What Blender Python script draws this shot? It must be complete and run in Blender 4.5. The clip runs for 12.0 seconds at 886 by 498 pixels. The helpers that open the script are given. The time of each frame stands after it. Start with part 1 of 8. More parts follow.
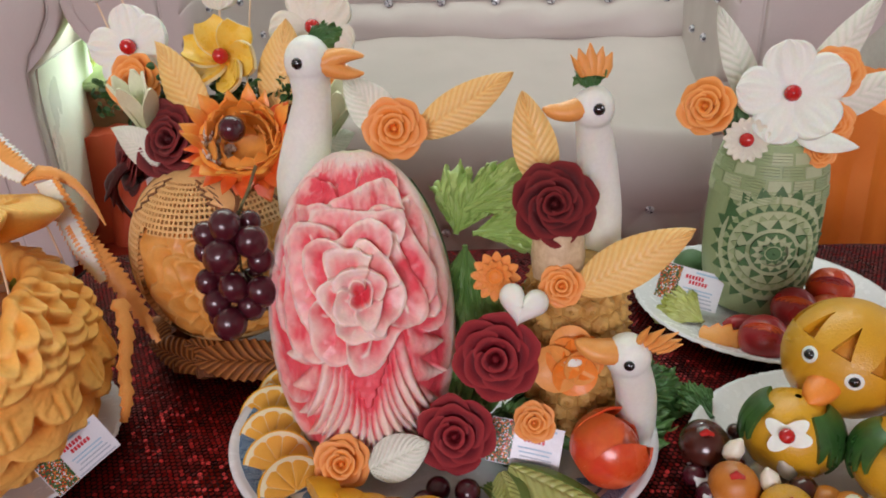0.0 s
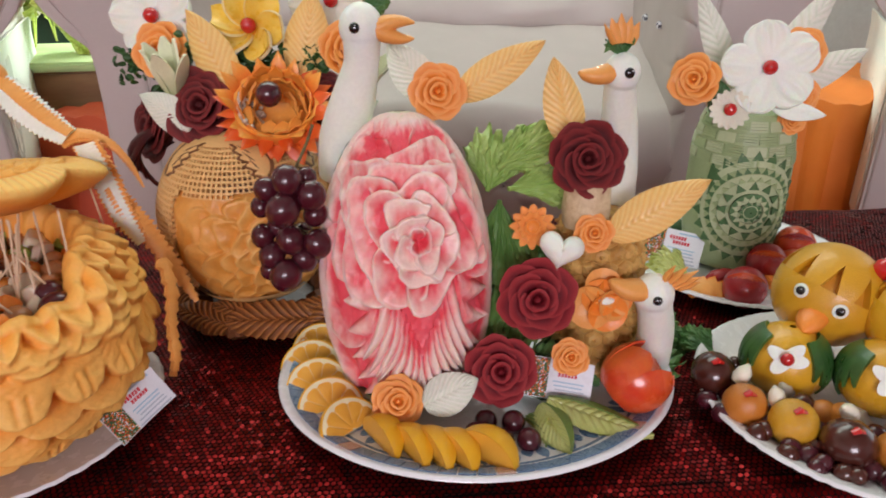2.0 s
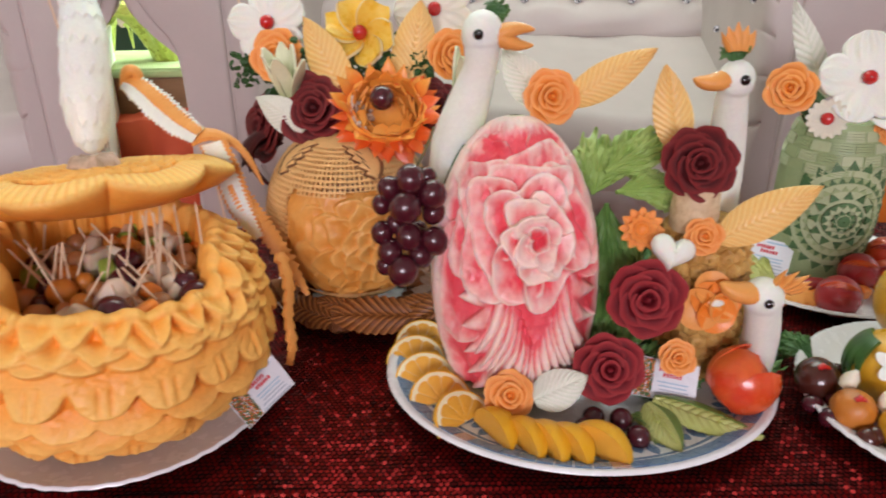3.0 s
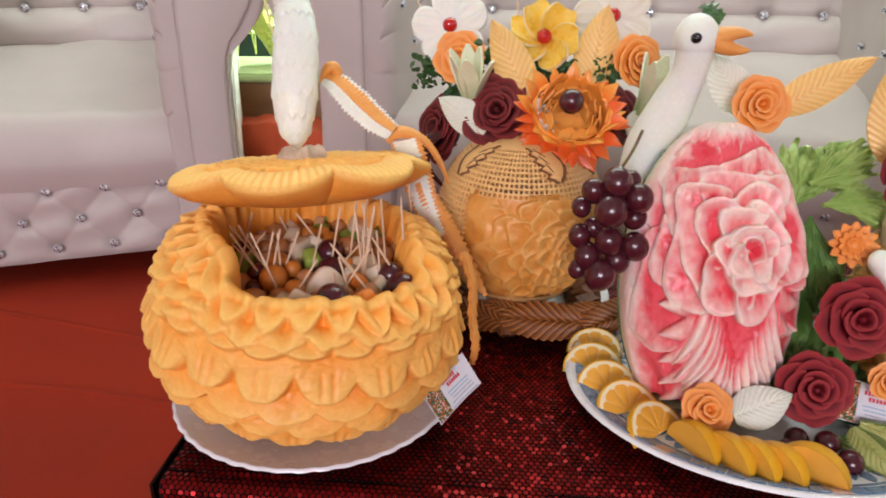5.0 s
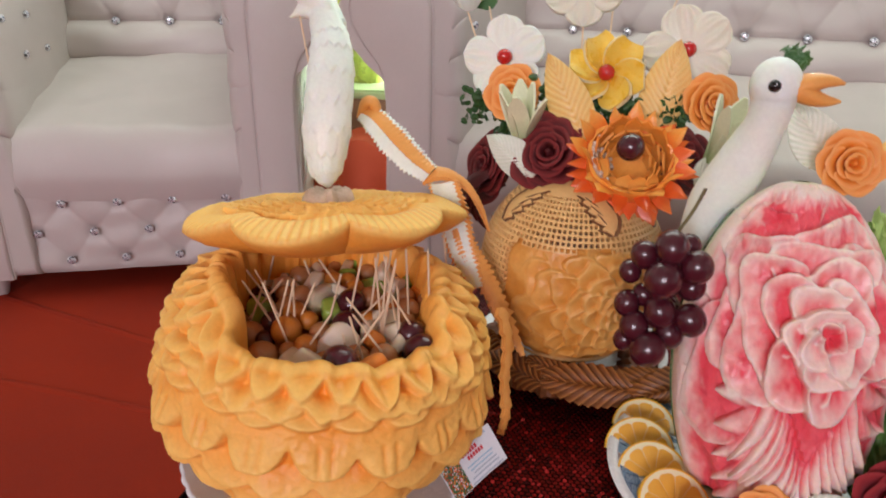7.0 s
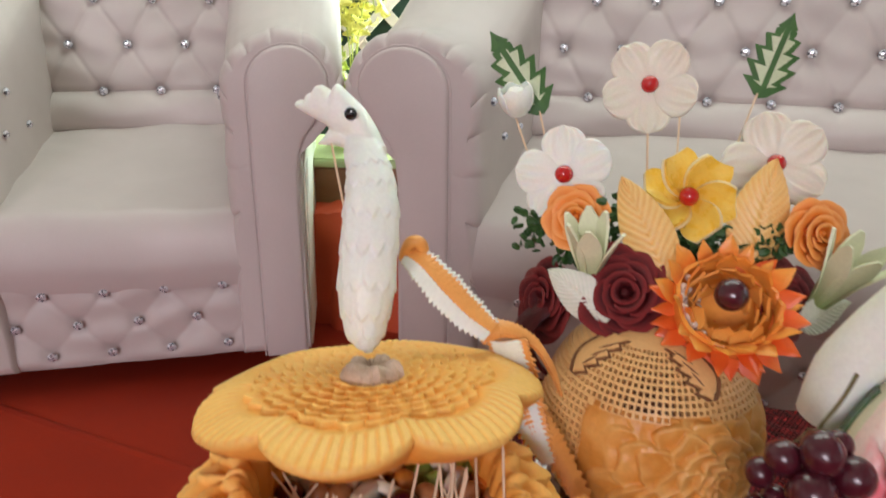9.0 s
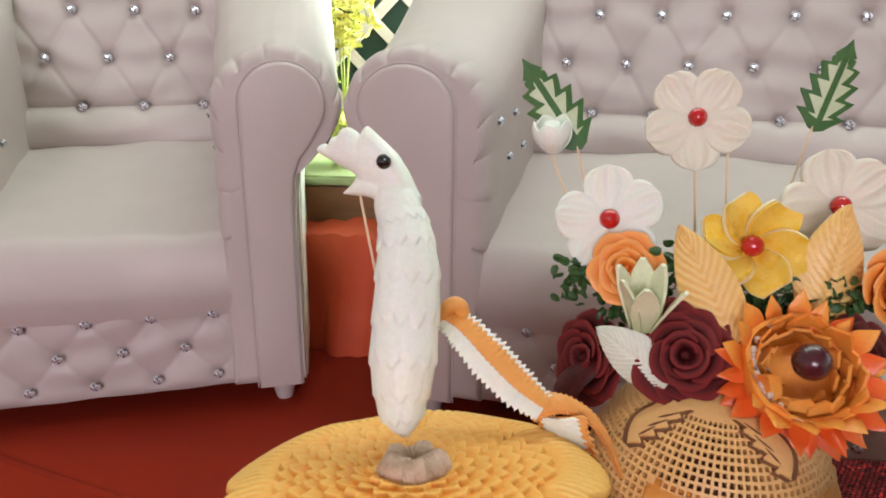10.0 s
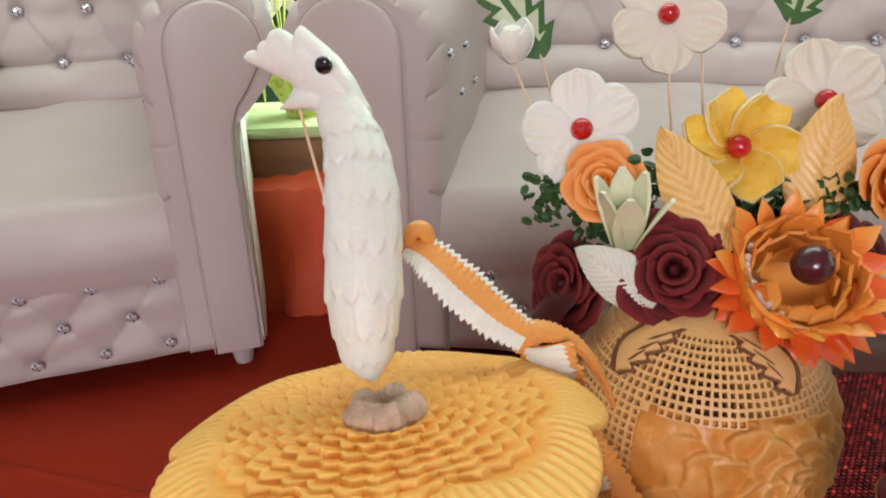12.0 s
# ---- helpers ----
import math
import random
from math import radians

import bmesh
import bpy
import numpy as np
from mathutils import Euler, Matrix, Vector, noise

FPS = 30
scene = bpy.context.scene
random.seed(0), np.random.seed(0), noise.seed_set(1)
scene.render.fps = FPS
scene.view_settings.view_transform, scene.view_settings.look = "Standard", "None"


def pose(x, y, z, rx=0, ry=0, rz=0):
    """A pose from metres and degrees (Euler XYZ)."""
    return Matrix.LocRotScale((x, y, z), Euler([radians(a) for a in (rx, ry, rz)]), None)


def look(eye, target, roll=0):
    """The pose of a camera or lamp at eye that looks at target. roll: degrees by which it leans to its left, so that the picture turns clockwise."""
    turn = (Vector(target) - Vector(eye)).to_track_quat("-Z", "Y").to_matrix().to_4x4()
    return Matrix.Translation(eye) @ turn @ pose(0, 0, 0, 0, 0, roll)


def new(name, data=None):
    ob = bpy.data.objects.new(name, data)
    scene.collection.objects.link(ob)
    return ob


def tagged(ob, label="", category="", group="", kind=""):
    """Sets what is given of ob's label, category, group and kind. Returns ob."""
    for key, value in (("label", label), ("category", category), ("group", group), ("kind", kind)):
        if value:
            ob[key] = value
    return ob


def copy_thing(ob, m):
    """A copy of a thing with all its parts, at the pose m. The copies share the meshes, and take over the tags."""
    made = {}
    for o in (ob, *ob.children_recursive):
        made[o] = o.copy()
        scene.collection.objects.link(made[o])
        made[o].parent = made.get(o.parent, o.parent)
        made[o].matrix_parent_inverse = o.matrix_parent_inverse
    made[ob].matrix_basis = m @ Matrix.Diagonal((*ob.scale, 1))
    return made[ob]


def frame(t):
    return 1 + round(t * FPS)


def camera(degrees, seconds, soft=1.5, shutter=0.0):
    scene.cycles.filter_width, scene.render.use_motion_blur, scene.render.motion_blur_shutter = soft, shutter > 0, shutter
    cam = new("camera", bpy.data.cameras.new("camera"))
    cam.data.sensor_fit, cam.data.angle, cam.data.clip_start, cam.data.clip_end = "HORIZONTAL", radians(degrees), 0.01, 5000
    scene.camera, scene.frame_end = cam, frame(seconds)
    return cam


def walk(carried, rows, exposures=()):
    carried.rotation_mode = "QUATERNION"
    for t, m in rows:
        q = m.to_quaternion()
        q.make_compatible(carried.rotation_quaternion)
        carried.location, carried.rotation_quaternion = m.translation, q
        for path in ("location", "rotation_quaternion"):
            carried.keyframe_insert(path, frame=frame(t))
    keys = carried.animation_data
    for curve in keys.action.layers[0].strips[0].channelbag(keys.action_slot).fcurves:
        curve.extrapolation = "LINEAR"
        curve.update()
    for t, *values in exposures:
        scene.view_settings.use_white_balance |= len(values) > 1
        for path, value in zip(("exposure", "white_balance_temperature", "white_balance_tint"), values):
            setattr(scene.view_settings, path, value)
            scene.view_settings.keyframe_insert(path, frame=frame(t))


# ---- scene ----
cam = camera(65.3, 12.0, soft=1.8, shutter=0.5)
PATH = [
    (0, (0.052, 0.066, 0.782), (-0.046, 1.889, -0.033), -2.1),
    (0.5, (0.029, 0.066, 0.787), (-0.001, 1.893, -0.025), -1.8),
    (1, (-0.008, 0.048, 0.782), (0.046, 1.87, -0.041), -1.4),
    (1.5, (-0.042, 0.014, 0.776), (0.059, 1.829, -0.057), -1.2),
    (2, (-0.071, -0.003, 0.768), (0.053, 1.812, -0.064), -0.2),
    (2.5, (-0.106, -0.019, 0.766), (-0.024, 1.805, -0.052), -0.1),
    (3, (-0.156, -0.027, 0.767), (-0.129, 1.804, -0.037), -0.2),
    (3.5, (-0.224, -0.038, 0.768), (-0.246, 1.79, -0.044), -0.8),
    (3.7, (-0.258, -0.04, 0.764), (-0.28, 1.796, -0.029), -0.7),
    (5.3, (-0.299, -0.027, 0.751), (-0.488, 1.812, -0.013), 0.5),
    (5.5, (-0.293, -0.01, 0.756), (-0.503, 1.825, -0.013), 0.4),
    (6, (-0.272, 0.02, 0.758), (-0.541, 1.844, -0.017), 0.0),
    (6.5, (-0.261, 0.04, 0.762), (-0.575, 1.862, -0.002), 0.2),
    (7, (-0.258, 0.052, 0.77), (-0.647, 1.868, 0.029), 0.9),
    (7.2, (-0.258, 0.057, 0.781), (-0.657, 1.874, 0.046), 1.4),
    (8.8, (-0.341, 0.173, 0.824), (-0.722, 2.025, 0.173), 0.6),
    (9, (-0.36, 0.198, 0.834), (-0.72, 2.058, 0.192), 0.4),
    (9.5, (-0.394, 0.226, 0.849), (-0.733, 2.099, 0.235), 0.8),
    (10, (-0.426, 0.274, 0.854), (-0.73, 2.148, 0.224), 0.6),
    (10.5, (-0.441, 0.309, 0.852), (-0.699, 2.178, 0.189), 0.5),
    (11, (-0.443, 0.33, 0.836), (-0.675, 2.196, 0.155), -0.9),
    (11.5, (-0.442, 0.336, 0.819), (-0.627, 2.193, 0.098), -1.3),
    (12, (-0.438, 0.327, 0.806), (-0.614, 2.174, 0.06), -2.1),
]
EXPOSURES = [(0, -0.13), (2, -0.06), (3, 0.08), (3.5, 0.15), (5.5, 0.10), (7, -0.06), (9, -0.15), (10.5, -0.04), (12, -0.08)]
walk(cam, [(t, look(eye, target, roll)) for t, eye, target, roll in PATH], EXPOSURES)

# ---- light ----
world = bpy.data.worlds.new("daylight")
scene.world = world
world.use_nodes = True
_nt = world.node_tree
_sky = _nt.nodes.new("ShaderNodeTexSky")
_sky.sky_type, _sky.sun_disc = "NISHITA", False
_sky.sun_elevation, _sky.sun_rotation = radians(42), radians(60)
_bg = _nt.nodes["Background"]
_nt.links.new(_sky.outputs["Color"], _bg.inputs["Color"])
_bg.inputs["Strength"].default_value = 0.12


def daylight_lamp(name, at, toward, width, height, watts, tint=(1.0, 0.97, 0.93)):
    """An area lamp for the sky's light, set in an opening of the room."""
    data = bpy.data.lights.new(name, "AREA")
    data.shape, data.size, data.size_y, data.energy, data.color = "RECTANGLE", width, height, watts, tint
    ob = new(name, data)
    ob.matrix_world = look(at, toward)
    return ob


LIGHT = 1.14
# unseen opening behind the camera, added to light everything from the front
daylight_lamp("added_light_front", (-0.8, -5.92, 2.1), (-0.6, 0.0, 0.6), 2.8, 1.5, 212 * LIGHT, (0.988, 0.895, 1.0))
daylight_lamp("window_light_right", (3.55, 1.6, 1.5), (0.0, 1.6, 0.7), 2.6, 1.9, 12 * LIGHT, (0.90, 1.0, 0.93))
# two unseen lamps added behind the sofa for the arm sides and seat tops
daylight_lamp("added_light_back", (0.05, 3.24, 0.92), (-1.1, 2.0, 0.55), 1.5, 1.25, 155 * LIGHT, (0.86, 1.0, 0.90))
daylight_lamp("added_light_high", (0.4, 3.24, 2.1), (-0.6, 1.6, 0.5), 2.2, 1.1, 9 * LIGHT, (0.86, 1.0, 0.90))
# unseen roof opening added to brighten the seat tops
daylight_lamp("added_light_top", (-0.3, 2.0, 2.93), (-0.3, 2.0, 0.0), 3.0, 1.0, 43 * LIGHT, (0.90, 1.0, 0.88))
sun_data = bpy.data.lights.new("sun", "SUN")
sun_data.energy, sun_data.angle, sun_data.color = 0.7, radians(12), (1.0, 0.95, 0.88)
sun = new("sun", sun_data)
sun.matrix_world = look((6, 3, 6), (0, 0, 0))

# ---- materials ----


def mix_node(nt, fac, a, b, mode="MIX"):
    n = nt.nodes.new("ShaderNodeMix")
    n.data_type, n.blend_type = "RGBA", mode
    for sock, val in ((n.inputs[0], fac), (n.inputs[6], a), (n.inputs[7], b)):
        if hasattr(val, "default_value"):
            nt.links.new(val, sock)
        elif isinstance(val, (int, float)):
            sock.default_value = val
        else:
            sock.default_value = (*val, 1.0)
    return n.outputs[2]


def ramp_node(nt, src, lo, hi):
    n = nt.nodes.new("ShaderNodeMapRange")
    nt.links.new(src, n.inputs[0])
    n.inputs[1].default_value, n.inputs[2].default_value = lo, hi
    return n.outputs[0]


def noise_node(nt, vec, scale, detail=3.0, rough=0.55):
    n = nt.nodes.new("ShaderNodeTexNoise")
    n.inputs["Scale"].default_value, n.inputs["Detail"].default_value, n.inputs["Roughness"].default_value = scale, detail, rough
    nt.links.new(vec, n.inputs["Vector"])
    return n.outputs["Fac"]


def surface(name, c1, c2, rough=0.5, scale=30.0, fine=300.0, bump=0.15, tip=None, base=None, metal=0.0, coat=0.0, sss=0.0, vary=0.05, stretch=(1, 1, 1), spec=0.5, rough_var=0.12, mottle=0.35):
    """A procedural material: two colours in patches, fine grain, relief; tip and base are the pigments at the two ends of the tone attribute."""
    m = bpy.data.materials.new(name)
    m.use_nodes = True
    nt = m.node_tree
    b = nt.nodes["Principled BSDF"]
    tc, info = nt.nodes.new("ShaderNodeTexCoord"), nt.nodes.new("ShaderNodeObjectInfo")
    shift = nt.nodes.new("ShaderNodeVectorMath")
    shift.operation = "MULTIPLY_ADD"
    comb = nt.nodes.new("ShaderNodeCombineXYZ")
    for s in comb.inputs:
        nt.links.new(info.outputs["Random"], s)
    nt.links.new(comb.outputs[0], shift.inputs[0])
    shift.inputs[1].default_value = (3.1, 5.7, 4.3)
    mp = nt.nodes.new("ShaderNodeMapping")
    mp.inputs["Scale"].default_value = stretch
    nt.links.new(tc.outputs["Object"], mp.inputs["Vector"])
    nt.links.new(mp.outputs[0], shift.inputs[2])
    vec = shift.outputs[0]
    big, small = noise_node(nt, vec, scale, 4.0), noise_node(nt, vec, fine, 3.0)
    col = mix_node(nt, ramp_node(nt, big, 0.32, 0.68), c1, c2)
    if tip is not None:
        at = nt.nodes.new("ShaderNodeAttribute")
        at.attribute_name = "tone"
        wob = nt.nodes.new("ShaderNodeMath")
        wob.operation = "MULTIPLY_ADD"
        nt.links.new(big, wob.inputs[0])
        wob.inputs[1].default_value = mottle
        nt.links.new(at.outputs["Fac"], wob.inputs[2])
        col = mix_node(nt, ramp_node(nt, wob.outputs[0], 0.125 + 0.5 * mottle, 0.875 + 0.5 * mottle), col, tip)
    grain = nt.nodes.new("ShaderNodeMapRange")
    nt.links.new(small, grain.inputs[0])
    grain.inputs[1].default_value, grain.inputs[2].default_value = 0.25, 0.75
    grain.inputs[3].default_value, grain.inputs[4].default_value = 1 - vary, 1 + vary
    hsv = nt.nodes.new("ShaderNodeHueSaturation")
    nt.links.new(col, hsv.inputs["Color"])
    nt.links.new(grain.outputs[0], hsv.inputs["Value"])
    nt.links.new(hsv.outputs[0], b.inputs["Base Color"])
    rr = nt.nodes.new("ShaderNodeMapRange")
    nt.links.new(big, rr.inputs[0])
    rr.inputs[1].default_value, rr.inputs[2].default_value = 0.3, 0.7
    rr.inputs[3].default_value, rr.inputs[4].default_value = max(0.02, rough - rough_var), min(1, rough + rough_var)
    nt.links.new(rr.outputs[0], b.inputs["Roughness"])
    b.inputs["Metallic"].default_value, b.inputs["Coat Weight"].default_value = metal, coat
    b.inputs["Coat Roughness"].default_value = 0.12
    b.inputs["Specular IOR Level"].default_value = spec
    if sss:
        b.inputs["Subsurface Weight"].default_value = sss
        b.inputs["Subsurface Radius"].default_value = (0.012, 0.006, 0.003)
        b.inputs["Subsurface Scale"].default_value = 0.6
    if bump:
        add = nt.nodes.new("ShaderNodeMath")
        add.operation = "MULTIPLY_ADD"
        nt.links.new(big, add.inputs[0])
        add.inputs[1].default_value = 1.5
        nt.links.new(small, add.inputs[2])
        bp = nt.nodes.new("ShaderNodeBump")
        bp.inputs["Strength"].default_value, bp.inputs["Distance"].default_value = bump, 0.002
        nt.links.new(add.outputs[0], bp.inputs["Height"])
        nt.links.new(bp.outputs[0], b.inputs["Normal"])
    return m


MAT = {
    "carpet": surface("carpet", (0.215, 0.015, 0.005), (0.28, 0.022, 0.007), 0.8, 2.5, 900, 0.3, vary=0.25, spec=0.15),
    "wall": surface("wall", (0.62, 0.63, 0.60), (0.56, 0.57, 0.53), 0.8, 1.5, 60, 0.1),
    "dark_green": surface("dark_green", (0.012, 0.045, 0.03), (0.02, 0.07, 0.045), 0.6, 4, 120, 0.1),
    "white_paint": surface("white_paint", (0.75, 0.74, 0.66), (0.68, 0.67, 0.6), 0.5, 6, 160, 0.1),
    "leather": surface("leather", (0.555, 0.495, 0.462), (0.505, 0.452, 0.422), 0.52, 3.5, 700, 0.10, vary=0.05),
    # outer arm sides: the light on them is put into a paler, greener leather
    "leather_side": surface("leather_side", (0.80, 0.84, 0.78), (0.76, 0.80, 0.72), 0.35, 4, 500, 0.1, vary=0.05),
    "crystal": surface("crystal", (0.95, 0.96, 0.98), (0.62, 0.66, 0.74), 0.10, 500, 2000, 0.0, metal=0.45, coat=0.5),
    "crystal_unlit": surface("crystal_unlit", (0.16, 0.17, 0.20), (0.30, 0.32, 0.36), 0.08, 500, 2000, 0.0, metal=0.6, coat=0.5),
    "sequin": surface("sequin", (0.135, 0.004, 0.004), (0.215, 0.006, 0.006), 0.31, 12, 400, 0.0, metal=0.7, spec=0.2),
    "sequin_cloth": surface("sequin_cloth", (0.012, 0.001, 0.001), (0.008, 0.001, 0.001), 0.8, 20, 600, 0.2, spec=0.15),
    "ceramic": surface("ceramic", (0.83, 0.84, 0.86), (0.79, 0.80, 0.83), 0.22, 12, 200, 0.0, coat=0.2, vary=0.03),
    "orange_cloth": surface("orange_cloth", (0.82, 0.24, 0.025), (0.74, 0.19, 0.02), 0.7, 5, 500, 0.3),
    "red_orange_cloth": surface("red_orange_cloth", (0.52, 0.065, 0.014), (0.44, 0.048, 0.010), 0.7, 5, 500, 0.3),
    "wood": surface("wood", (0.30, 0.15, 0.07), (0.21, 0.10, 0.045), 0.5, 14, 160, 0.2, stretch=(0.15, 1, 1)),
    "pale_green": surface("pale_green", (0.45, 0.55, 0.28), (0.38, 0.48, 0.24), 0.6, 8, 200, 0.2),
    "pumpkin": surface("pumpkin", (0.89, 0.315, 0.03), (0.92, 0.42, 0.07), 0.52, 22, 260, 0.25, tip=(0.94, 0.57, 0.15), coat=0.02, spec=0.4),
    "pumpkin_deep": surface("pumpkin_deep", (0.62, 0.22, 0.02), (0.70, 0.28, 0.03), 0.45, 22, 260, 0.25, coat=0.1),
    "stem": surface("stem", (0.66, 0.50, 0.38), (0.42, 0.30, 0.21), 0.85, 60, 400, 0.8),
    "melon_skin": surface("melon_skin", (0.82, 0.51, 0.20), (0.76, 0.45, 0.165), 0.48, 18, 260, 0.2),
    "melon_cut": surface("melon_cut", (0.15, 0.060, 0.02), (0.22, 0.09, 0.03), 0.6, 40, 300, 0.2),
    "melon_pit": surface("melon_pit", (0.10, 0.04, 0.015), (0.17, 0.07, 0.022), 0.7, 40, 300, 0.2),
    "melon_flesh": surface("melon_flesh", (0.68, 0.27, 0.04), (0.74, 0.33, 0.06), 0.45, 25, 260, 0.25, tip=(0.82, 0.47, 0.14), coat=0.06),
    "wm_flesh": surface("wm_flesh", (0.80, 0.060, 0.092), (0.84, 0.13, 0.16), 0.40, 34, 300, 0.3, tip=(0.92, 0.71, 0.63), coat=0.10, sss=0.25, mottle=0.7),
    "wm_body": surface("wm_body", (0.68, 0.07, 0.09), (0.76, 0.13, 0.14), 0.42, 30, 300, 0.3, tip=(0.76, 0.72, 0.50), coat=0.1, mottle=0.9),
    "rind_green": surface("rind_green", (0.020, 0.070, 0.015), (0.050, 0.140, 0.030), 0.35, 40, 200, 0.15, coat=0.2),
    "rind_light": surface("rind_light", (0.29, 0.37, 0.18), (0.35, 0.43, 0.22), 0.45, 22, 240, 0.2),
    "rind_pale": surface("rind_pale", (0.47, 0.53, 0.32), (0.42, 0.48, 0.28), 0.45, 22, 240, 0.2),
    "rind_leaf_green": surface("rind_leaf_green", (0.045, 0.12, 0.035), (0.075, 0.18, 0.05), 0.55, 30, 240, 0.15, spec=0.25),
    "rind_leaf_pale": surface("rind_leaf_pale", (0.50, 0.60, 0.36), (0.58, 0.66, 0.44), 0.45, 30, 240, 0.15),
    "rind_dark": surface("rind_dark", (0.055, 0.13, 0.05), (0.085, 0.18, 0.065), 0.45, 30, 240, 0.2),
    "lemon": surface("lemon", (0.70, 0.38, 0.022), (0.63, 0.32, 0.016), 0.32, 12, 520, 0.35, coat=0.25, vary=0.05),
    "carrot": surface("carrot", (0.86, 0.25, 0.028), (0.84, 0.28, 0.04), 0.42, 40, 320, 0.25, tip=(0.90, 0.37, 0.09), coat=0.12),
    "carrot_pale": surface("carrot_pale", (0.82, 0.38, 0.10), (0.78, 0.33, 0.07), 0.45, 40, 320, 0.25),
    "papaya": surface("papaya", (0.74, 0.085, 0.012), (0.80, 0.15, 0.02), 0.4, 26, 300, 0.2, tip=(0.87, 0.36, 0.055), coat=0.12),
    "papaya_in": surface("papaya_in", (0.80, 0.36, 0.065), (0.84, 0.42, 0.09), 0.45, 40, 300, 0.25, tip=(0.84, 0.27, 0.035), coat=0.1),
    "seed_fluff": surface("seed_fluff", (0.72, 0.60, 0.50), (0.62, 0.48, 0.38), 0.7, 120, 500, 0.8),
    "beet": surface("beet", (0.060, 0.006, 0.008), (0.100, 0.010, 0.012), 0.42, 60, 320, 0.4, tip=(0.20, 0.019, 0.020), spec=0.3, vary=0.2),
    "beet_red": surface("beet_red", (0.135, 0.006, 0.012), (0.20, 0.010, 0.018), 0.38, 60, 320, 0.4, tip=(0.33, 0.028, 0.034), spec=0.35, vary=0.2),
    "radish": surface("radish", (0.87, 0.915, 0.83), (0.82, 0.87, 0.78), 0.48, 25, 260, 0.15, coat=0.03, sss=0.2, vary=0.04),
    "radish_cream": surface("radish_cream", (0.83, 0.80, 0.66), (0.77, 0.74, 0.60), 0.42, 30, 260, 0.2, coat=0.15, sss=0.15, vary=0.05),
    "leaf_yellow": surface("leaf_yellow", (0.83, 0.49, 0.13), (0.80, 0.45, 0.11), 0.45, 25, 300, 0.25, tip=(0.87, 0.60, 0.22), coat=0.08),
    "leaf_white": surface("leaf_white", (0.62, 0.70, 0.55), (0.70, 0.75, 0.62), 0.45, 30, 300, 0.2, tip=(0.78, 0.80, 0.70)),
    "spike_green": surface("spike_green", (0.24, 0.34, 0.11), (0.32, 0.42, 0.16), 0.45, 30, 300, 0.2, tip=(0.72, 0.74, 0.52)),
    "kale": surface("kale", (0.025, 0.075, 0.018), (0.045, 0.12, 0.025), 0.5, 60, 400, 0.3),
    "lettuce": surface("lettuce", (0.22, 0.37, 0.07), (0.31, 0.46, 0.11), 0.45, 30, 300, 0.4, tip=(0.42, 0.56, 0.18), coat=0.1),
    "lettuce_mid": surface("lettuce_mid", (0.075, 0.18, 0.035), (0.12, 0.25, 0.055), 0.45, 30, 300, 0.4, tip=(0.19, 0.34, 0.09)),
    "lettuce_dark": surface("lettuce_dark", (0.035, 0.11, 0.03), (0.06, 0.16, 0.045), 0.42, 30, 300, 0.4, tip=(0.10, 0.22, 0.06)),
    "citrus_flesh": surface("citrus_flesh", (0.88, 0.40, 0.030), (0.90, 0.50, 0.06), 0.3, 90, 500, 0.4, coat=0.3),
    "citrus_skin": surface("citrus_skin", (0.90, 0.50, 0.018), (0.87, 0.43, 0.012), 0.36, 20, 700, 0.4, coat=0.15),
    "citrus_yellow": surface("citrus_yellow", (0.90, 0.56, 0.05), (0.92, 0.66, 0.12), 0.32, 90, 500, 0.4, coat=0.2),
    "pith": surface("pith", (0.90, 0.82, 0.56), (0.86, 0.76, 0.46), 0.6, 40, 400, 0.2),
    "grape": surface("grape", (0.085, 0.010, 0.018), (0.045, 0.007, 0.013), 0.22, 60, 300, 0.05, coat=0.35, rough_var=0.08, vary=0.2),
    "grape_stalk": surface("grape_stalk", (0.16, 0.14, 0.05), (0.12, 0.09, 0.04), 0.7, 80, 400, 0.3),
    "cherry": surface("cherry", (0.58, 0.015, 0.015), (0.46, 0.010, 0.012), 0.12, 60, 300, 0.0, coat=0.6, rough_var=0.04),
    "tomato": surface("tomato", (0.66, 0.050, 0.018), (0.76, 0.16, 0.03), 0.3, 22, 260, 0.1, coat=0.25),
    "apple_red": surface("apple_red", (0.42, 0.020, 0.025), (0.30, 0.012, 0.02), 0.3, 30, 260, 0.15, coat=0.3),
    "plum": surface("plum", (0.050, 0.012, 0.009), (0.085, 0.020, 0.012), 0.18, 40, 260, 0.05, coat=0.4, rough_var=0.06),
    "lemon_in": surface("lemon_in", (0.60, 0.27, 0.012), (0.54, 0.22, 0.010), 0.5, 30, 300, 0.3),
    "loquat": surface("loquat", (0.54, 0.16, 0.022), (0.62, 0.24, 0.032), 0.3, 30, 300, 0.2, coat=0.25),
    "fruit_tan": surface("fruit_tan", (0.40, 0.15, 0.05), (0.55, 0.27, 0.11), 0.22, 60, 300, 0.15, coat=0.5),
    "fruit_white": surface("fruit_white", (0.78, 0.70, 0.54), (0.66, 0.52, 0.36), 0.24, 60, 300, 0.15, coat=0.35, sss=0.3),
    "fruit_green": surface("fruit_green", (0.24, 0.36, 0.04), (0.34, 0.46, 0.09), 0.28, 60, 300, 0.15, coat=0.35),
    "cucumber": surface("cucumber", (0.42, 0.47, 0.12), (0.50, 0.53, 0.20), 0.35, 40, 300, 0.25, coat=0.25),
    "cucumber_skin": surface("cucumber_skin", (0.11, 0.20, 0.045), (0.17, 0.27, 0.06), 0.35, 40, 300, 0.25, coat=0.25),
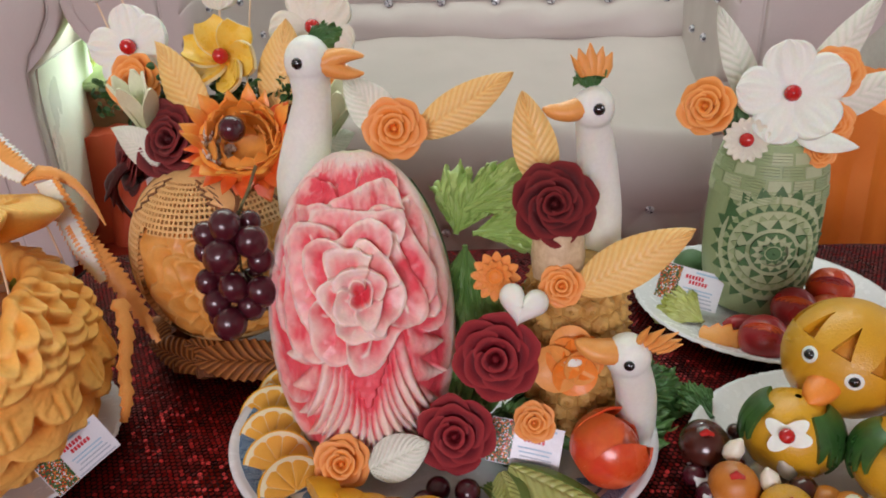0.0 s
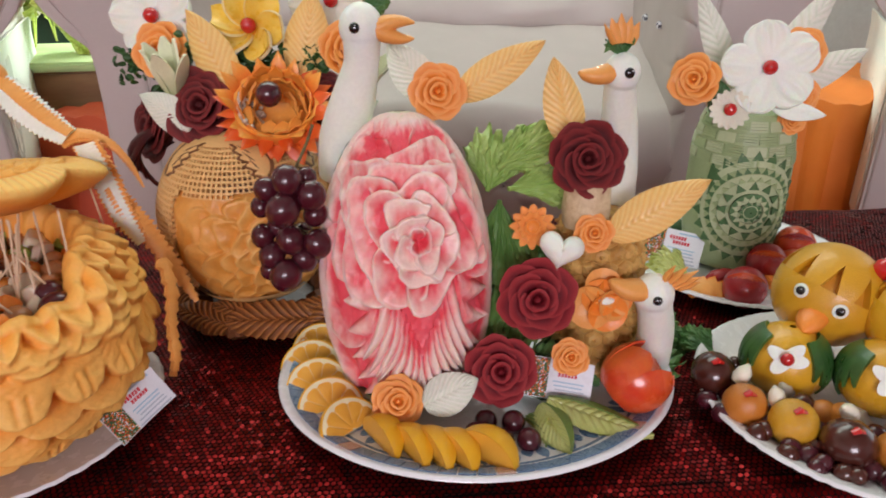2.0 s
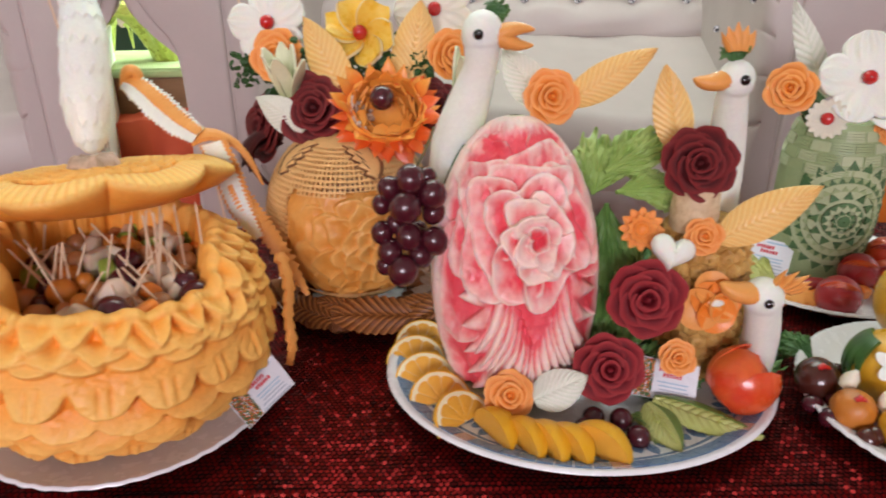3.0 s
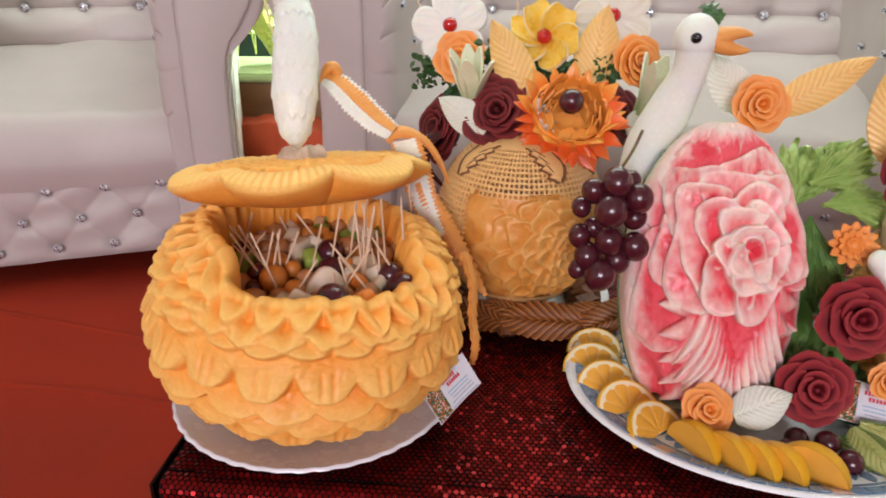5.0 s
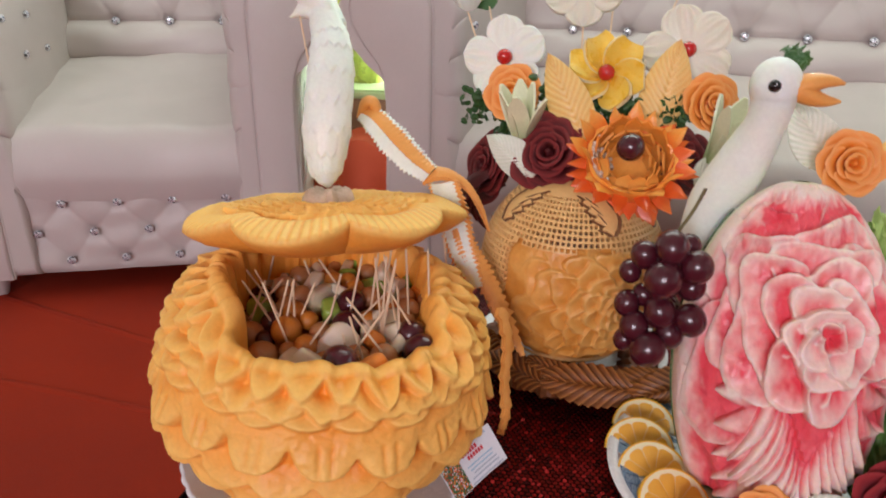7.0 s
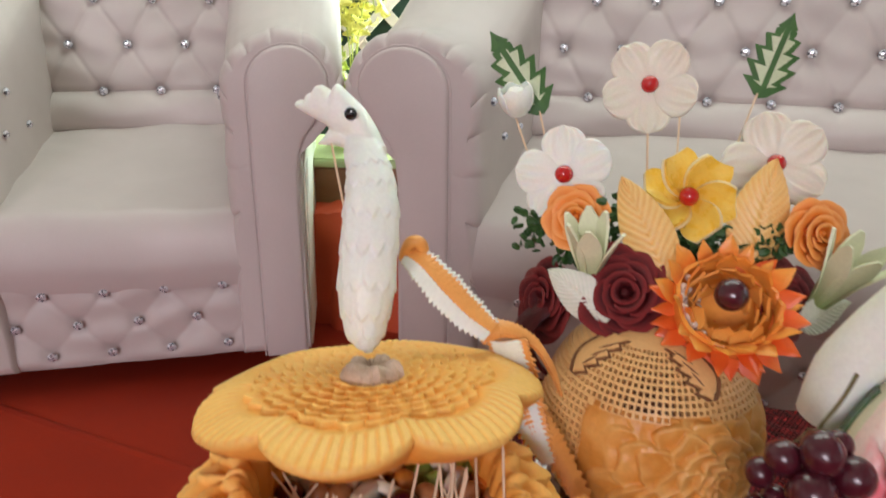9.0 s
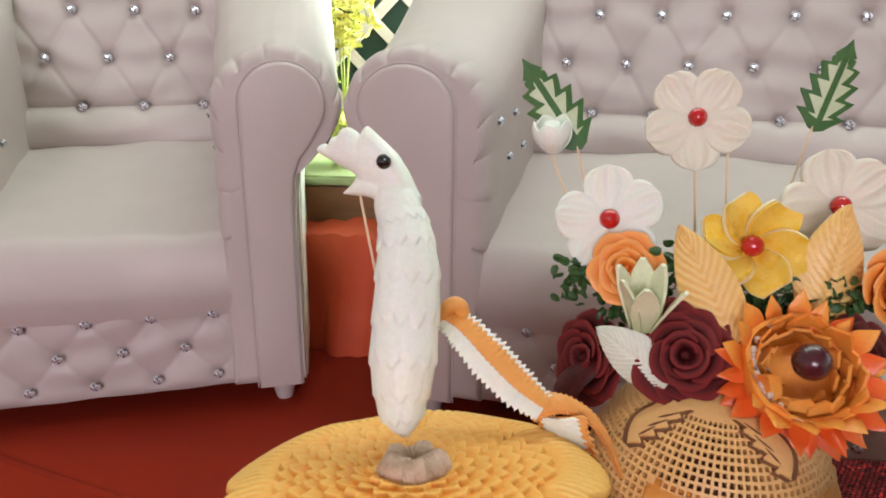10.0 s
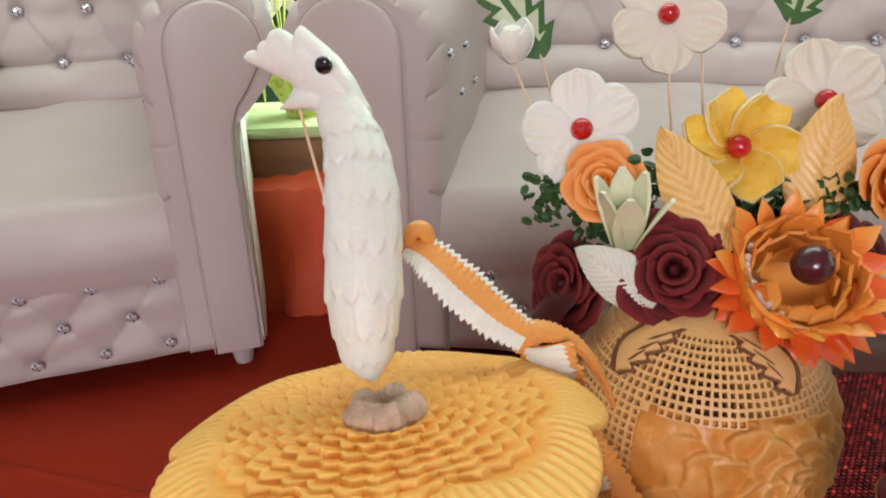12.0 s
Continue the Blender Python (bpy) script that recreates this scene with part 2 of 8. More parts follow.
    "pineapple": surface("pineapple", (0.42, 0.21, 0.045), (0.70, 0.44, 0.13), 0.55, 60, 300, 0.5),
    "pineapple_cut": surface("pineapple_cut", (0.72, 0.58, 0.36), (0.52, 0.36, 0.20), 0.5, 90, 400, 0.4),
    "toothpick": surface("toothpick", (0.80, 0.62, 0.42), (0.72, 0.53, 0.34), 0.6, 90, 600, 0.2),
    "black": surface("black", (0.006, 0.006, 0.006), (0.010, 0.010, 0.010), 0.12, 60, 300, 0.0, coat=0.4),
    "paper": surface("paper", (0.74, 0.76, 0.80), (0.70, 0.72, 0.77), 0.35, 40, 400, 0.0, coat=0.3, vary=0.03),
    "ink_red": surface("ink_red", (0.62, 0.03, 0.05), (0.58, 0.03, 0.05), 0.4, 60, 300, 0.0),
    "ink_blue": surface("ink_blue", (0.30, 0.48, 0.62), (0.36, 0.54, 0.66), 0.4, 60, 300, 0.0),
    "ink_grey": surface("ink_grey", (0.36, 0.42, 0.50), (0.42, 0.48, 0.55), 0.4, 60, 300, 0.0),
    "plate_blue": surface("plate_blue", (0.025, 0.075, 0.21), (0.24, 0.38, 0.54), 0.3, 160, 420, 0.0, coat=0.2, vary=0.25),
    "plate_rust": surface("plate_rust", (0.40, 0.20, 0.16), (0.55, 0.48, 0.46), 0.18, 160, 420, 0.0, coat=0.5, vary=0.2),
    "brown_peel": surface("brown_peel", (0.20, 0.060, 0.012), (0.13, 0.040, 0.009), 0.5, 40, 300, 0.4, tip=(0.50, 0.20, 0.05)),
    "foil": surface("foil", (0.62, 0.60, 0.16), (0.40, 0.46, 0.10), 0.3, 30, 200, 0.8, metal=0.35),
    "sprig": surface("sprig", (0.50, 0.55, 0.12), (0.36, 0.46, 0.10), 0.45, 60, 300, 0.3),
    "sprig_yellow": surface("sprig_yellow", (0.78, 0.72, 0.22), (0.62, 0.62, 0.12), 0.5, 30, 200, 0.2),
}

# ---- mesh helpers ----


class Build:
    """Vertices, faces, material slots and tones of one mesh."""

    def __init__(self):
        self.v, self.f, self.m, self.t, self.n = [], [], [], [], 0

    def add(self, verts, faces, slot=0, tone=0.0):
        verts = np.asarray(verts, float).reshape(-1, 3)
        self.v.append(verts)
        self.f += [tuple(int(i) + self.n for i in f) for f in faces]
        self.m += [slot] * len(faces)
        self.t.append(np.broadcast_to(np.asarray(tone, float).ravel() if np.ndim(tone) else tone, (len(verts),)))
        self.n += len(verts)
        return self

    def grid(self, p, slot=0, tone=0.0, wrap_u=False, wrap_v=False, flip=False):
        """p: rows x columns x 3."""
        nu, nv = p.shape[:2]
        idx = np.arange(nu * nv).reshape(nu, nv)
        a = np.vstack([idx, idx[:1]]) if wrap_u else idx
        a = np.hstack([a, a[:, :1]]) if wrap_v else a
        q = np.stack([a[:-1, :-1], a[:-1, 1:], a[1:, 1:], a[1:, :-1]], -1).reshape(-1, 4)
        return self.add(p, q[:, ::-1] if flip else q, slot, tone)

    def sheet(self, top, bottom, slot=0, tone=0.0, slot_under=None):
        """A closed slab between two grids of one size."""
        nu, nv = top.shape[:2]
        k = nu * nv
        idx = np.arange(k).reshape(nu, nv)
        q = np.stack([idx[:-1, :-1], idx[:-1, 1:], idx[1:, 1:], idx[1:, :-1]], -1).reshape(-1, 4)
        ring = np.r_[idx[0, :-1], idx[:-1, -1], idx[-1, :0:-1], idx[:0:-1, 0]]
        nxt = np.roll(ring, -1)
        side = np.stack([ring, ring + k, nxt + k, nxt], -1)
        tn = np.r_[np.ravel(tone), np.ravel(tone)] if np.ndim(tone) else tone
        self.add(np.concatenate([top.reshape(-1, 3), bottom.reshape(-1, 3)]), np.concatenate([q[:, ::-1], side[:, ::-1], q + k]), slot, tn)
        if slot_under is not None:
            n = len(q)
            self.m[-n:] = [slot_under] * n
        return self

    def tube(self, path, radii, seg=12, slot=0, tone=0.0, flat=1.0, caps=True):
        path = np.asarray(path, float)
        radii = np.broadcast_to(np.asarray(radii, float), (len(path),))
        tan = np.gradient(path, axis=0)
        tan /= np.linalg.norm(tan, axis=1)[:, None] + 1e-12
        up = np.array([0.0, 0.0, 1.0]) if abs(tan[0][2]) < 0.9 else np.array([0.0, 1.0, 0.0])
        rings, side = [], np.cross(up, tan[0])
        for p, t, r in zip(path, tan, radii):
            side = side - t * (side @ t)
            side /= np.linalg.norm(side) + 1e-12
            other = np.cross(t, side)
            a = np.linspace(0, 2 * np.pi, seg, endpoint=False)
            rings.append(p + r * (np.cos(a)[:, None] * side + flat * np.sin(a)[:, None] * other))
        g = np.array(rings)
        tn = np.repeat(tone, seg) if np.ndim(tone) else tone
        first = self.n
        self.grid(g, slot, tn, wrap_v=True)
        if caps:
            n = len(path)
            self.f += [tuple(first + i for i in range(seg)), tuple(first + (n - 1) * seg + i for i in range(seg))[::-1]]
            self.m += [slot, slot]
        return self

    def lathe(self, profile, seg=48, slot=0, wave=None, tone=0.0):
        """profile: (r, z) pairs; wave(angles, share of the profile) scales the radius."""
        a = np.linspace(0, 2 * np.pi, seg, endpoint=False)
        prof = np.asarray(profile, float)
        s = np.linspace(0, 1, len(prof))
        g = np.zeros((len(prof), seg, 3))
        for i, (r, z) in enumerate(prof):
            k = wave(a, s[i]) if wave else 1.0
            g[i, :, 0], g[i, :, 1], g[i, :, 2] = r * k * np.cos(a), r * k * np.sin(a), z
        tn = np.repeat(tone, seg) if np.ndim(tone) else tone
        return self.grid(g, slot, tn, wrap_v=True)

    def ball(self, c, r, seg=16, rings=10, slot=0, squash=(1, 1, 1), tone=0.0):
        lat = np.linspace(-np.pi / 2 + 0.02, np.pi / 2 - 0.02, rings)
        a = np.linspace(0, 2 * np.pi, seg, endpoint=False)
        g = np.stack([np.cos(lat)[:, None] * np.cos(a), np.cos(lat)[:, None] * np.sin(a), np.repeat(np.sin(lat)[:, None], seg, 1)], -1)
        first = self.n
        self.grid(np.asarray(c) + r * g * np.asarray(squash), slot, tone, wrap_v=True)
        self.f += [tuple(first + i for i in range(seg))[::-1], tuple(first + (rings - 1) * seg + i for i in range(seg))]
        self.m += [slot, slot]
        return self

    def box(self, lo, hi, slot=0, bevel=0.0):
        (x0, y0, z0), (x1, y1, z1) = lo, hi
        bm = bmesh.new()
        bmesh.ops.create_cube(bm, size=1.0)
        for v in bm.verts:
            v.co = Vector(((x0 + x1) / 2 + v.co.x * (x1 - x0), (y0 + y1) / 2 + v.co.y * (y1 - y0), (z0 + z1) / 2 + v.co.z * (z1 - z0)))
        if bevel:
            bmesh.ops.bevel(bm, geom=bm.edges[:], offset=bevel, segments=2, affect="EDGES")
        bm.verts.index_update()
        self.add([v.co[:] for v in bm.verts], [[v.index for v in f.verts] for f in bm.faces], slot)
        bm.free()
        return self

    def prism(self, outline, y0, y1, slot=0, cap_slot=None, inset=0.0):
        """An outline of (x, z) pairs drawn out from y0 to y1; inset rounds its front edge."""
        o = np.asarray(outline, float)
        c = o.mean(0)
        nrm = np.stack([np.roll(o, -1, 0)[:, 1] - np.roll(o, 1, 0)[:, 1], -(np.roll(o, -1, 0)[:, 0] - np.roll(o, 1, 0)[:, 0])], -1)
        nrm /= np.linalg.norm(nrm, axis=1)[:, None] + 1e-12
        if ((o - c) * nrm).sum() < 0:
            nrm = -nrm
        rings = []
        for k in (0.0, 0.15, 0.4, 0.7, 1.0) if inset else (1.0,):
            off = inset * (1 - math.sqrt(1 - (1 - k) ** 2))
            rings.append(np.stack([o[:, 0] - nrm[:, 0] * off, np.full(len(o), y0 + k * inset), o[:, 1] - nrm[:, 1] * off], -1))
        if not inset:
            rings = [np.stack([o[:, 0], np.full(len(o), y0), o[:, 1]], -1)]
        rings.append(np.stack([o[:, 0], np.full(len(o), y1), o[:, 1]], -1))
        g = np.array(rings)
        first, n = self.n, len(o)
        self.grid(g, slot, wrap_v=True)
        self.f += [tuple(first + i for i in range(n)), tuple(first + (len(rings) - 1) * n + i for i in range(n))[::-1]]
        self.m += [cap_slot if cap_slot is not None else slot] * 2
        return self

    def mesh(self, name, mats, smooth=True):
        me = bpy.data.meshes.new(name)
        v = np.concatenate(self.v)
        me.from_pydata(v.tolist(), [], self.f)
        for mt in mats if isinstance(mats, (list, tuple)) else [mats]:
            me.materials.append(MAT[mt] if isinstance(mt, str) else mt)
        me.polygons.foreach_set("material_index", np.array(self.m, dtype=np.int32))
        tone = np.concatenate(self.t)
        if tone.any():
            at = me.attributes.new("tone", "FLOAT", "POINT")
            at.data.foreach_set("value", tone.astype(np.float32))
        bm = bmesh.new()
        bm.from_mesh(me)
        bmesh.ops.recalc_face_normals(bm, faces=bm.faces[:])
        bm.to_mesh(me)
        bm.free()
        if smooth:
            me.shade_smooth()
            me.set_sharp_from_angle(angle=radians(smooth if smooth is not True else 42))
        return me


def part(name, build, mats, parent=None, label="", m=None, smooth=True):
    """A mesh object; build is a Build or a mesh that is shared."""
    data = build if isinstance(build, bpy.types.Mesh) else build.mesh(name, mats, smooth)
    ob = new(name, data)
    if parent is not None:
        ob.parent = parent
    if m is not None:
        ob.matrix_basis = m
    if label:
        tagged(ob, label)
    return ob


def thing(name, label, category, m=None, group="", kind=""):
    ob = new(name)
    ob.empty_display_size = 0.02
    if m is not None:
        ob.matrix_basis = m
    return tagged(ob, label, category, group, kind)


def facing(at, way, spin=0.0, size=1.0):
    """A pose at a place whose z axis points along way; spin turns about it."""
    q = Vector(way).normalized().to_track_quat("Z", "Y")
    return Matrix.Translation(at) @ q.to_matrix().to_4x4() @ Matrix.Rotation(radians(spin), 4, "Z") @ Matrix.Scale(size, 4)


class Spheroid:
    """A round body with a leaning axis; a is the angle from its front (-y), l the latitude."""

    def __init__(self, centre, r, h, lean=(0.0, 0.0), power=1.0):
        self.c, self.r, self.h, self.power = np.array(centre, float), r, h, power
        ax = np.array([math.tan(lean[0]), math.tan(lean[1]), 1.0])
        self.up = ax / np.linalg.norm(ax)
        fr = np.array([0.0, -1.0, 0.0])
        fr = fr - self.up * (fr @ self.up)
        self.fr = fr / np.linalg.norm(fr)
        self.rt = np.cross(self.up, self.fr) * 1.0

    def at(self, a, l, out=0.0):
        a, l, out = np.broadcast_arrays(np.asarray(a, float), np.asarray(l, float), np.asarray(out, float))
        cl, sl = np.cos(l), np.sin(l)
        around = np.sin(a)[..., None] * self.rt + np.cos(a)[..., None] * self.fr
        p = self.r * cl[..., None] * around + self.h * sl[..., None] * self.up
        n = cl[..., None] / self.r * around + sl[..., None] / self.h * self.up
        n /= np.linalg.norm(n, axis=-1)[..., None]
        return self.c + p + n * out[..., None]

    def petal(self, b, a0, l0, ang, length, width, lift=(0.001, 0.006), cup=0.0, kind="petal", n=(7, 7), thick=0.004, slot=0, wave=0.0, tones=(0.0, 1.0), edge=0.5, droop=0.0, skew=0.0):
        """A carved petal that lies along the body from (a0, l0), towards ang degrees (0: up, 90: to the right)."""
        s, w = np.meshgrid(np.linspace(0, 1, n[0]), np.linspace(-1, 1, n[1]), indexing="ij")
        if kind == "petal":
            prof, tip = np.minimum(1, 0.45 + 1.1 * s) * np.sqrt(np.maximum(0, 1 - np.maximum(0, s - 0.5) ** 2 / 0.5**2 * 0.86)), 1 - 0.24 * w**2 + 0.03 * np.sin(w * 7 + a0 * 13 + l0 * 7)
        elif kind == "blade":
            prof, tip = np.sin(np.pi * (0.12 + 0.88 * s) ** 0.8) ** 0.9 + 0.02, 1.0
        else:
            prof, tip = np.sqrt(np.maximum(0, 1 - s**2)) * 0.98 + 0.02, 1.0
        if kind == "tongue":
            s = np.sin(s * np.pi / 2)
            prof = np.sqrt(np.maximum(0, 1 - s**2.6)) * 0.985 + 0.015
        u = width * prof * w
        v = length * s * tip
        th = radians(ang)
        x, y = u * math.cos(th) + v * math.sin(th), -u * math.sin(th) + v * math.cos(th)
        l = l0 + y / (0.5 * (self.r + self.h))
        a = a0 + x / (self.r * np.maximum(0.25, np.cos(l)))
        out = lift[0] + (lift[1] - lift[0]) * s**1.3 + cup * (w**2 - 0.4) * s + wave * np.sin(w * 5 + a0 * 9) * s - droop * s**3 + skew * w
        tone = tones[0] + (tones[1] - tones[0]) * np.clip((1 - edge) * s**2.2 + edge * np.maximum(np.abs(w) ** 5 * np.minimum(1, 2 * s), s**6), 0, 1)
        b.sheet(self.at(a, l, out), self.at(a, l, np.minimum(out - thick, out * 0.3 - 0.002)), slot, tone)
        return b


def smooth_line(pts, n=24):
    """A smooth line through a few places."""
    p = np.asarray(pts, float)
    out = []
    for v in np.linspace(0, len(p) - 1, n):
        i = min(int(v), len(p) - 2)
        f = v - i
        a, b = p[i], p[i + 1]
        ta = (p[min(i + 1, len(p) - 1)] - p[max(i - 1, 0)]) / 2
        tb = (p[min(i + 2, len(p) - 1)] - p[i]) / 2
        out.append((2 * f**3 - 3 * f**2 + 1) * a + (f**3 - 2 * f**2 + f) * ta + (-2 * f**3 + 3 * f**2) * b + (f**3 - f**2) * tb)
    return np.array(out)

# ---- carving in relief ----
def soften(g, times=1, wrap=False):
    """Blunts a field of heights by a cell, along both of its ways; wrap: the first way closes on itself."""
    for _ in range(times):
        if wrap:
            g = 0.5 * g + 0.25 * (np.roll(g, 1, 0) + np.roll(g, -1, 0))
        else:
            e = np.concatenate([g[:1], g, g[-1:]])
            g = 0.5 * g + 0.25 * (e[:-2] + e[2:])
        e = np.concatenate([g[:, :1], g, g[:, -1:]], 1)
        g = 0.5 * g + 0.25 * (e[:, :-2] + e[:, 2:])
    return g


def uneven(shape, cells, seed):
    """A smooth random field between -1 and 1, with that many cells along its ways: the unsteadiness of the knife."""
    g = np.random.RandomState(seed).uniform(-1, 1, (cells[0] + 1, cells[1] + 1))
    g[-1] = g[0]
    x, y = np.linspace(0, cells[0], shape[0], endpoint=False), np.linspace(0, cells[1], shape[1], endpoint=False)
    i, j = x.astype(int), y.astype(int)
    f, k = (x - i)[:, None], (y - j)[None]
    f, k = f * f * (3 - 2 * f), k * k * (3 - 2 * k)
    return (g[i][:, j] * (1 - f) + g[i + 1][:, j] * f) * (1 - k) + (g[i][:, j + 1] * (1 - f) + g[i + 1][:, j + 1] * f) * k


class Relief:
    """Heights, pigment tones and owners over a surface into which petals and scales are cut."""

    def __init__(self, shape, ground=0.0, tone=0.0):
        self.h = np.broadcast_to(np.asarray(ground, float), shape).copy()
        self.t = np.broadcast_to(np.asarray(tone, float), shape).copy()
        self.o = np.zeros(shape, int)
        self.count = 0
        self.begin()

    def begin(self):
        self.rh = np.full(self.h.shape, -9.0)
        self.rt = np.zeros(self.h.shape)
        self.ro = np.zeros(self.h.shape, int)

    def petal(self, inside, h, tone):
        """One petal of the row; where petals of a row meet, the higher one lies on top."""
        self.count += 1
        win = inside & (h > self.rh)
        self.rh = np.where(win, h, self.rh)
        self.rt = np.where(win, tone, self.rt)
        self.ro = np.where(win, self.count, self.ro)

    def row(self):
        """Lays the row over all that was there before."""
        win = self.rh > -8
        self.h, self.t, self.o = np.where(win, self.rh, self.h), np.where(win, self.rt, self.t), np.where(win, self.ro, self.o)
        self.begin()

    def rings(self, r, th, rows, rng, waves=0.05, deep=1.0, soft=0.30):
        """Rings of overlapping petals round a middle, the outermost first: inner and outer radius, count, heights of root and lip, tones, the arc they fill."""
        for r0, r1, count, base, lip, tones, arc in rows:
            base, lip = base * deep, lip + 0.3 * (deep - 1) * (lip - base)
            half = math.pi / count * 1.5
            spin = rng.uniform(0, 2 * math.pi)
            for i in range(count):
                mid = (spin + 2 * math.pi * i / count + rng.uniform(-0.12, 0.12) + math.pi) % (2 * math.pi) - math.pi
                if not arc[0] <= mid <= arc[1]:
                    continue
                d = (th - mid + math.pi) % (2 * math.pi) - math.pi
                x = np.clip(d / half, -1, 1)
                p1, p2 = rng.uniform(0, 6), rng.uniform(0, 6)
                edge = r1 * rng.uniform(0.93, 1.07) * (1 - 0.34 * np.abs(x) ** 2.6 + waves * np.sin(4.2 * x + p1) + 0.6 * waves * np.sin(9 * x + p2) * np.abs(x))
                s = np.clip((r - r0) / np.maximum(edge - r0, 1e-4), 0, 1)
                h = base + (lip - base) * s**1.7 + 0.30 * (lip - base) * x - 0.12 * (lip - base) * np.sin(5 * x + p2) * s - 0.25 * (lip - base) * np.clip(s - 0.86, 0, 1) / 0.14
                self.petal((r < edge) & (np.abs(d) < half), h, tones[0] + (tones[1] - tones[0]) * np.clip(soft * s + (1 - soft) * s**2.8 + 0.25 * np.abs(x) ** 3 * s, 0, 1))
            self.row()


def carved_parts(parent, p, owner, tone, mat, centre, names=("body", "petal"), labels=("", ""), wrap=False):
    """Cuts a carved surface, given as a grid of places, along the edges of its petals: each one is a mesh of its own."""
    nu, nv = p.shape[:2]
    du = np.roll(p, -1, 0) - np.roll(p, 1, 0) if wrap else np.gradient(p, axis=0)
    nrm = np.cross(du, np.gradient(p, axis=1))
    nrm /= np.linalg.norm(nrm, axis=-1)[..., None] + 1e-12
    idx = np.arange(nu * nv).reshape(nu, nv)
    a = np.vstack([idx, idx[:1]]) if wrap else idx
    q = np.stack([a[:-1, :-1], a[1:, :-1], a[1:, 1:], a[:-1, 1:]], -1).reshape(-1, 4)
    if ((p - np.asarray(centre)) * nrm).sum() < 0:
        nrm, q = -nrm, q[:, ::-1]
    p, nrm, own, tn = p.reshape(-1, 3), nrm.reshape(-1, 3), owner.ravel(), tone.ravel()
    face_own = own[q].max(1)
    # a petal that others overlap may fall into pieces: each piece is a part
    piece = np.where(face_own > 0, np.arange(1, len(q) + 1), 0)
    while True:
        low = np.full((int(face_own.max()) + 1) * len(p), len(q) + 1)
        key = face_own[:, None] * len(p) + q
        np.minimum.at(low, key, piece[:, None])
        lower = low[key].min(1)
        if (lower == piece).all():
            break
        piece = lower
        piece = np.where(piece > 0, piece[np.maximum(piece - 1, 0)], 0)
    for k in np.unique(piece):
        used, inv = np.unique(q[piece == k], return_inverse=True)
        nm = names[min(k, 1)]
        me = bpy.data.meshes.new(nm)
        me.from_pydata(p[used].tolist(), [], inv.reshape(-1, 4).tolist())
        me.materials.append(MAT[mat])
        at = me.attributes.new("tone", "FLOAT", "POINT")
        at.data.foreach_set("value", tn[used].astype(np.float32))
        me.shade_smooth()
        me.normals_split_custom_set_from_vertices(nrm[used].tolist())
        part(nm, me, None, parent, labels[min(k, 1)] if k == 0 else "")

# ---- the place ----
TABLE = 0.290


def slab(name, lo, hi, mat, label, category, bevel=0.0):
    return tagged(part(name, Build().box(lo, hi, 0, bevel), mat, smooth=False), label, category, kind="structure")


slab("floor", (-4.0, -6.2, -0.1), (3.8, 3.4, 0.0), "carpet", "worn red carpet on the floor", "floor")
# ceiling and left wall are unseen, added to close the room round the light
roof = Build()
for lo, hi in (((-4.0, -6.2, 2.9), (3.8, 1.45, 3.0)), ((-4.0, 1.45, 2.9), (-1.85, 2.55, 3.0)), ((1.25, 1.45, 2.9), (3.8, 2.55, 3.0)), ((-4.0, 2.55, 2.9), (3.8, 3.4, 3.0))):
    roof.box(lo, hi)
tagged(part("ceiling", roof, "wall", smooth=False), "unseen pale ceiling with an added roof opening", "ceiling", kind="structure")
slab("wall_left", (-4.1, -6.2, 0.0), (-4.0, 3.4, 2.9), "wall", "plain pale wall", "wall")


def wall_with_opening(name, axis, at, thick, lo, hi, z1, o0, o1, oz0, oz1, mat):
    """A wall with one opening through it, along x or y."""
    b = Build()
    for (u0, u1, w0, w1) in ((lo, o0, 0, z1), (o1, hi, 0, z1), (o0, o1, 0, oz0), (o0, o1, oz1, z1)):
        if axis == "x":
            b.box((u0, at, w0), (u1, at + thick, w1))
        else:
            b.box((at, u0, w0), (at + thick, u1, w1))
    return tagged(part(name, b, mat, smooth=False), "pale wall with a wide opening to let light in", "wall", kind="structure")


# front and back openings are unseen, added to hold the lamps
wall_with_opening("wall_front", "x", -6.1, 0.1, -4.0, 3.8, 2.9, -3.1, 1.3, 0.6, 2.85, "wall")
wall_with_opening("wall_right", "y", 3.7, 0.1, -6.0, 3.3, 2.9, 0.2, 3.0, 0.45, 2.5, "wall")
wall_with_opening("wall_back", "x", 3.3, 0.1, -4.0, 3.7, 2.9, -0.74, 1.6, 0.25, 2.75, "wall")

for k, (pts) in enumerate((((-2.3, 1.50), (-1.45, 1.30), (-1.05, 1.21), (-0.8, 1.16)), ((-2.4, 0.95), (-1.6, 1.02), (-1.0, 1.0), (-0.7, 0.93)))):
    fold = Build().tube(smooth_line([(x, y, 0.0) for x, y in pts]), 0.010, 8, flat=0.30)
    tagged(part("carpet_trim", fold, "carpet"), "low wrinkle in the red carpet", "trim", kind="structure")

# dark green panel with a white lattice behind the seats
panel = slab("wall_panel", (-2.8, 3.22, 0.0), (-0.76, 3.29, 2.4), "dark_green", "dark green panel behind a white diagonal lattice", "wall")
lattice = thing("lattice", "white painted diagonal wooden lattice on a dark green panel", "lattice", Matrix.Translation((-0.95, 3.19, 1.2)))
for k in range(15):
    for sgn in (1, -1):
        # each lath runs at 45 degrees and is cut off at the panel's edges
        x0 = -3.2 + 0.235 * k
        ends = sorted(max(0.45, min(2.3, 1.2 + sgn * (xe - x0))) for xe in (-2.75, -0.80))
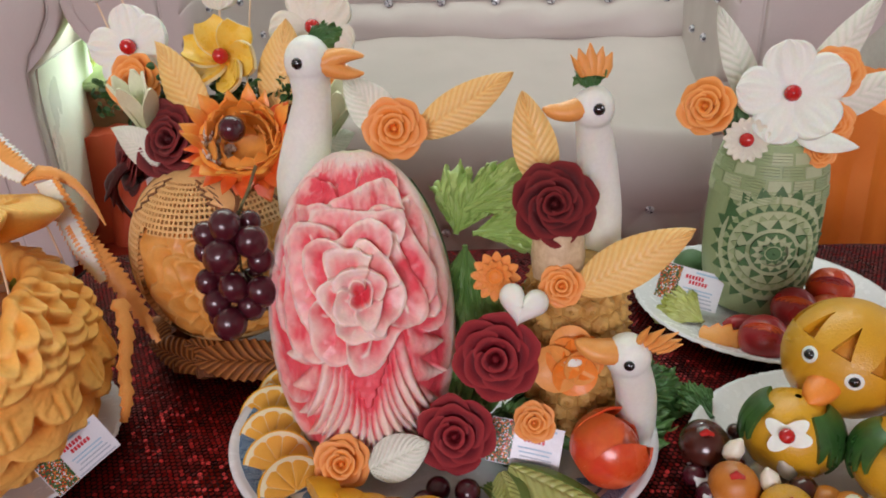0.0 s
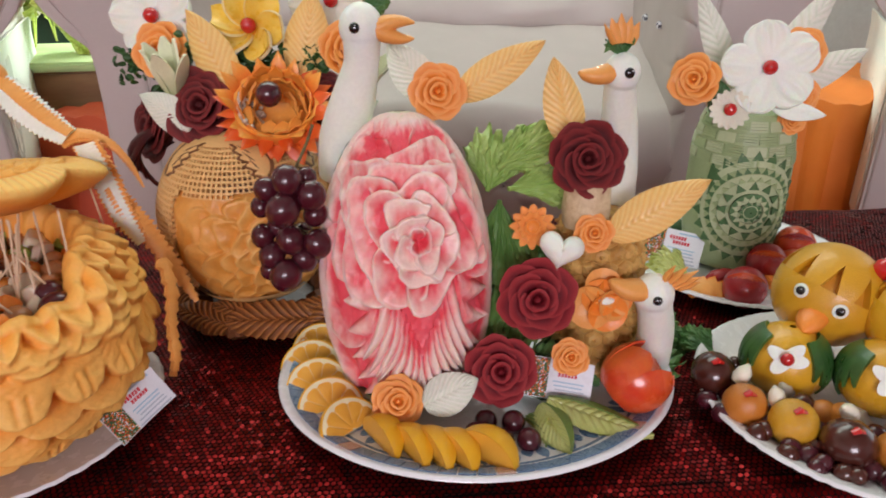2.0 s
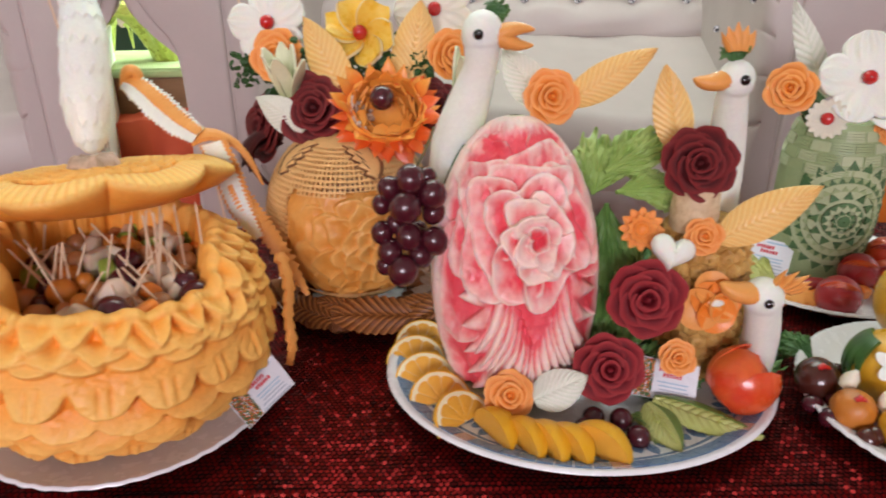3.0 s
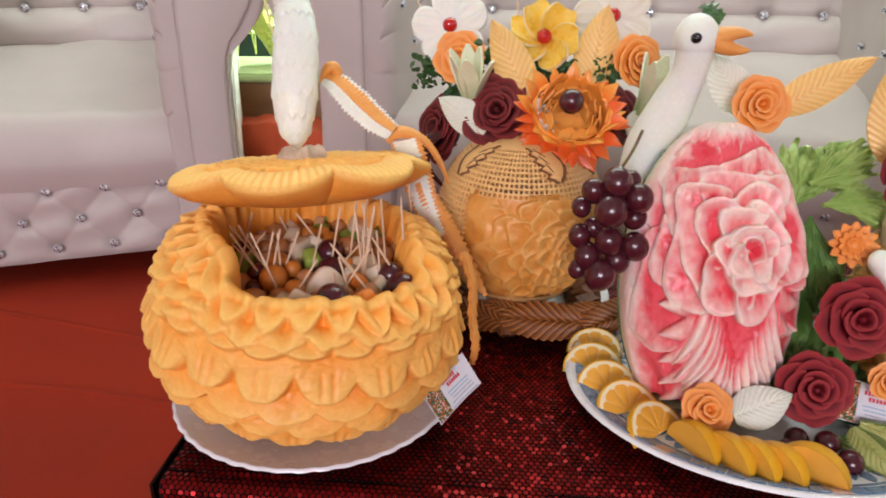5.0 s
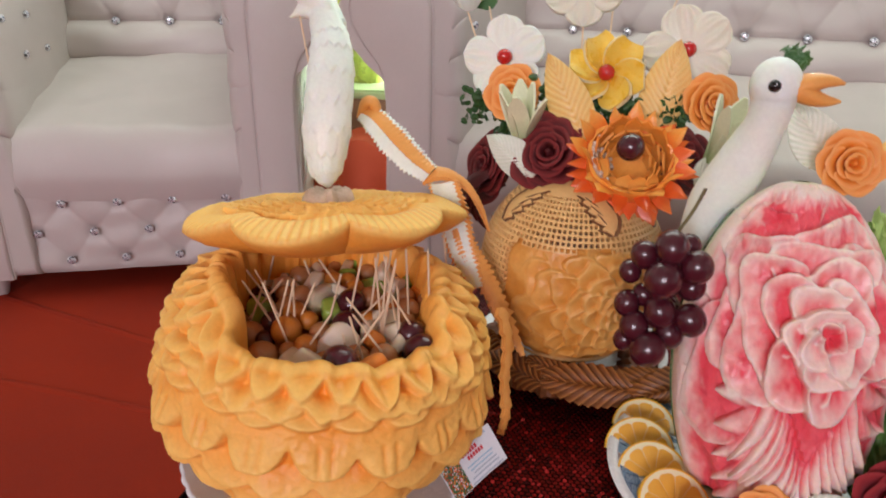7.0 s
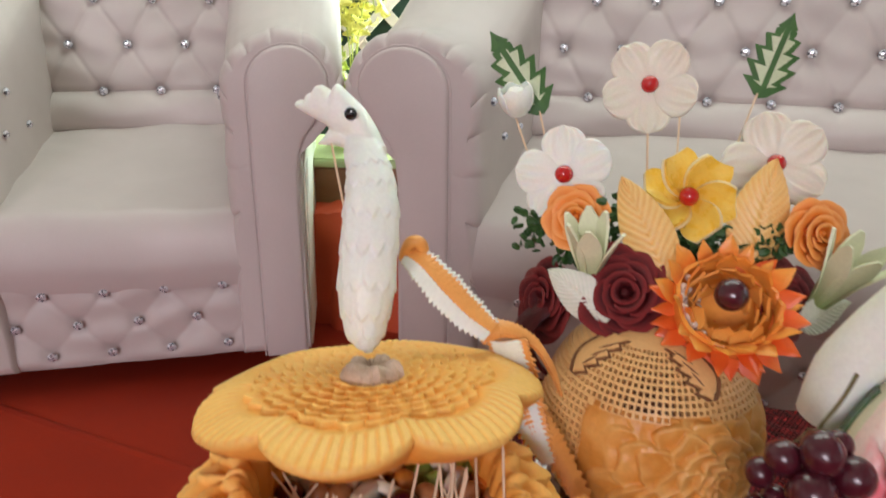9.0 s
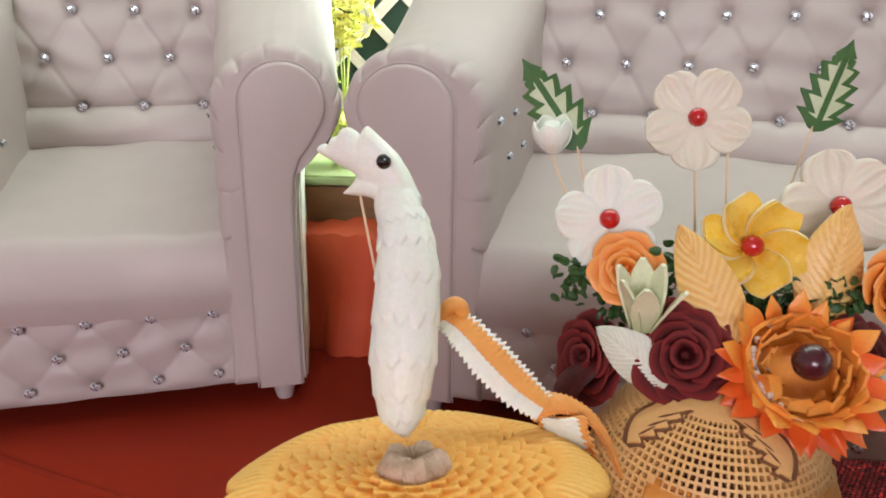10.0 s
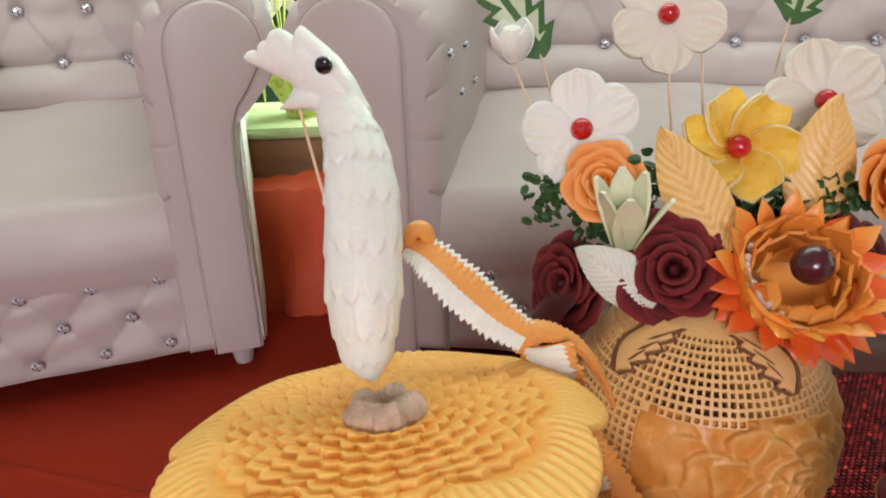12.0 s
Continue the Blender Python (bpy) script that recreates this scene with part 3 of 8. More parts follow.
        if ends[1] - ends[0] < 0.1:
            continue
        half, zm = (ends[1] - ends[0]) * 0.7071, sum(ends) / 2
        lb = Build().box((-half, -0.009, -0.022), (half, 0.009, 0.022), 0, 0.003)
        part("lath", lb, "white_paint", lattice, m=pose(x0 + sgn * (zm - 1.2) + 0.95, -0.012 * sgn, zm - 1.2, 0, -sgn * 45, 0), smooth=False)

# wooden bench with a green cloth behind the gap between the seats
bench = thing("bench", "brown wooden bench with a pale green cloth on top", "bench", pose(-1.05, 2.28, 0, 0, 0, 6))
part("body", Build().box((-0.62, -0.12, 0.12), (0.42, 0.28, 0.395), 0, 0.006), "wood", bench, smooth=False)
part("cloth", Build().box((-0.64, -0.14, 0.397), (0.44, 0.30, 0.425), 0, 0.008), "pale_green", bench, "pale green cloth", smooth=False)
part("plinth", Build().box((-0.62, -0.15, 0.0), (0.42, 0.28, 0.118), 0, 0.006), "pale_green", bench, smooth=False)


def draped(name, x0, x1, y0, y1, top, mat, label, seed, flare=0.03):
    """A cloth that lies in folds over a low thing and reaches the floor."""
    xs, ys = np.meshgrid(np.linspace(x0, x1, 40), np.linspace(0, 1, 26), indexing="ij")
    rng = np.random.RandomState(seed)
    ph = rng.rand(4) * 6
    fold = 0.012 * np.sin(xs * 38 + ph[0] + 2 * ys) + 0.009 * np.sin(xs * 83 + ph[1] - 3 * ys) + 0.01 * np.sin(xs * 17 + ph[2])
    drop = np.clip(ys / 0.45, 0, 1)
    y = y0 - flare * (1 - drop) ** 1.5 + fold * (1 - 0.5 * drop) + np.clip((ys - 0.45) / 0.55, 0, 1) * (y1 - y0)
    z = (top * np.sin(drop * np.pi / 2) - 0.25 * flare * np.sin(drop * 9) * (drop - drop**2)) * (1 + 0.06 * np.sin(xs * 21 + ph[3])) + 0.006 + fold * 0.4 * drop
    p = np.stack([xs, y, z], -1)
    return tagged(part(name, Build().sheet(p, p - np.array([0, 0.0, 0.005])), mat), label, "cloth")


draped("orange_cloth", -1.45, -0.45, 1.98, 2.14, 0.29, "red_orange_cloth", "crumpled red-orange cloth lying on the carpet", 3, 0.10)
draped("orange_cloth", 0.72, 1.55, 1.82, 2.5, 0.34, "orange_cloth", "bright orange cloth draped over a low bench", 5)


# ---- seats ----
def tufted(b, x0, x1, z0, z1, rows, pitch, phase, depth, at, lean=0.0, nx=120, nz=70, roll=0.0):
    """A buttoned panel in the plane y = at; rows: heights of the button rows. Gives the button places."""
    xs, zs = np.meshgrid(np.linspace(x0, x1, nx), np.linspace(z0, z1, nz), indexing="ij")
    y = np.zeros_like(xs)
    spots = []
    for i, zr in enumerate(rows):
        off = phase + (pitch / 2 if i % 2 else 0.0)
        k0 = math.ceil((x0 - off) / pitch)
        while off + k0 * pitch < x1 - 0.02:
            x = off + k0 * pitch
            k0 += 1
            if x < x0 + 0.02:
                continue
            spots.append((x, zr))
            y += depth * np.exp(-(((xs - x) ** 2 + (zs - zr) ** 2) / 0.018**2)) + 0.5 * depth * np.exp(-(((xs - x) ** 2 + (zs - zr) ** 2) / 0.045**2))
    for (x, z) in spots:
        for (x2, z2) in spots:
            if x2 > x + 0.01 and 0.01 < abs(z2 - z) < 0.2 and abs(x2 - x) < pitch * 0.6:
                dx, dz = x2 - x, z2 - z
                s = np.clip(((xs - x) * dx + (zs - z) * dz) / (dx * dx + dz * dz), 0, 1)
                d2 = (xs - x - s * dx) ** 2 + (zs - z - s * dz) ** 2
                y += 0.22 * depth * np.exp(-d2 / 0.006**2)
    edge = np.minimum(np.minimum(xs - x0, x1 - xs), np.minimum(zs - z0, z1 - zs)) / 0.03
    y += 0.012 * (1 - np.clip(edge, 0, 1)) ** 2
    if roll:
        # a padded roll along the foot of the back, under the lowest crease
        y += 0.007 * np.exp(-(((zs - roll) / 0.008) ** 2)) - 0.030 * np.sin(np.pi * np.clip((zs - z0) / (roll - z0), 0, 1)) ** 0.8
    y += 0.0022 * np.sin(xs * 21 + 2.5 * np.sin(zs * 17)) * np.sin(zs * 39 + xs * 3) + 0.0018 * np.sin(zs * 71 + 1.7 * np.sin(xs * 13))
    p = np.stack([xs, at + y + lean * (zs - z0), zs], -1)
    b.sheet(p, p + np.array([0, 0.05, 0]))
    return [(x, at + 1.1 * depth + lean * (z - z0), z) for x, z in spots]


gem = Build()
gem.lathe([(0.0005, -0.005), (0.0080, -0.003), (0.0098, 0.001), (0.0085, 0.0045), (0.0048, 0.0070), (0.0005, 0.0074)], 9)
# bright and dark facets by turns put the stone's sparkle into the colour
gem.m = [1 if (i * 7 + i // 9) % 5 < 2 else 0 for i in range(len(gem.m))]
GEM = gem.mesh("button", ["crystal", "crystal_unlit"], False)
MIRRORED = {}


def arm_outline(grow=0.0):
    """Front of a scroll arm, inner side at x = 0, scroll to +x."""
    pad = 1.0 if grow < 0.02 else 1.6
    pts = [(-grow * pad, 0.055)] + [(-grow * pad, z) for z in (0.2, 0.35, 0.5, 0.6)]
    cx, cz, r = 0.088, 0.686, 0.088 + grow
    for k in range(15):
        a = radians(180 - k * 14.5)
        pts.append((cx + r * math.cos(a) - (pad - 1) * grow * max(0.0, -math.cos(a)), cz + r * math.sin(a)))
    g = grow * 0.25
    pts += [(0.140 + 0.6 * grow, 0.603 - 0.4 * grow), (0.117 + 0.4 * grow, 0.575 - 0.3 * grow), (0.103 + g, 0.535), (0.099 + g, 0.49), (0.098 + g, 0.42), (0.098 + g, 0.3), (0.098 + g, 0.055)]
    return pts


def rising_arm(outline):
    """The padded body of an arm, its front edge rounded, its top rising to the back."""
    o = np.asarray(outline, float)
    run = np.concatenate([[0], np.cumsum(np.linalg.norm(np.diff(o, axis=0), axis=1))])
    along = np.linspace(0, run[-1], 800)
    o = np.stack([np.interp(along, run, o[:, i]) for i in range(2)], -1)
    for _ in range(20):
        o[1:-1] = 0.25 * o[:-2] + 0.5 * o[1:-1] + 0.25 * o[2:]
    creases = [0.20, 0.33, 0.45, 0.555, 0.625, 0.69, 0.75, 0.815, 0.875, 0.94, 1.01, 1.09]
    mid = np.array([0.07, 0.5])
    rings = []
    for yy, inset in ((0.010, 0.030), (0.012, 0.022), (0.016, 0.013), (0.024, 0.006), (0.034, 0.0018), (0.046, 0.0), (0.07, 0.0), (0.12, 0.0), (0.22, 0.0), (0.34, 0.0), (0.46, 0.0), (0.58, 0.0), (0.70, 0.0), (0.76, 0.0)):
        d = o - mid
        q = o - inset * d / (np.linalg.norm(d, axis=1)[:, None] + 1e-9)
        pinch = 0 * along
        pucker = 0.0020 * np.sin(along * 31 + 19 * yy) + 0.0012 * np.sin(along * 57 - 30 * yy)
        for i, c in enumerate(creases):
            at = c + 0.012 * math.sin(7.1 * i) * math.sin(25 * yy + i)
            dent = (0.0055 + 0.0020 * math.sin(2.3 * i)) * math.exp(-max(0.0, yy - 0.02) / (0.035 + 0.02 * (i % 3))) * np.exp(-np.abs(along - at) / 0.0055)
            pucker, pinch = pucker - dent, pinch + dent * (yy > 0.011)
            pucker = pucker + 0.0022 * math.exp(-yy / 0.08) * np.exp(-((along - at - 0.022) / 0.014) ** 2)
        q = q + (pucker * (yy > 0.011))[:, None] * d / (np.linalg.norm(d, axis=1)[:, None] + 1e-9)
        z = q[:, 1] + np.clip((q[:, 1] - 0.45) / 0.2, 0, 1) * 0.27 * np.clip((yy - 0.12) / 0.64, 0, 1) ** 1.3
        rings.append(np.stack([q[:, 0] + 0.08 * max(0.0, yy - 0.04) * np.clip(q[:, 0] / 0.10, 0, 1), yy + pinch * math.exp(-yy / 0.05), z], -1))
    b, n = Build(), len(o)
    b.grid(np.array(rings), wrap_v=True)
    b.f += [tuple(range(n)), tuple((len(rings) - 1) * n + i for i in range(n))[::-1]]
    b.m += [0, 0]
    return b


def seat(name, label, m, inner, sides=(1, 1), swell=1.0, pitch=0.128, back_pitch=0.152, phase=-0.088, back_phase=0.0, group=""):
    """A buttoned scroll-arm seat. Local x runs along its front, from -inner to 0 between the arms; y goes back."""
    ob = thing(name, label, "sofa", m, group)
    b = Build()
    spots = tufted(b, -inner - 0.004, 0.004, 0.055, 0.285, (0.237, 0.163, 0.09), pitch, phase, 0.010, 0.03, nx=int(60 + inner * 110), nz=48)
    front = part("front_panel", b, "leather", ob)
    for s in spots:
        part("button", GEM, None, front, "crystal button" if s is spots[0] else "", m=pose(s[0], s[1] - 0.009, s[2], 90, 0, 0) @ Matrix.Scale(1.12, 4))
    b = Build()
    xs, q = np.meshgrid(np.linspace(-inner, 0, 40), np.linspace(0, 1, 34), indexing="ij")
    ang = np.clip(q / 0.28, 0, 1) * np.pi / 2
    back_share = np.clip((q - 0.28) / 0.72, 0, 1)
    y = 0.012 + 0.06 * (1 - np.cos(ang)) + back_share * 0.56
    z = 0.288 + 0.125 * np.sin(ang) + 0.125 * back_share + 0.012 * np.sin(np.pi * (xs + inner) / inner) * np.sin(ang) + 0.006 * np.sin(xs * 9 + y * 4) + 0.0022 * np.sin(xs * 31 + 3 * np.sin(y * 14)) * np.sin(ang)
    p = np.stack([xs, y, z], -1)
    b.sheet(p, np.stack([xs, y + 0.02, np.minimum(z - 0.05, 0.36)], -1))
    part("seat_cushion", b, "leather", ob)
    b = Build()
    bs = tufted(b, -inner - 0.05, 0.05, 0.505, 1.16, (0.625, 0.75, 0.87, 0.99, 1.10), back_pitch, back_phase - inner / 2, 0.016, 0.575, 0.12, nx=int(70 + inner * 120), nz=110, roll=0.625)
    back = part("backrest", b, "leather", ob)
    for s in bs:
        part("button", GEM, None, back, m=pose(s[0], s[1] - 0.010, s[2], 90, 0, 0) @ Matrix.Scale(1.25, 4))
    part("back_frame", Build().box((-inner - 0.05, 0.64, 0.06), (0.05, 0.78, 1.12), 0, 0.03), "leather", ob)
    for side, there in zip((1, -1), sides):
        if not there:
            continue
        key = "arm"
        if key not in MIRRORED:
            b = rising_arm(arm_outline(0.034))
            pl = Build().prism(arm_outline(-0.002), 0.001, 0.03, 0, inset=0.008)
            pipe = arm_outline(0.002)
            pp = Build().tube([(x, 0.0095, z) for x, z in pipe], 0.0014, 6)
            o = Build()
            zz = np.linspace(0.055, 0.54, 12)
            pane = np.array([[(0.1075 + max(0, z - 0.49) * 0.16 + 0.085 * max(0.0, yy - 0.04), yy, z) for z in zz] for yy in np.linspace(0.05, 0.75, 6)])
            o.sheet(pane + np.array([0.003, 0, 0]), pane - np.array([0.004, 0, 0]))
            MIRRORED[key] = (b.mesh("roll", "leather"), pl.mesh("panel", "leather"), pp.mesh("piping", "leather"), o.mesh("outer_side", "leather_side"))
        roll, pnl, piping, outer = MIRRORED[key]
        mm = Matrix.Identity(4) if side == 1 else Matrix.Translation((-inner, 0, 0)) @ Matrix.Scale(-1, 4, (1, 0, 0))
        mm = mm @ Matrix.Scale(swell, 4, (1, 0, 0))
        arm = part("arm", roll, None, ob, m=mm)
        part("arm_panel", pnl, None, arm)
        part("piping", piping, None, arm)
        part("outer_side", outer, None, arm, "glossy outer side panel with its light put into a pale colour")
        inner_spots = [(-0.056, 0.10 + 0.11 * (i % 2) + 0.16 * (i // 2), 0.66 - 0.09 * (i % 2)) for i in range(4)]
        for s in inner_spots:
            part("button", GEM, None, arm, m=pose(s[0] - 0.002, s[1], s[2], 0, -90, 0))
    fo = Build().lathe([(0.0, 0.0), (0.018, 0.0), (0.02, 0.004), (0.03, 0.05), (0.034, 0.06), (0.0, 0.06)], 20).mesh("foot", "leather")
    for x in (-inner - 0.06, 0.055):
        for y in (0.06, 0.68):
            part("foot", fo, None, ob, m=pose(x, y, 0))
    return ob


armchair = seat("armchair", "pale pink leather armchair with buttoned front and back and crystal buttons", pose(-1.053, 1.574, 0, 0, 0, 23.8), 0.60, back_phase=0.04, group="buttoned seats")
sofa = seat("sofa", "pale pink leather sofa with scroll arms and rows of crystal buttons", pose(-0.62, 1.588, 0, 0, 0, -7.6) @ Matrix.Translation((1.22, 0, 0)), 1.22, swell=1.16, phase=-1.22 + 0.155, back_phase=0.05, group="buttoned seats")
copy_thing(armchair, pose(1.72, 1.22, 0, 0, 0, -34))

# ---- table ----
TX0, TX1, TY0, TY1 = -0.615, 0.86, 0.470, 1.17
table = thing("coffee_table", "low coffee table hidden under a sequinned cloth", "table", Matrix.Translation((0.12, 0.82, 0)))
part("tabletop", Build().box((-0.715, -0.33, 0.25), (0.72, 0.33, 0.281), 0, 0.004), "wood", table, smooth=False)
for x in (-0.66, 0.66):
    for y in (-0.28, 0.28):
        part("leg", Build().box((x - 0.025, y - 0.025, 0), (x + 0.025, y + 0.025, 0.25), 0, 0.003), "wood", table, smooth=False)


def cloth_point(u, v):
    """A place on the cloth; u across, v from the front hem over the front edge to the back, in metres of cloth."""
    drop, r = 0.27, 0.012
    s = v - drop
    y = np.where(s < 0, TY0, TY0 + s)
    z = np.where(s < 0, TABLE - 0.004 + s, TABLE - 0.004)
    out = np.where(s < 0, 0.010 * np.sin(u * 21) * np.clip(-s / 0.2, 0, 1), 0)
    near = np.clip(1 - np.abs(s) / r, 0, 1)
    return np.stack([u, y - out + 0.5 * r * near**2 * 0.6, z - 0.5 * r * near**2 * 0.6 + 0.0012 * np.sin(u * 31 + 2 * np.sin(v * 19)) * (s > 0.02)], -1)


cloth = thing("tablecloth", "dark red sequinned tablecloth spread over a low table", "tablecloth", kind="")
uu, vv = np.meshgrid(np.linspace(TX0, TX1, 120), np.r_[np.linspace(0, 0.25, 14), np.linspace(0.256, 0.29, 12), np.linspace(0.3, 0.97, 40)], indexing="ij")
pp = cloth_point(uu, vv)
part("fabric", Build().sheet(pp, pp - np.array([0, -0.003, 0.004])), "sequin_cloth", cloth)
for x, sgn in ((TX0, -1), (TX1, 1)):
    ys, zs = np.meshgrid(np.linspace(TY0, TY1, 60), np.linspace(0.01, TABLE - 0.005, 14), indexing="ij")
    p = np.stack([x + sgn * (0.008 + 0.012 * np.sin(ys * 26) * (1 - zs / TABLE)), ys, zs], -1)
    part("side_drop", Build().sheet(p, p - np.array([sgn * 0.003, 0, 0])), "sequin_cloth", cloth)
pitch = 0.0063
us, vs = np.meshgrid(np.arange(TX0 + 0.004, TX1 - 0.003, pitch), np.arange(0.12, 0.965, pitch * 0.87), indexing="ij")
us = us + (np.arange(us.shape[1]) % 2) * pitch / 2
us, vs = us.ravel(), vs.ravel()
rng = np.random.RandomState(4)
c = cloth_point(us, vs)
eps = 0.002
du = cloth_point(us + eps, vs) - c
dv = cloth_point(us, vs + eps) - c
du /= np.linalg.norm(du, axis=1)[:, None]
dv /= np.linalg.norm(dv, axis=1)[:, None]
nn = np.cross(du, dv)
tilt = rng.normal(0, 0.125, (len(c), 2))
hexa = []
for k in range(6):
    a = k * math.pi / 3
    w = 0.0026 * (math.cos(a) * du + math.sin(a) * dv)
    hexa.append(c + w + nn * (0.0016 + 0.0026 * (math.cos(a) * tilt[:, :1] + math.sin(a) * tilt[:, 1:])))
hv = np.stack(hexa, 1).reshape(-1, 3)
me = bpy.data.meshes.new("sequin_layer")
me.from_pydata(hv.tolist(), [], np.arange(len(hv)).reshape(-1, 6).tolist())
me.materials.append(MAT["sequin"])
seq = new("sequin_layer", me)
seq.parent = cloth
tagged(seq, "red metallic sequins", kind="stuff")

# ---- kinds of carved things ----


def rose_petal(name, mat, r0, r1, h0, h1, half, thick=0.0022, flare=0.35, skew=0.12, n=(9, 13), frill=0.0):
    """One petal of a carved rose: an open bowl round the z axis at angle 0, its lip curling out to a soft point."""
    s, w = np.meshgrid(np.linspace(0, 1, n[0]), np.linspace(-1, 1, n[1]), indexing="ij")
    reach = 1 - 0.25 * np.abs(w) ** 2.4 + 0.04 * np.exp(-((w / 0.20) ** 2))
    ss = s * reach
    lip = np.clip(ss - 0.70, 0, 1)
    rad = r0 + (r1 - r0) * (0.60 * ss + 0.40 * ss**2) + skew * r1 * w * 0.40 + flare * r1 * lip**2 * 1.1
    rad = rad + frill * r1 * np.sin(w * 6 + r1 * 9) * ss**2
    ang = w * half
    z = h0 + (h1 - h0) * np.sin(np.minimum(1.0, ss) * np.pi / 2) ** 0.9 - 0.06 * r1 * w - flare * (h1 - h0) * lip**2 * 1.6
    top = np.stack([rad * np.cos(ang), rad * np.sin(ang), z], -1)
    t = thick * (1.0 - 0.55 * s)
    under = np.stack([(rad + t) * np.cos(ang), (rad + t) * np.sin(ang), z - 0.5 * t], -1)
    tone = np.clip(s**5, 0, 1)
    return Build().sheet(top, under, 0, tone).mesh(name, mat, 60)


ROSES = {}


def rose(name, label, mat, radius, m, group="", rings=5, category="carved rose", deep=0.75):
    """A carved rose that looks along its z axis."""
    ob = thing(name, label, category, m @ Matrix.Scale(radius, 4), group)
    layers = ((1.00, 7, 0.46, -0.46, -0.06), (0.82, 6, 0.38, -0.38, 0.05), (0.62, 5, 0.30, -0.30, 0.14), (0.43, 4, 0.20, -0.20, 0.20), (0.26, 3, 0.10, -0.10, 0.22))
    layers = layers if rings > 4 else ((1.00, 6, 0.44, -0.46, -0.08), (0.76, 5, 0.34, -0.34, 0.08), (0.50, 4, 0.22, -0.22, 0.18), (0.28, 3, 0.10, -0.10, 0.22))
    key = (mat, rings)
    if key not in ROSES:
        meshes = []
        for r1, count, r0, h0, h1 in layers:
            meshes.append((rose_petal("petal", mat, r0, r1, h0, h1, math.pi / count * 1.45, 0.075, (0.20 if "carrot" in mat else 0.30) * r1, 0.22, frill=0.014), count))
        core = Build().lathe([(0.001, -0.62), (0.34, -0.60), (0.60, -0.48), (0.62, -0.38), (0.42, -0.26), (0.2, -0.12), (0.001, -0.08)], 24).mesh("core", mat)
        bud = Build().lathe([(0.13, -0.12), (0.115, 0.03), (0.085, 0.12), (0.05, 0.16), (0.001, 0.15)], 10).mesh("bud", mat)
        ROSES[key] = (meshes, core, bud)
    meshes, core, bud = ROSES[key]
    part("core", core, None, ob)
    part("bud", bud, None, ob)
    for k, (me, count) in enumerate(meshes):
        for i in range(count):
            part("petal", me, None, ob, m=Matrix.Rotation(2 * math.pi * (i + 0.45 * k) / count + 0.5 * k + random.uniform(-0.12, 0.12), 4, "Z") @ Matrix.Rotation(random.uniform(-0.16, 0.12), 4, "Y") @ Matrix.Rotation(random.uniform(-0.10, 0.10), 4, "X"))
    return ob


def carved_leaf(name, label, mat, length, width, m, veins=7, group="", bend=0.12, tooth=0.0, thick=0.004, groove=0.0014, category="carved leaf"):
    """A leaf cut from a slice, its veins as grooves; it lies in x-y, tip towards +y, and looks along z."""
    ob = thing(name, label, category, m, group)
    n, k = 110, 23
    s, w = np.meshgrid(np.linspace(0, 1, n), np.linspace(-1, 1, k), indexing="ij")
    prof = np.sin(np.pi * np.clip(0.04 + 0.96 * s, 0, 1) ** 0.82) ** 0.75
    saw = 1 - tooth * ((s * veins * 1.3 + 0.15 * np.abs(w)) % 1.0)
    x = 0.5 * width * prof * w * saw
    y = length * s
    stripe = (s * veins * 1.25 - 0.62 * np.abs(w) * width / length * veins) % 1.0
    z = bend * length * (s - 0.3) ** 2 - 0.12 * width * w**2 - groove * (np.exp(-(((stripe - 0.5) / 0.17) ** 2))) - groove * 1.2 * np.exp(-((w / 0.10) ** 2))
    top = np.stack([x, y, z], -1)
    # grooves take the deeper tone: crease shade put into the colour
    tone = np.clip(1 - np.exp(-(((stripe - 0.5) / 0.20) ** 2)), 0, 1) * 0.75 + 0.1
    part("blade", Build().sheet(top, np.stack([x, y, z - thick * (0.35 + 0.65 * (1 - w**2))], -1), 0, tone), mat, ob)
    sp = np.linspace(0.0, 0.93, 10)
    rib = np.stack([0 * sp, length * sp, bend * length * (sp - 0.3) ** 2 - 2.0 * groove], -1)
    part("midrib", Build().tube(rib, 0.030 * width * (1.05 - sp), 6), mat, ob)
    return ob


def cherry_part(parent, r, z=0.0, mat="cherry", name="cherry"):
    key = ("cherry", mat)
    if key not in ROSES:
        ROSES[key] = Build().ball((0, 0, 0), 1.0, 18, 12).mesh(name, mat)
    return part(name, ROSES[key], None, parent, "glossy red cherry" if mat == "cherry" else "", m=Matrix.Translation((0, 0, z)) @ Matrix.Scale(r, 4))


def white_flower(label, radius, m, mat="radish", group="", cherry=True, petals=5):
    """A flower cut from a white slice, with grooved round petals and a cherry in the middle."""
    ob = thing("radish_flower", label, "carved flower", m, group)
    key = ("wf", mat, petals)
    if key not in ROSES:
        s, w = np.meshgrid(np.linspace(0, 1, 13), np.linspace(-1, 1, 21), indexing="ij")
        prof = np.sqrt(np.clip(1 - (np.clip(s - 0.60, 0, 1) / 0.402) ** 2, 0.0, 1)) * np.where(s < 0.6, 0.38 + 0.62 * np.sin(s / 0.6 * np.pi / 2), 1)
        half = 0.455 * 5 / petals
        x, y = half * prof * w, 0.12 + 0.88 * s
        z = 0.10 * s**2 - 0.05 * w**2 - 0.045 * np.cos(w * np.pi * 3.5) * np.clip(s * 1.6 - 0.3, 0, 1) * (1 - s**6) + 0.02
        top = np.stack([x, y, z], -1)
        ROSES[key] = Build().sheet(top, top - np.array([0, 0, 0.13]), 0, 0.0).mesh("petal", mat)
    for i in range(petals):
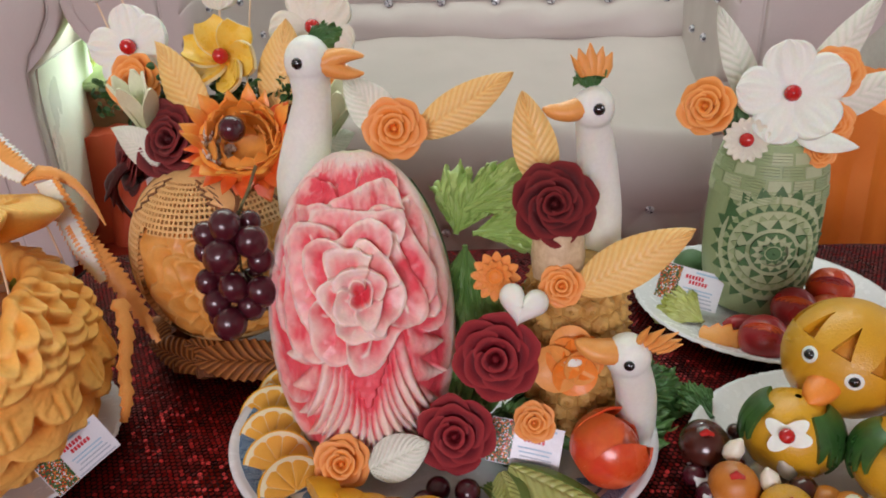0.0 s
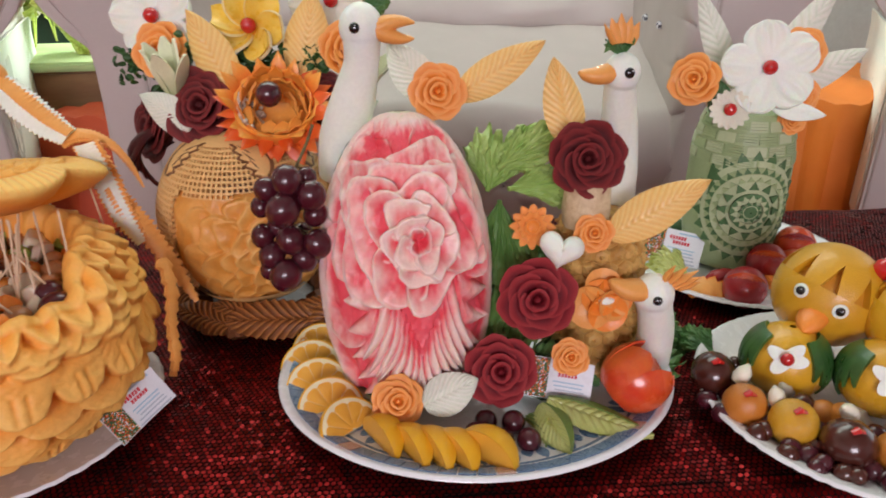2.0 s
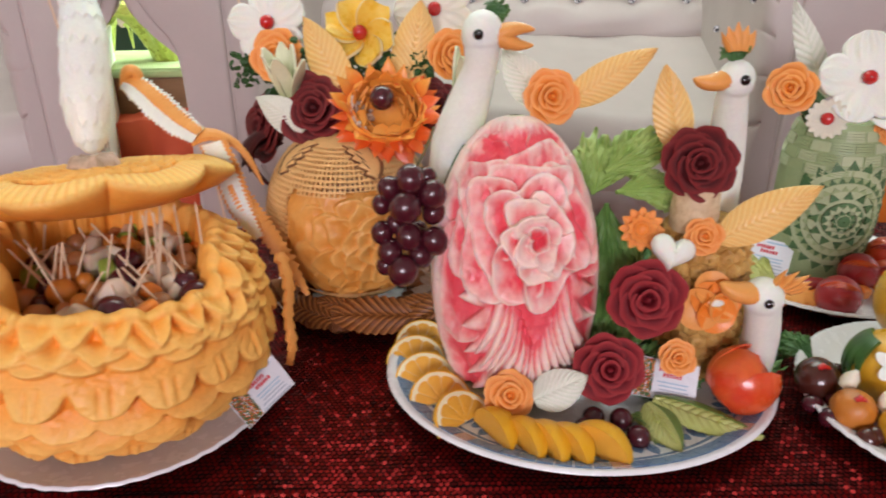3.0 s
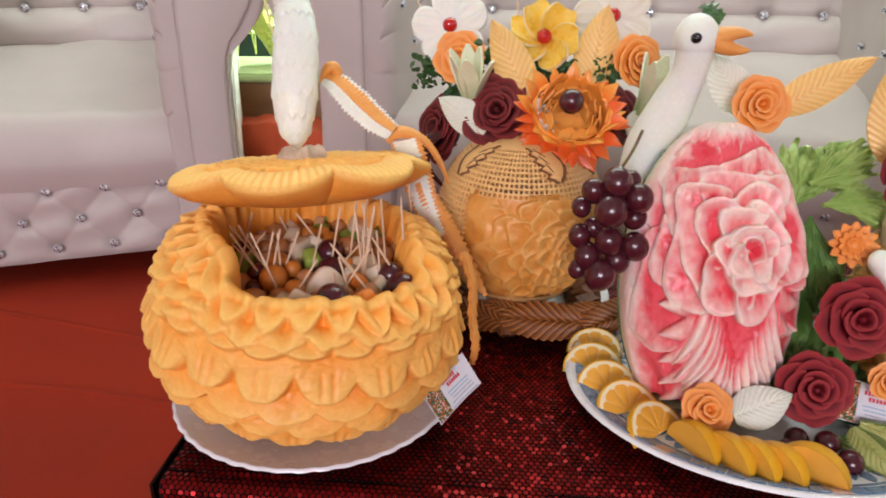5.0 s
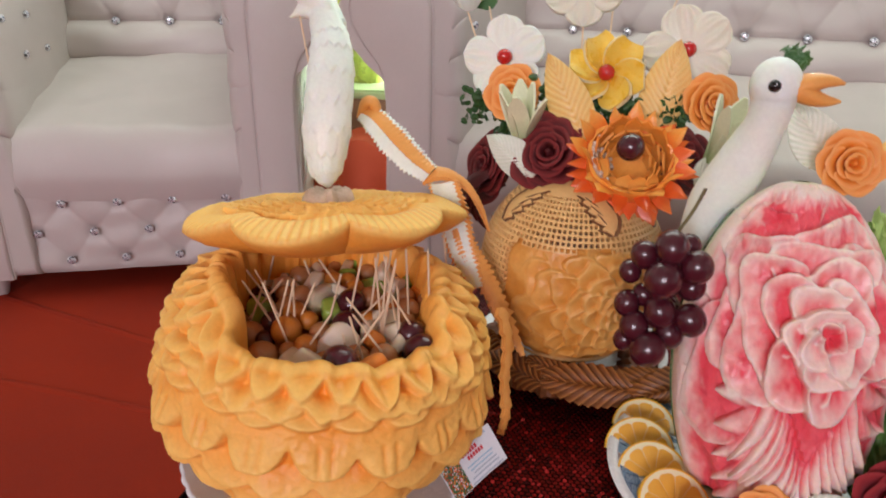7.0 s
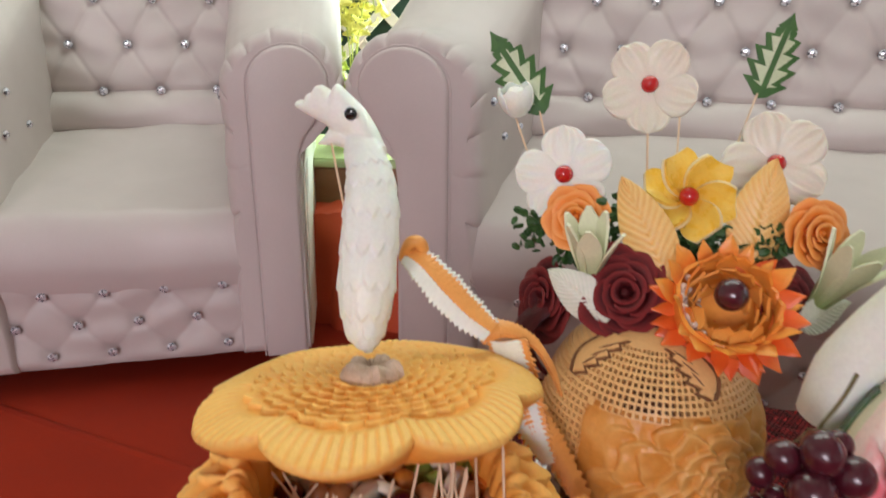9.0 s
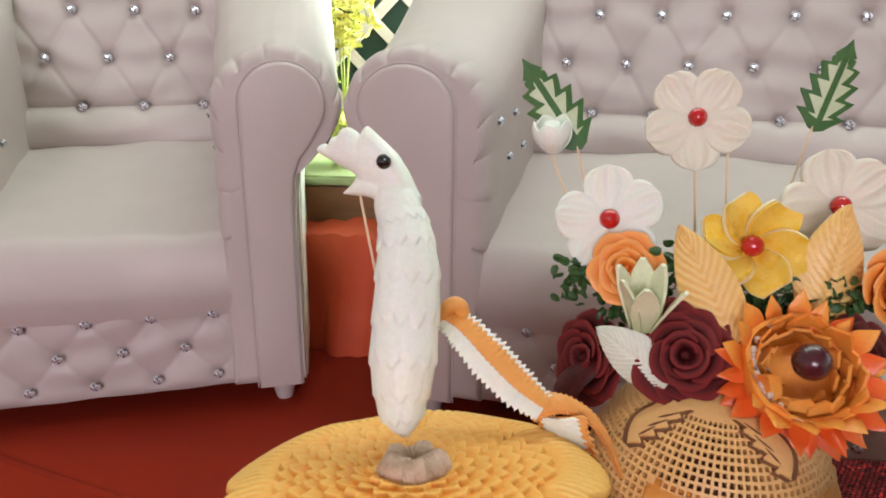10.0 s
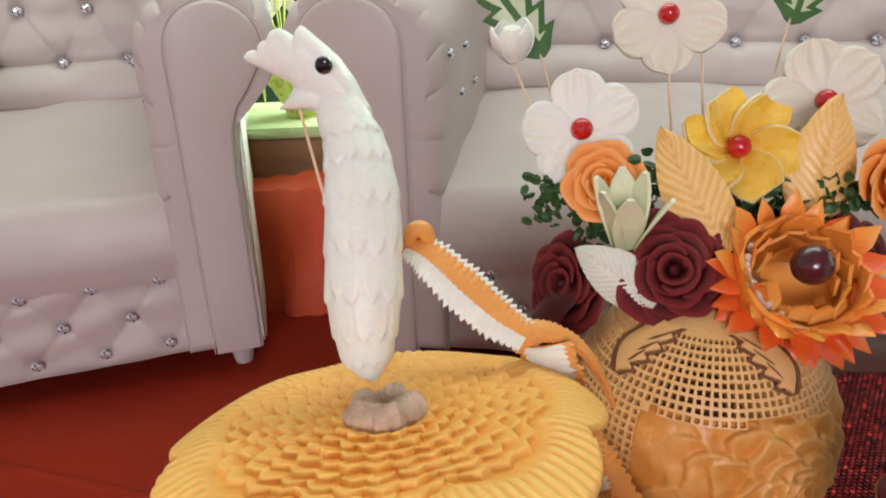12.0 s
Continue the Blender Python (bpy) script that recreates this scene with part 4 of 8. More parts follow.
        part("petal", ROSES[key], None, ob, m=Matrix.Scale(radius, 4) @ Matrix.Rotation(2 * math.pi * i / petals + 0.1 * random.uniform(-1, 1), 4, "Z") @ Matrix.Rotation(random.uniform(-0.08, 0.1), 4, "X"))
    part("heart", Build().lathe([(0.001, -0.10), (0.2, -0.10), (0.22, -0.02), (0.12, 0.03), (0.001, 0.04)], 16), mat, ob, m=Matrix.Scale(radius, 4))
    if cherry:
        cherry_part(ob, 0.0098, 0.006)
    return ob


def skewer(a, b, r=0.0011):
    """A toothpick from a to b."""
    a, b = Vector(a), Vector(b)
    d = b - a
    key = "pick"
    if key not in ROSES:
        ROSES[key] = Build().tube([(0, 0, 0), (0, 0, 0.04), (0, 0, 0.5), (0, 0, 0.96), (0, 0, 1.0)], [0.25, 1, 1, 1, 0.2], 7).mesh("toothpick", "toothpick")
    ob = part("toothpick", ROSES[key], None, None, m=Matrix.Translation(a) @ d.to_track_quat("Z", "Y").to_matrix().to_4x4() @ Matrix.Diagonal((r, r, d.length, 1)))
    return tagged(ob, "thin pale wooden toothpick", "toothpick", "toothpicks")


def ball_fruit(name, label, mat, at, r, group="", squash=(1, 1, 1), category="fruit"):
    key = ("ball", mat, squash)
    if key not in ROSES:
        ROSES[key] = Build().ball((0, 0, 0), 1.0, 18, 12, 0, squash).mesh(name, mat)
    ob = part(name, ROSES[key], None, None, m=Matrix.Translation(at) @ Euler((random.uniform(0, 3), random.uniform(0, 3), random.uniform(0, 3))).to_matrix().to_4x4() @ Matrix.Scale(r, 4))
    return tagged(ob, label, category, group)


def plate(label, at, a, b, scallops=0, rim=0.02, foot=0.6, border=None, group="plates on the table", name="plate"):
    """A plate with a raised rim; a and b are its half width and half depth."""
    ob = thing(name, label, "plate", Matrix.Translation(at), group)
    wave = (lambda t, s: 1 + 0.013 * np.abs(np.cos(t * scallops / 2)) * (1 if 0.3 < s < 0.75 else 0)) if scallops else None
    prof = [(0.001, 0.0), (foot, 0.0), (foot + 0.03, 0.002), (0.84, 0.010), (0.985, rim - 0.002), (1.0, rim), (0.992, rim + 0.003), (0.97, rim + 0.002), (0.83, 0.0125), (foot, 0.006), (foot - 0.06, 0.0045), (0.001, 0.004)]
    d = Matrix.Diagonal((a, b, 1, 1))
    part("dish", Build().lathe(prof, 144 if scallops else 96, 0, wave), "ceramic", ob, m=d)
    if border:
        n = 96
        t = np.linspace(0, 2 * np.pi, n, endpoint=False)
        for i in range(72):
            t0 = np.linspace(i * 2 * np.pi / 72 + 0.004, (i + 1) * 2 * np.pi / 72 - 0.004, 5)
            rr, zz = np.array([0.872, 0.91, 0.950]), np.array([0.0160, 0.0187, 0.0215])
            g = np.stack([rr[:, None] * np.cos(t0), rr[:, None] * np.sin(t0), np.repeat(zz[:, None], 5, 1) * rim / 0.02], -1)
            part("border_motif", Build().sheet(g + np.array([0, 0, 0.0006]), g - np.array([0, 0, 0.001])), border[i % 9 == 0], ob, m=d)
            f, w = np.meshgrid(np.linspace(0, 1, 7), np.linspace(-1, 1, 3), indexing="ij")
            rr = 0.70 + (0.12 if i % 2 else 0.085) * f
            ta = (i + 0.5) * 2 * np.pi / 72 + 0.036 * w * np.sin(np.pi * f) ** 0.8
            g = np.stack([rr * np.cos(ta), rr * np.sin(ta), np.interp(rr, (0.6, 0.83), (0.006, 0.0125))], -1)
            part("border_petal", Build().sheet(g + np.array([0, 0, 0.0006]), g - np.array([0, 0, 0.001])), "plate_blue", ob, m=d)
        t0 = np.linspace(0, 2 * np.pi, n + 1)
        for r0, r1, z0 in ((0.825, 0.84, 0.0128), (0.962, 0.972, 0.0225)):
            g = np.stack([np.array([r0, r1])[:, None] * np.cos(t0), np.array([r0, r1])[:, None] * np.sin(t0), np.array([z0, z0 + 0.0008])[:, None] + 0 * t0], -1)
            part("border_line", Build().sheet(g + np.array([0, 0, 0.0006]), g - np.array([0, 0, 0.001])), "plate_blue", ob, m=d)
    return ob


def card(m, label, group="visiting cards"):
    """A visiting card: a print of fruit at one end, red and grey bars for its writing; it lies in x-y and looks along z."""
    ob = thing("visiting_card", label, "card", m, group)
    W, H = 0.085, 0.052
    x, y = np.meshgrid(np.linspace(-W / 2, W / 2, 12), np.linspace(-H / 2, H / 2, 4), indexing="ij")
    z = 0.0035 * (x / W * 2) ** 2
    p = np.stack([x, y, z], -1)
    part("paper", Build().sheet(p + np.array([0, 0, 0.0003]), p - np.array([0, 0, 0.0003])), "paper", ob)

    def strip(nm, x0, x1, y0, y1, mat, up=0.0007, skew=0.0):
        xs, ys = np.meshgrid(np.linspace(x0, x1, 5), np.linspace(y0, y1, 2), indexing="ij")
        q = np.stack([xs, ys + skew * (xs - x0), 0.0035 * (xs / W * 2) ** 2 + up], -1)
        part(nm, Build().sheet(q, q - np.array([0, 0, 0.0003])), mat, ob)

    # the print: small patches of fruit colours
    pr_ = random.Random(12)
    px, py = np.meshgrid(np.linspace(-W / 2 + 0.001, -W / 2 + 0.028, 20), np.linspace(-H / 2 + 0.001, H / 2 - 0.001, 36), indexing="ij")
    q = np.stack([px, py, 0.0035 * (px / W * 2) ** 2 + 0.0008], -1)
    print_ = Build().grid(q)
    print_.m = [pr_.choice((0, 0, 0, 1, 2, 3, 4, 4, 4, 5)) for _ in print_.m]
    part("photo", print_, ["rind_green", "cherry", "carrot", "paper", "kale", "papaya"], ob, "small fruit picture", smooth=False)
    for i in range(6):
        strip("red_bar", -0.008 + 0.0042 * i, -0.0050 + 0.0042 * i, 0.0110, 0.0165, "ink_red", skew=0.10)
        strip("red_bar", -0.002 + 0.0042 * i, 0.0010 + 0.0042 * i, 0.0040, 0.0092, "ink_red", skew=0.10)
    strip("blue_bar", 0.004, 0.034, 0.020, 0.0225, "ink_blue")
    for i, (a, b) in enumerate(((-0.008, 0.032), (-0.006, 0.03), (-0.004, 0.033), (-0.009, 0.034))):
        strip("text_bar", a, b, -0.0035 - i * 0.005, -0.0018 - i * 0.005, "ink_blue" if i < 2 else "ink_grey")
    strip("text_bar", -0.012, 0.037, -0.0245, -0.0225, "ink_grey")
    return ob


def eyes(parent, places, r, white=None):
    for c, way in places:
        mm = facing(c, way)
        e = Build().lathe([(0.001, -0.3), (0.9, -0.3), (1.0, 0.0), (0.85, 0.35), (0.5, 0.58), (0.001, 0.66)], 16)
        if white:
            part("eye_white", Build().lathe([(0.001, -0.2), (1.5, -0.2), (1.6, 0.0), (1.4, 0.12), (0.001, 0.2)], 18), white, parent, m=mm @ Matrix.Scale(r, 4))
        ey = part("eye", e, "black", parent, "glossy black bead", m=mm @ Matrix.Translation((0, 0, 0.12 * r)) @ Matrix.Scale(r, 4))
        # a white dot paints the highlight on the bead
        part("glint_dot", Build().ball((0.3, 0.35, 0.62), 0.13, 8, 6), "paper", ey)


smooth_path = smooth_line


def radish_bird(label, path, radii, head, head_r, eye_way, beak_way, beak_len, crest_way, crest="comb", eye_r=0.0052, open_beak=True, stretch=1.0, comb_at=0.85):
    """A bird of white radish: neck, head, carrot beak, bead eye and carrot comb."""
    ob = thing("radish_bird", label, "carved bird", Matrix.Translation(path[0]), "radish birds")
    o = np.array(path[0])
    path, radii = list(path) + [head], list(radii) + [head_r * 0.94]
    p = smooth_path(path, 22)
    r = np.interp(np.linspace(0, 1, 22), np.linspace(0, 1, len(radii)), radii)
    b = Build().tube(p - o, r, 22)
    hb = np.array(head) - o
    b.ball(hb, head_r, 22, 14, 0, (1, 1, stretch))
    part("body", b, "radish", ob)
    bw = Vector(beak_way).normalized()
    start = Vector(hb) + bw * head_r * 0.7
    side = Vector(eye_way).cross(bw).normalized()
    for k, sgn in enumerate((1, -1) if open_beak else (1,)):
        tipv = start + bw * beak_len + side * sgn * beak_len * (0.20 if open_beak else 0)
        n = 7
        line = [start.lerp(tipv, i / (n - 1)) + side * sgn * beak_len * 0.10 * math.sin(math.pi * i / (n - 1)) for i in range(n)]
        rad = [head_r * f for f in (0.66, 0.62, 0.55, 0.46, 0.36, 0.25, 0.08)] if open_beak else [head_r * f for f in (0.74, 0.74, 0.70, 0.63, 0.54, 0.42, 0.12)]
        part("beak", Build().tube(line, rad, 12, flat=0.7), "carrot_pale", ob, "orange carrot beak")
    ew = Vector(eye_way).normalized()
    eyes(ob, [(Vector(hb) + ew * head_r * 0.97 + bw * head_r * 0.05, ew)], eye_r)
    cw = Vector(crest_way).normalized()
    if crest:
        for i in range(5):
            f = (i - 2) / 2
            across = bw * 1.0
            root = Vector(hb) + cw * head_r * comb_at + across * f * head_r * 0.45
            tipv = root + (cw + across * f * 0.55).normalized() * head_r * (1.5 - 0.35 * abs(f))
            mid = root.lerp(tipv, 0.45)
            part("comb_spike", Build().tube([root, mid, tipv], [head_r * 0.32, head_r * 0.34, 0.0006], 8, flat=0.5), "carrot_pale" if crest == "comb" else crest, ob)
    return ob


def frilly_leaf(name, label, m, length, width, mat, seed=0, frill=0.16, cup=0.3):
    """A lettuce leaf that fans out from its rib to a ruffled, notched edge."""
    rng = np.random.RandomState(seed)
    rho, phi = np.meshgrid(np.linspace(0.03, 1, 32), np.linspace(-1, 1, 161), indexing="ij")
    ph = rng.rand(6) * 6
    ang = phi * 1.75
    out = np.clip((rho - 0.40) / 0.60, 0, 1)
    edge = rho * (1 + (0.07 * np.sin(phi * 5 + ph[0]) + 0.035 * np.sin(phi * 19 + ph[1]) + 0.035 * np.sin(phi * 47 + ph[2])) * out)
    x = 0.60 * width * edge * np.sin(ang)
    y = length * edge * (0.58 + 0.42 * np.cos(ang))
    ruffle = 0.8 * np.sin(phi * 7 + ph[3] + 5 * rho) + 0.9 * np.sin(phi * 21 + ph[4] - 6 * rho) * out**1.5 + 0.7 * np.sin(phi * 45 + ph[5] + 4 * rho) * out**2.5
    z = 0.35 * cup * width * np.sin(ang) ** 2 * rho - 0.6 * length * np.clip(rho - 0.5, 0, 1) ** 2 + 0.60 * frill * width * out**2.2 * ruffle
    z = z + width * rho * (0.085 * uneven(rho.shape, (7, 22), seed + 60) + 0.05 * uneven(rho.shape, (14, 44), seed + 61))
    x = x + 0.06 * width * out * uneven(rho.shape, (9, 30), seed + 62)
    y = y + 0.07 * width * out * uneven(rho.shape, (9, 30), seed + 63)
    z = z + 0.06 * width * out**3 * uneven(rho.shape, (12, 70), seed + 64)
    y = y + 0.04 * width * out**3 * uneven(rho.shape, (12, 70), seed + 65)
    y = y + 0.30 * frill * width * out**2 * np.cos(phi * 29 + ph[4])
    top = np.stack([x, y, z], -1)
    ob = thing(name, label, "lettuce", m)
    part("blade", Build().sheet(top, top - np.array([0, 0, 0.0010]), 0, np.clip(0.15 + 0.6 * out + 0.3 * ruffle * out, 0, 1)), mat, ob)
    part("rib", Build().tube([(0, 0.0, 0.0), (0, length * 0.3, -0.002), (0, length * 0.6, -0.03 * width)], [0.0030, 0.0022, 0.0008], 8), mat, ob)
    return ob


def serrated_strip(name, label, line, widths, normals, skin, flesh, tooth=0.0022, steps=96, bare=0.0):
    """A strip of peel with saw-toothed edges: coloured skin on one side, pale flesh on the other."""
    p = smooth_path(line, steps)
    wd = np.interp(np.linspace(0, 1, steps), np.linspace(0, 1, len(widths)), widths)
    nr = smooth_path(normals, steps)
    tan = np.gradient(p, axis=0)
    tan /= np.linalg.norm(tan, axis=1)[:, None]
    nr = nr - tan * (nr * tan).sum(1)[:, None]
    nr /= np.linalg.norm(nr, axis=1)[:, None]
    side = np.cross(tan, nr)
    ob = thing(name, label, "carved peel")
    saw = tooth * np.array([0.0, 0.55, 1.0, 1.5])[np.arange(steps) % 4] * np.random.RandomState(len(line) * 7 + steps).uniform(0.5, 1.3, steps)
    for nm, mat, grow, off, th in (("skin", skin, 0.74, 0.0016, 0.0016), ("flesh", flesh, 1.0, -0.0004, 0.0022)):
        half = np.maximum(0.0006, wd / 2 * grow) + saw * np.clip(wd / 0.012, 0.2, 1)
        fs = np.linspace(-1, 1 - bare, 5) if nm == "skin" else np.linspace(-1, 1, 5)
        cols = [p + side * (half * f)[:, None] - nr * (wd * 0.10 * f * f)[:, None] for f in fs]
        g = np.stack(cols, 1) + nr[:, None] * off
        part(nm, Build().sheet(g, g - nr[:, None] * th), mat, ob)
    return ob

# ---- watermelon dish ----
plate("oval white platter with a blue patterned border on a sequinned cloth", (0.012, 0.664, TABLE), 0.224, 0.187, rim=0.022, border=("plate_blue", "plate_rust"))
WM = Spheroid((-0.065, 0.681, 0.426), 0.094, 0.177, (-0.014, 0.172))
wm = thing("carved_watermelon", "upright watermelon carved into a pink rose with pale feathered petals", "carved watermelon", Matrix.Identity(4))
aa, ll = np.meshgrid(np.linspace(-np.pi, np.pi, 96), np.linspace(-0.78, 1.5, 64), indexing="ij")
tone = np.clip((np.abs(aa) - 0.95) / 0.45, 0, 1) + np.clip((ll - 1.0) / 0.35, 0, 1) + np.clip((-0.62 - ll) / 0.15, 0, 1)
body = Build().grid(WM.at(aa, ll, -0.017 * (np.abs(aa) < 1.45) * (ll < 1.3)), 0, np.clip(tone, 0, 1))
rim_pts = WM.at(np.linspace(-np.pi, np.pi, 60, endpoint=False), np.full(60, -0.775))
body.add(rim_pts, [tuple(range(60))], 1)
part("body", body, ["wm_body", "rind_pale"], wm)
skin = Build()
aa, ll = np.meshgrid(np.linspace(1.75, 2 * np.pi - 1.75, 50), np.linspace(-0.77, 0.95, 40), indexing="ij")
skin.sheet(WM.at(aa, ll, 0.002), WM.at(aa, ll, -0.004))
part("green_skin", skin, "rind_green", wm, "dark green rind left on the back")
A0, L0 = 0.17, 0.33  # the rose's middle
RR = random.Random(7)
aa, ll = np.meshgrid(np.linspace(-1.52, 1.52, 330), np.linspace(-0.77, 1.42, 370), indexing="ij")
u, v = (aa - A0) * WM.r * np.maximum(np.cos(ll), 0.25), (ll - L0) * 0.5 * (WM.r + WM.h)
wr = Relief(aa.shape, -0.011 + 0.003 * np.sin(aa * 9 + 2 * ll) * np.sin(ll * 13), np.where(v < -0.03, -0.1, 0.30) + 0.25 * np.sin(aa * 9 + 2 * ll) * np.sin(ll * 13))
r_up = np.hypot(u * 1.10, v * np.where(v > 0, 0.86, 1.0))
th_up = np.arctan2(u, v)
WIDE, UP, TOP = (-4, 4), (-2.1, 2.1), (-1.3, 1.3)
wr.rings(r_up, th_up, ((0.125, 0.172, 9, -0.009, -0.002, (-0.1, 0.78), UP), (0.098, 0.146, 8, -0.010, -0.001, (-0.15, 0.78), UP), (0.075, 0.118, 8, -0.010, 0.000, (-0.15, 0.78), UP)), RR, 0.085, 1.35, 0.38)


def blade(u0, v0, u1, v1, half, base=-0.011, tip=-0.001, tones=(0.05, 1.25)):
    """One pointed feather of flesh from its root to its tip."""
    du_, dv_ = u1 - u0, v1 - v0
    n2 = du_ * du_ + dv_ * dv_
    s = ((u - u0) * du_ + (v - v0) * dv_) / n2
    bow = 0.10 * math.sqrt(n2) * np.sin(np.pi * np.clip(s, 0, 1)) * (1 if u0 > 0 else -1)
    x = ((u - u0) * -dv_ + (v - v0) * du_) / math.sqrt(n2) + bow
    sc = np.clip(s, 0, 1)
    wide = half * np.sin(np.pi * np.clip(0.30 + 0.70 * sc, 0, 1)) ** 0.7 + 1e-5
    w = np.clip(x / wide, -1, 1)
    wr.petal((s > 0) & (s < 1) & (np.abs(x) < wide), base + (tip - base) * sc**0.7 * (1 - 0.75 * w**2), np.clip(tones[0] + (tones[1] - tones[0]) * sc**0.6 * (1 - 0.85 * w**2), -0.3, 1.3))


# side flares, then feathers in tiers under the rose, the lowest tier first
for k in range(5):
    for sgn in (-1, 1):
        blade(sgn * 0.040, -0.035 - 0.018 * k, sgn * (0.094 - 0.004 * k), -0.050 - 0.026 * k, 0.011, -0.012, -0.002, (0.0, 0.9))
wr.row()
for i in range(7):
    f = 2 * i / 6 - 1
    blade(0.030 * f, -0.105, 0.046 * f + RR.uniform(-0.003, 0.003), -0.172 + 0.022 * f * f, 0.0080, -0.016, 0.000, (-0.1, 1.9))
wr.row()
for i in range(8, -1, -1):
    f = i / 8
    for sgn in (-1, 1):
        k = RR.uniform(0.92, 1.08)
        blade(sgn * (0.036 * (1 - f) + 0.003), -0.030 - 0.070 * f, sgn * (0.068 * (1 - f) + 0.007) * k, -0.106 - 0.062 * f + RR.uniform(-0.005, 0.005), 0.0082 * RR.uniform(0.9, 1.1), -0.017, 0.0025, (-0.15, 2.0 - 0.35 * (1 - f)))
    wr.row()
wr.rings(np.hypot(u, v), np.arctan2(u, v), (
    (0.050, 0.094, 6, -0.011, 0.001, (-0.10, 0.90), UP),
    (0.036, 0.076, 5, -0.010, 0.003, (-0.15, 0.92), (-2.25, 2.25)),
    (0.024, 0.057, 5, -0.009, 0.005, (-0.12, 1.0), WIDE),
    (0.013, 0.038, 5, -0.006, 0.007, (0.05, 1.2), WIDE),
    (0.006, 0.024, 4, -0.004, 0.009, (0.15, 1.35), WIDE),
    (0.002, 0.012, 3, -0.008, 0.006, (-0.3, 1.2), WIDE),
), RR, 0.105, 1.35, 0.40)
# two hollows beside the ridge at the top, and the pale rim of rind
for du0, dv0 in ((-0.022, 0.126), (0.014, 0.126), (-0.040, 0.098), (0.052, 0.010)):
    dip = np.exp(-(((u - du0) / 0.012) ** 2 + ((v - dv0) / 0.015) ** 2))
    wr.h -= 0.006 * dip
    wr.t -= 0.9 * dip
rim = np.clip(np.maximum((np.abs(aa - 0.05) - 1.08) / 0.30, (ll - 1.10) / 0.22), 0, 1)
rim = rim * rim * (3 - 2 * rim)
wr.h = wr.h * (1 - rim) + 0.0005 * rim
wr.t = np.clip(wr.t, 0, 1.3) * (1 - rim) + 0.95 * rim
wr.h += (0.0011 * uneven(aa.shape, (22, 26), 1) + 0.0006 * uneven(aa.shape, (60, 70), 2)) * (1 - 0.5 * rim)
wr.t += 0.22 * uneven(aa.shape, (30, 24), 3) * np.clip((v + 0.06) / 0.03, 0.2, 1) + 0.12 * uneven(aa.shape, (80, 60), 4)
carved_parts(wm, WM.at(aa, ll, soften(wr.h, 1)), wr.o, np.clip(soften(wr.t, 1), 0, 1.3), "wm_flesh", WM.c, ("carved_flesh", "petal"))

# orange half slices on the platter
SLICES = {}


def orange_slice(m, r=0.034, whole=False):
    """A half slice of orange, standing on its cut edge; it lies in x-z."""
    ob = thing("orange_slice", "juicy half slice of orange with bright peel", "orange slice", m, "orange slices")
    if not SLICES:
        t = np.linspace(0, np.pi, 25)
        b = Build()
        for r0, r1, slot in ((0.95, 1.0, 0), (0.84, 0.95, 1)):
            g = np.stack([np.stack([rr * np.cos(t), np.full_like(t, yy), rr * np.sin(t)], -1) for rr, yy in ((r0, -0.10), (r1, -0.09), (r1, 0.09), (r0, 0.10))], 0)
            b.grid(g, slot, wrap_u=True)
        rr, tt = np.meshgrid(np.linspace(0.0, 0.88, 4), t, indexing="ij")
        b.sheet(np.stack([rr * np.cos(tt), 0 * rr - 0.088, rr * np.sin(tt)], -1), np.stack([rr * np.cos(tt), 0 * rr + 0.088, rr * np.sin(tt)], -1), 1)
        SLICES["peel"] = b.mesh("peel", ["citrus_skin", "pith"])
        wedge = Build()
        w = np.linspace(0.06, 1.0, 7)
        q = np.linspace(-1, 1, 7)
        W, Q = np.meshgrid(w, q, indexing="ij")
        half = np.pi / 10 * 0.96
        round_off = 1 - 0.10 * np.abs(Q) ** 3
        X, Z = 0.85 * W * round_off * np.sin(Q * half), 0.85 * W * round_off * np.cos(Q * half)
        Y = 0.095 + 0.02 * (1 - Q**2) * np.sin(W * 3)
        wedge.sheet(np.stack([X, -Y, Z], -1), np.stack([X, Y, Z], -1))
        SLICES["segment"] = wedge.mesh("segment", "citrus_flesh")
    part("peel", SLICES["peel"], None, ob, "orange peel", m=Matrix.Scale(r, 4))
    for i in range(5):
        part("segment", SLICES["segment"], None, ob, m=Matrix.Scale(r, 4) @ Matrix.Rotation(math.pi / 2 - math.pi * (i + 0.5) / 5, 4, "Y"))
    return ob


def orange_wedge(m, r=0.036):
    ob = thing("orange_wedge", "wedge of orange lying peel up on the platter", "orange wedge", m, "orange wedges")
    if "wedge" not in SLICES:
        a, t = np.meshgrid(np.linspace(-0.42, 0.42, 9), np.linspace(0.02, np.pi - 0.02, 19), indexing="ij")
        b = Build()
        b.grid(np.stack([np.cos(t), np.sin(t) * np.sin(a), np.sin(t) * np.cos(a)], -1), 0)
        SLICES["wedge"] = b.mesh("peel", "citrus_skin")
        c = Build()
        for sgn in (-1, 1):
            rr, tt = np.meshgrid(np.linspace(0.0, 0.985, 6), np.linspace(0.02, np.pi - 0.02, 19), indexing="ij")
            c.grid(np.stack([rr * np.cos(tt), rr * np.sin(tt) * math.sin(0.42 * sgn), rr * np.sin(tt) * math.cos(0.42)], -1), 0)
        SLICES["flesh"] = c.mesh("flesh", "citrus_flesh")
    part("peel", SLICES["wedge"], None, ob, m=Matrix.Scale(r, 4))
    part("flesh", SLICES["flesh"], None, ob, m=Matrix.Scale(r, 4))
    return ob


for i in range(5):
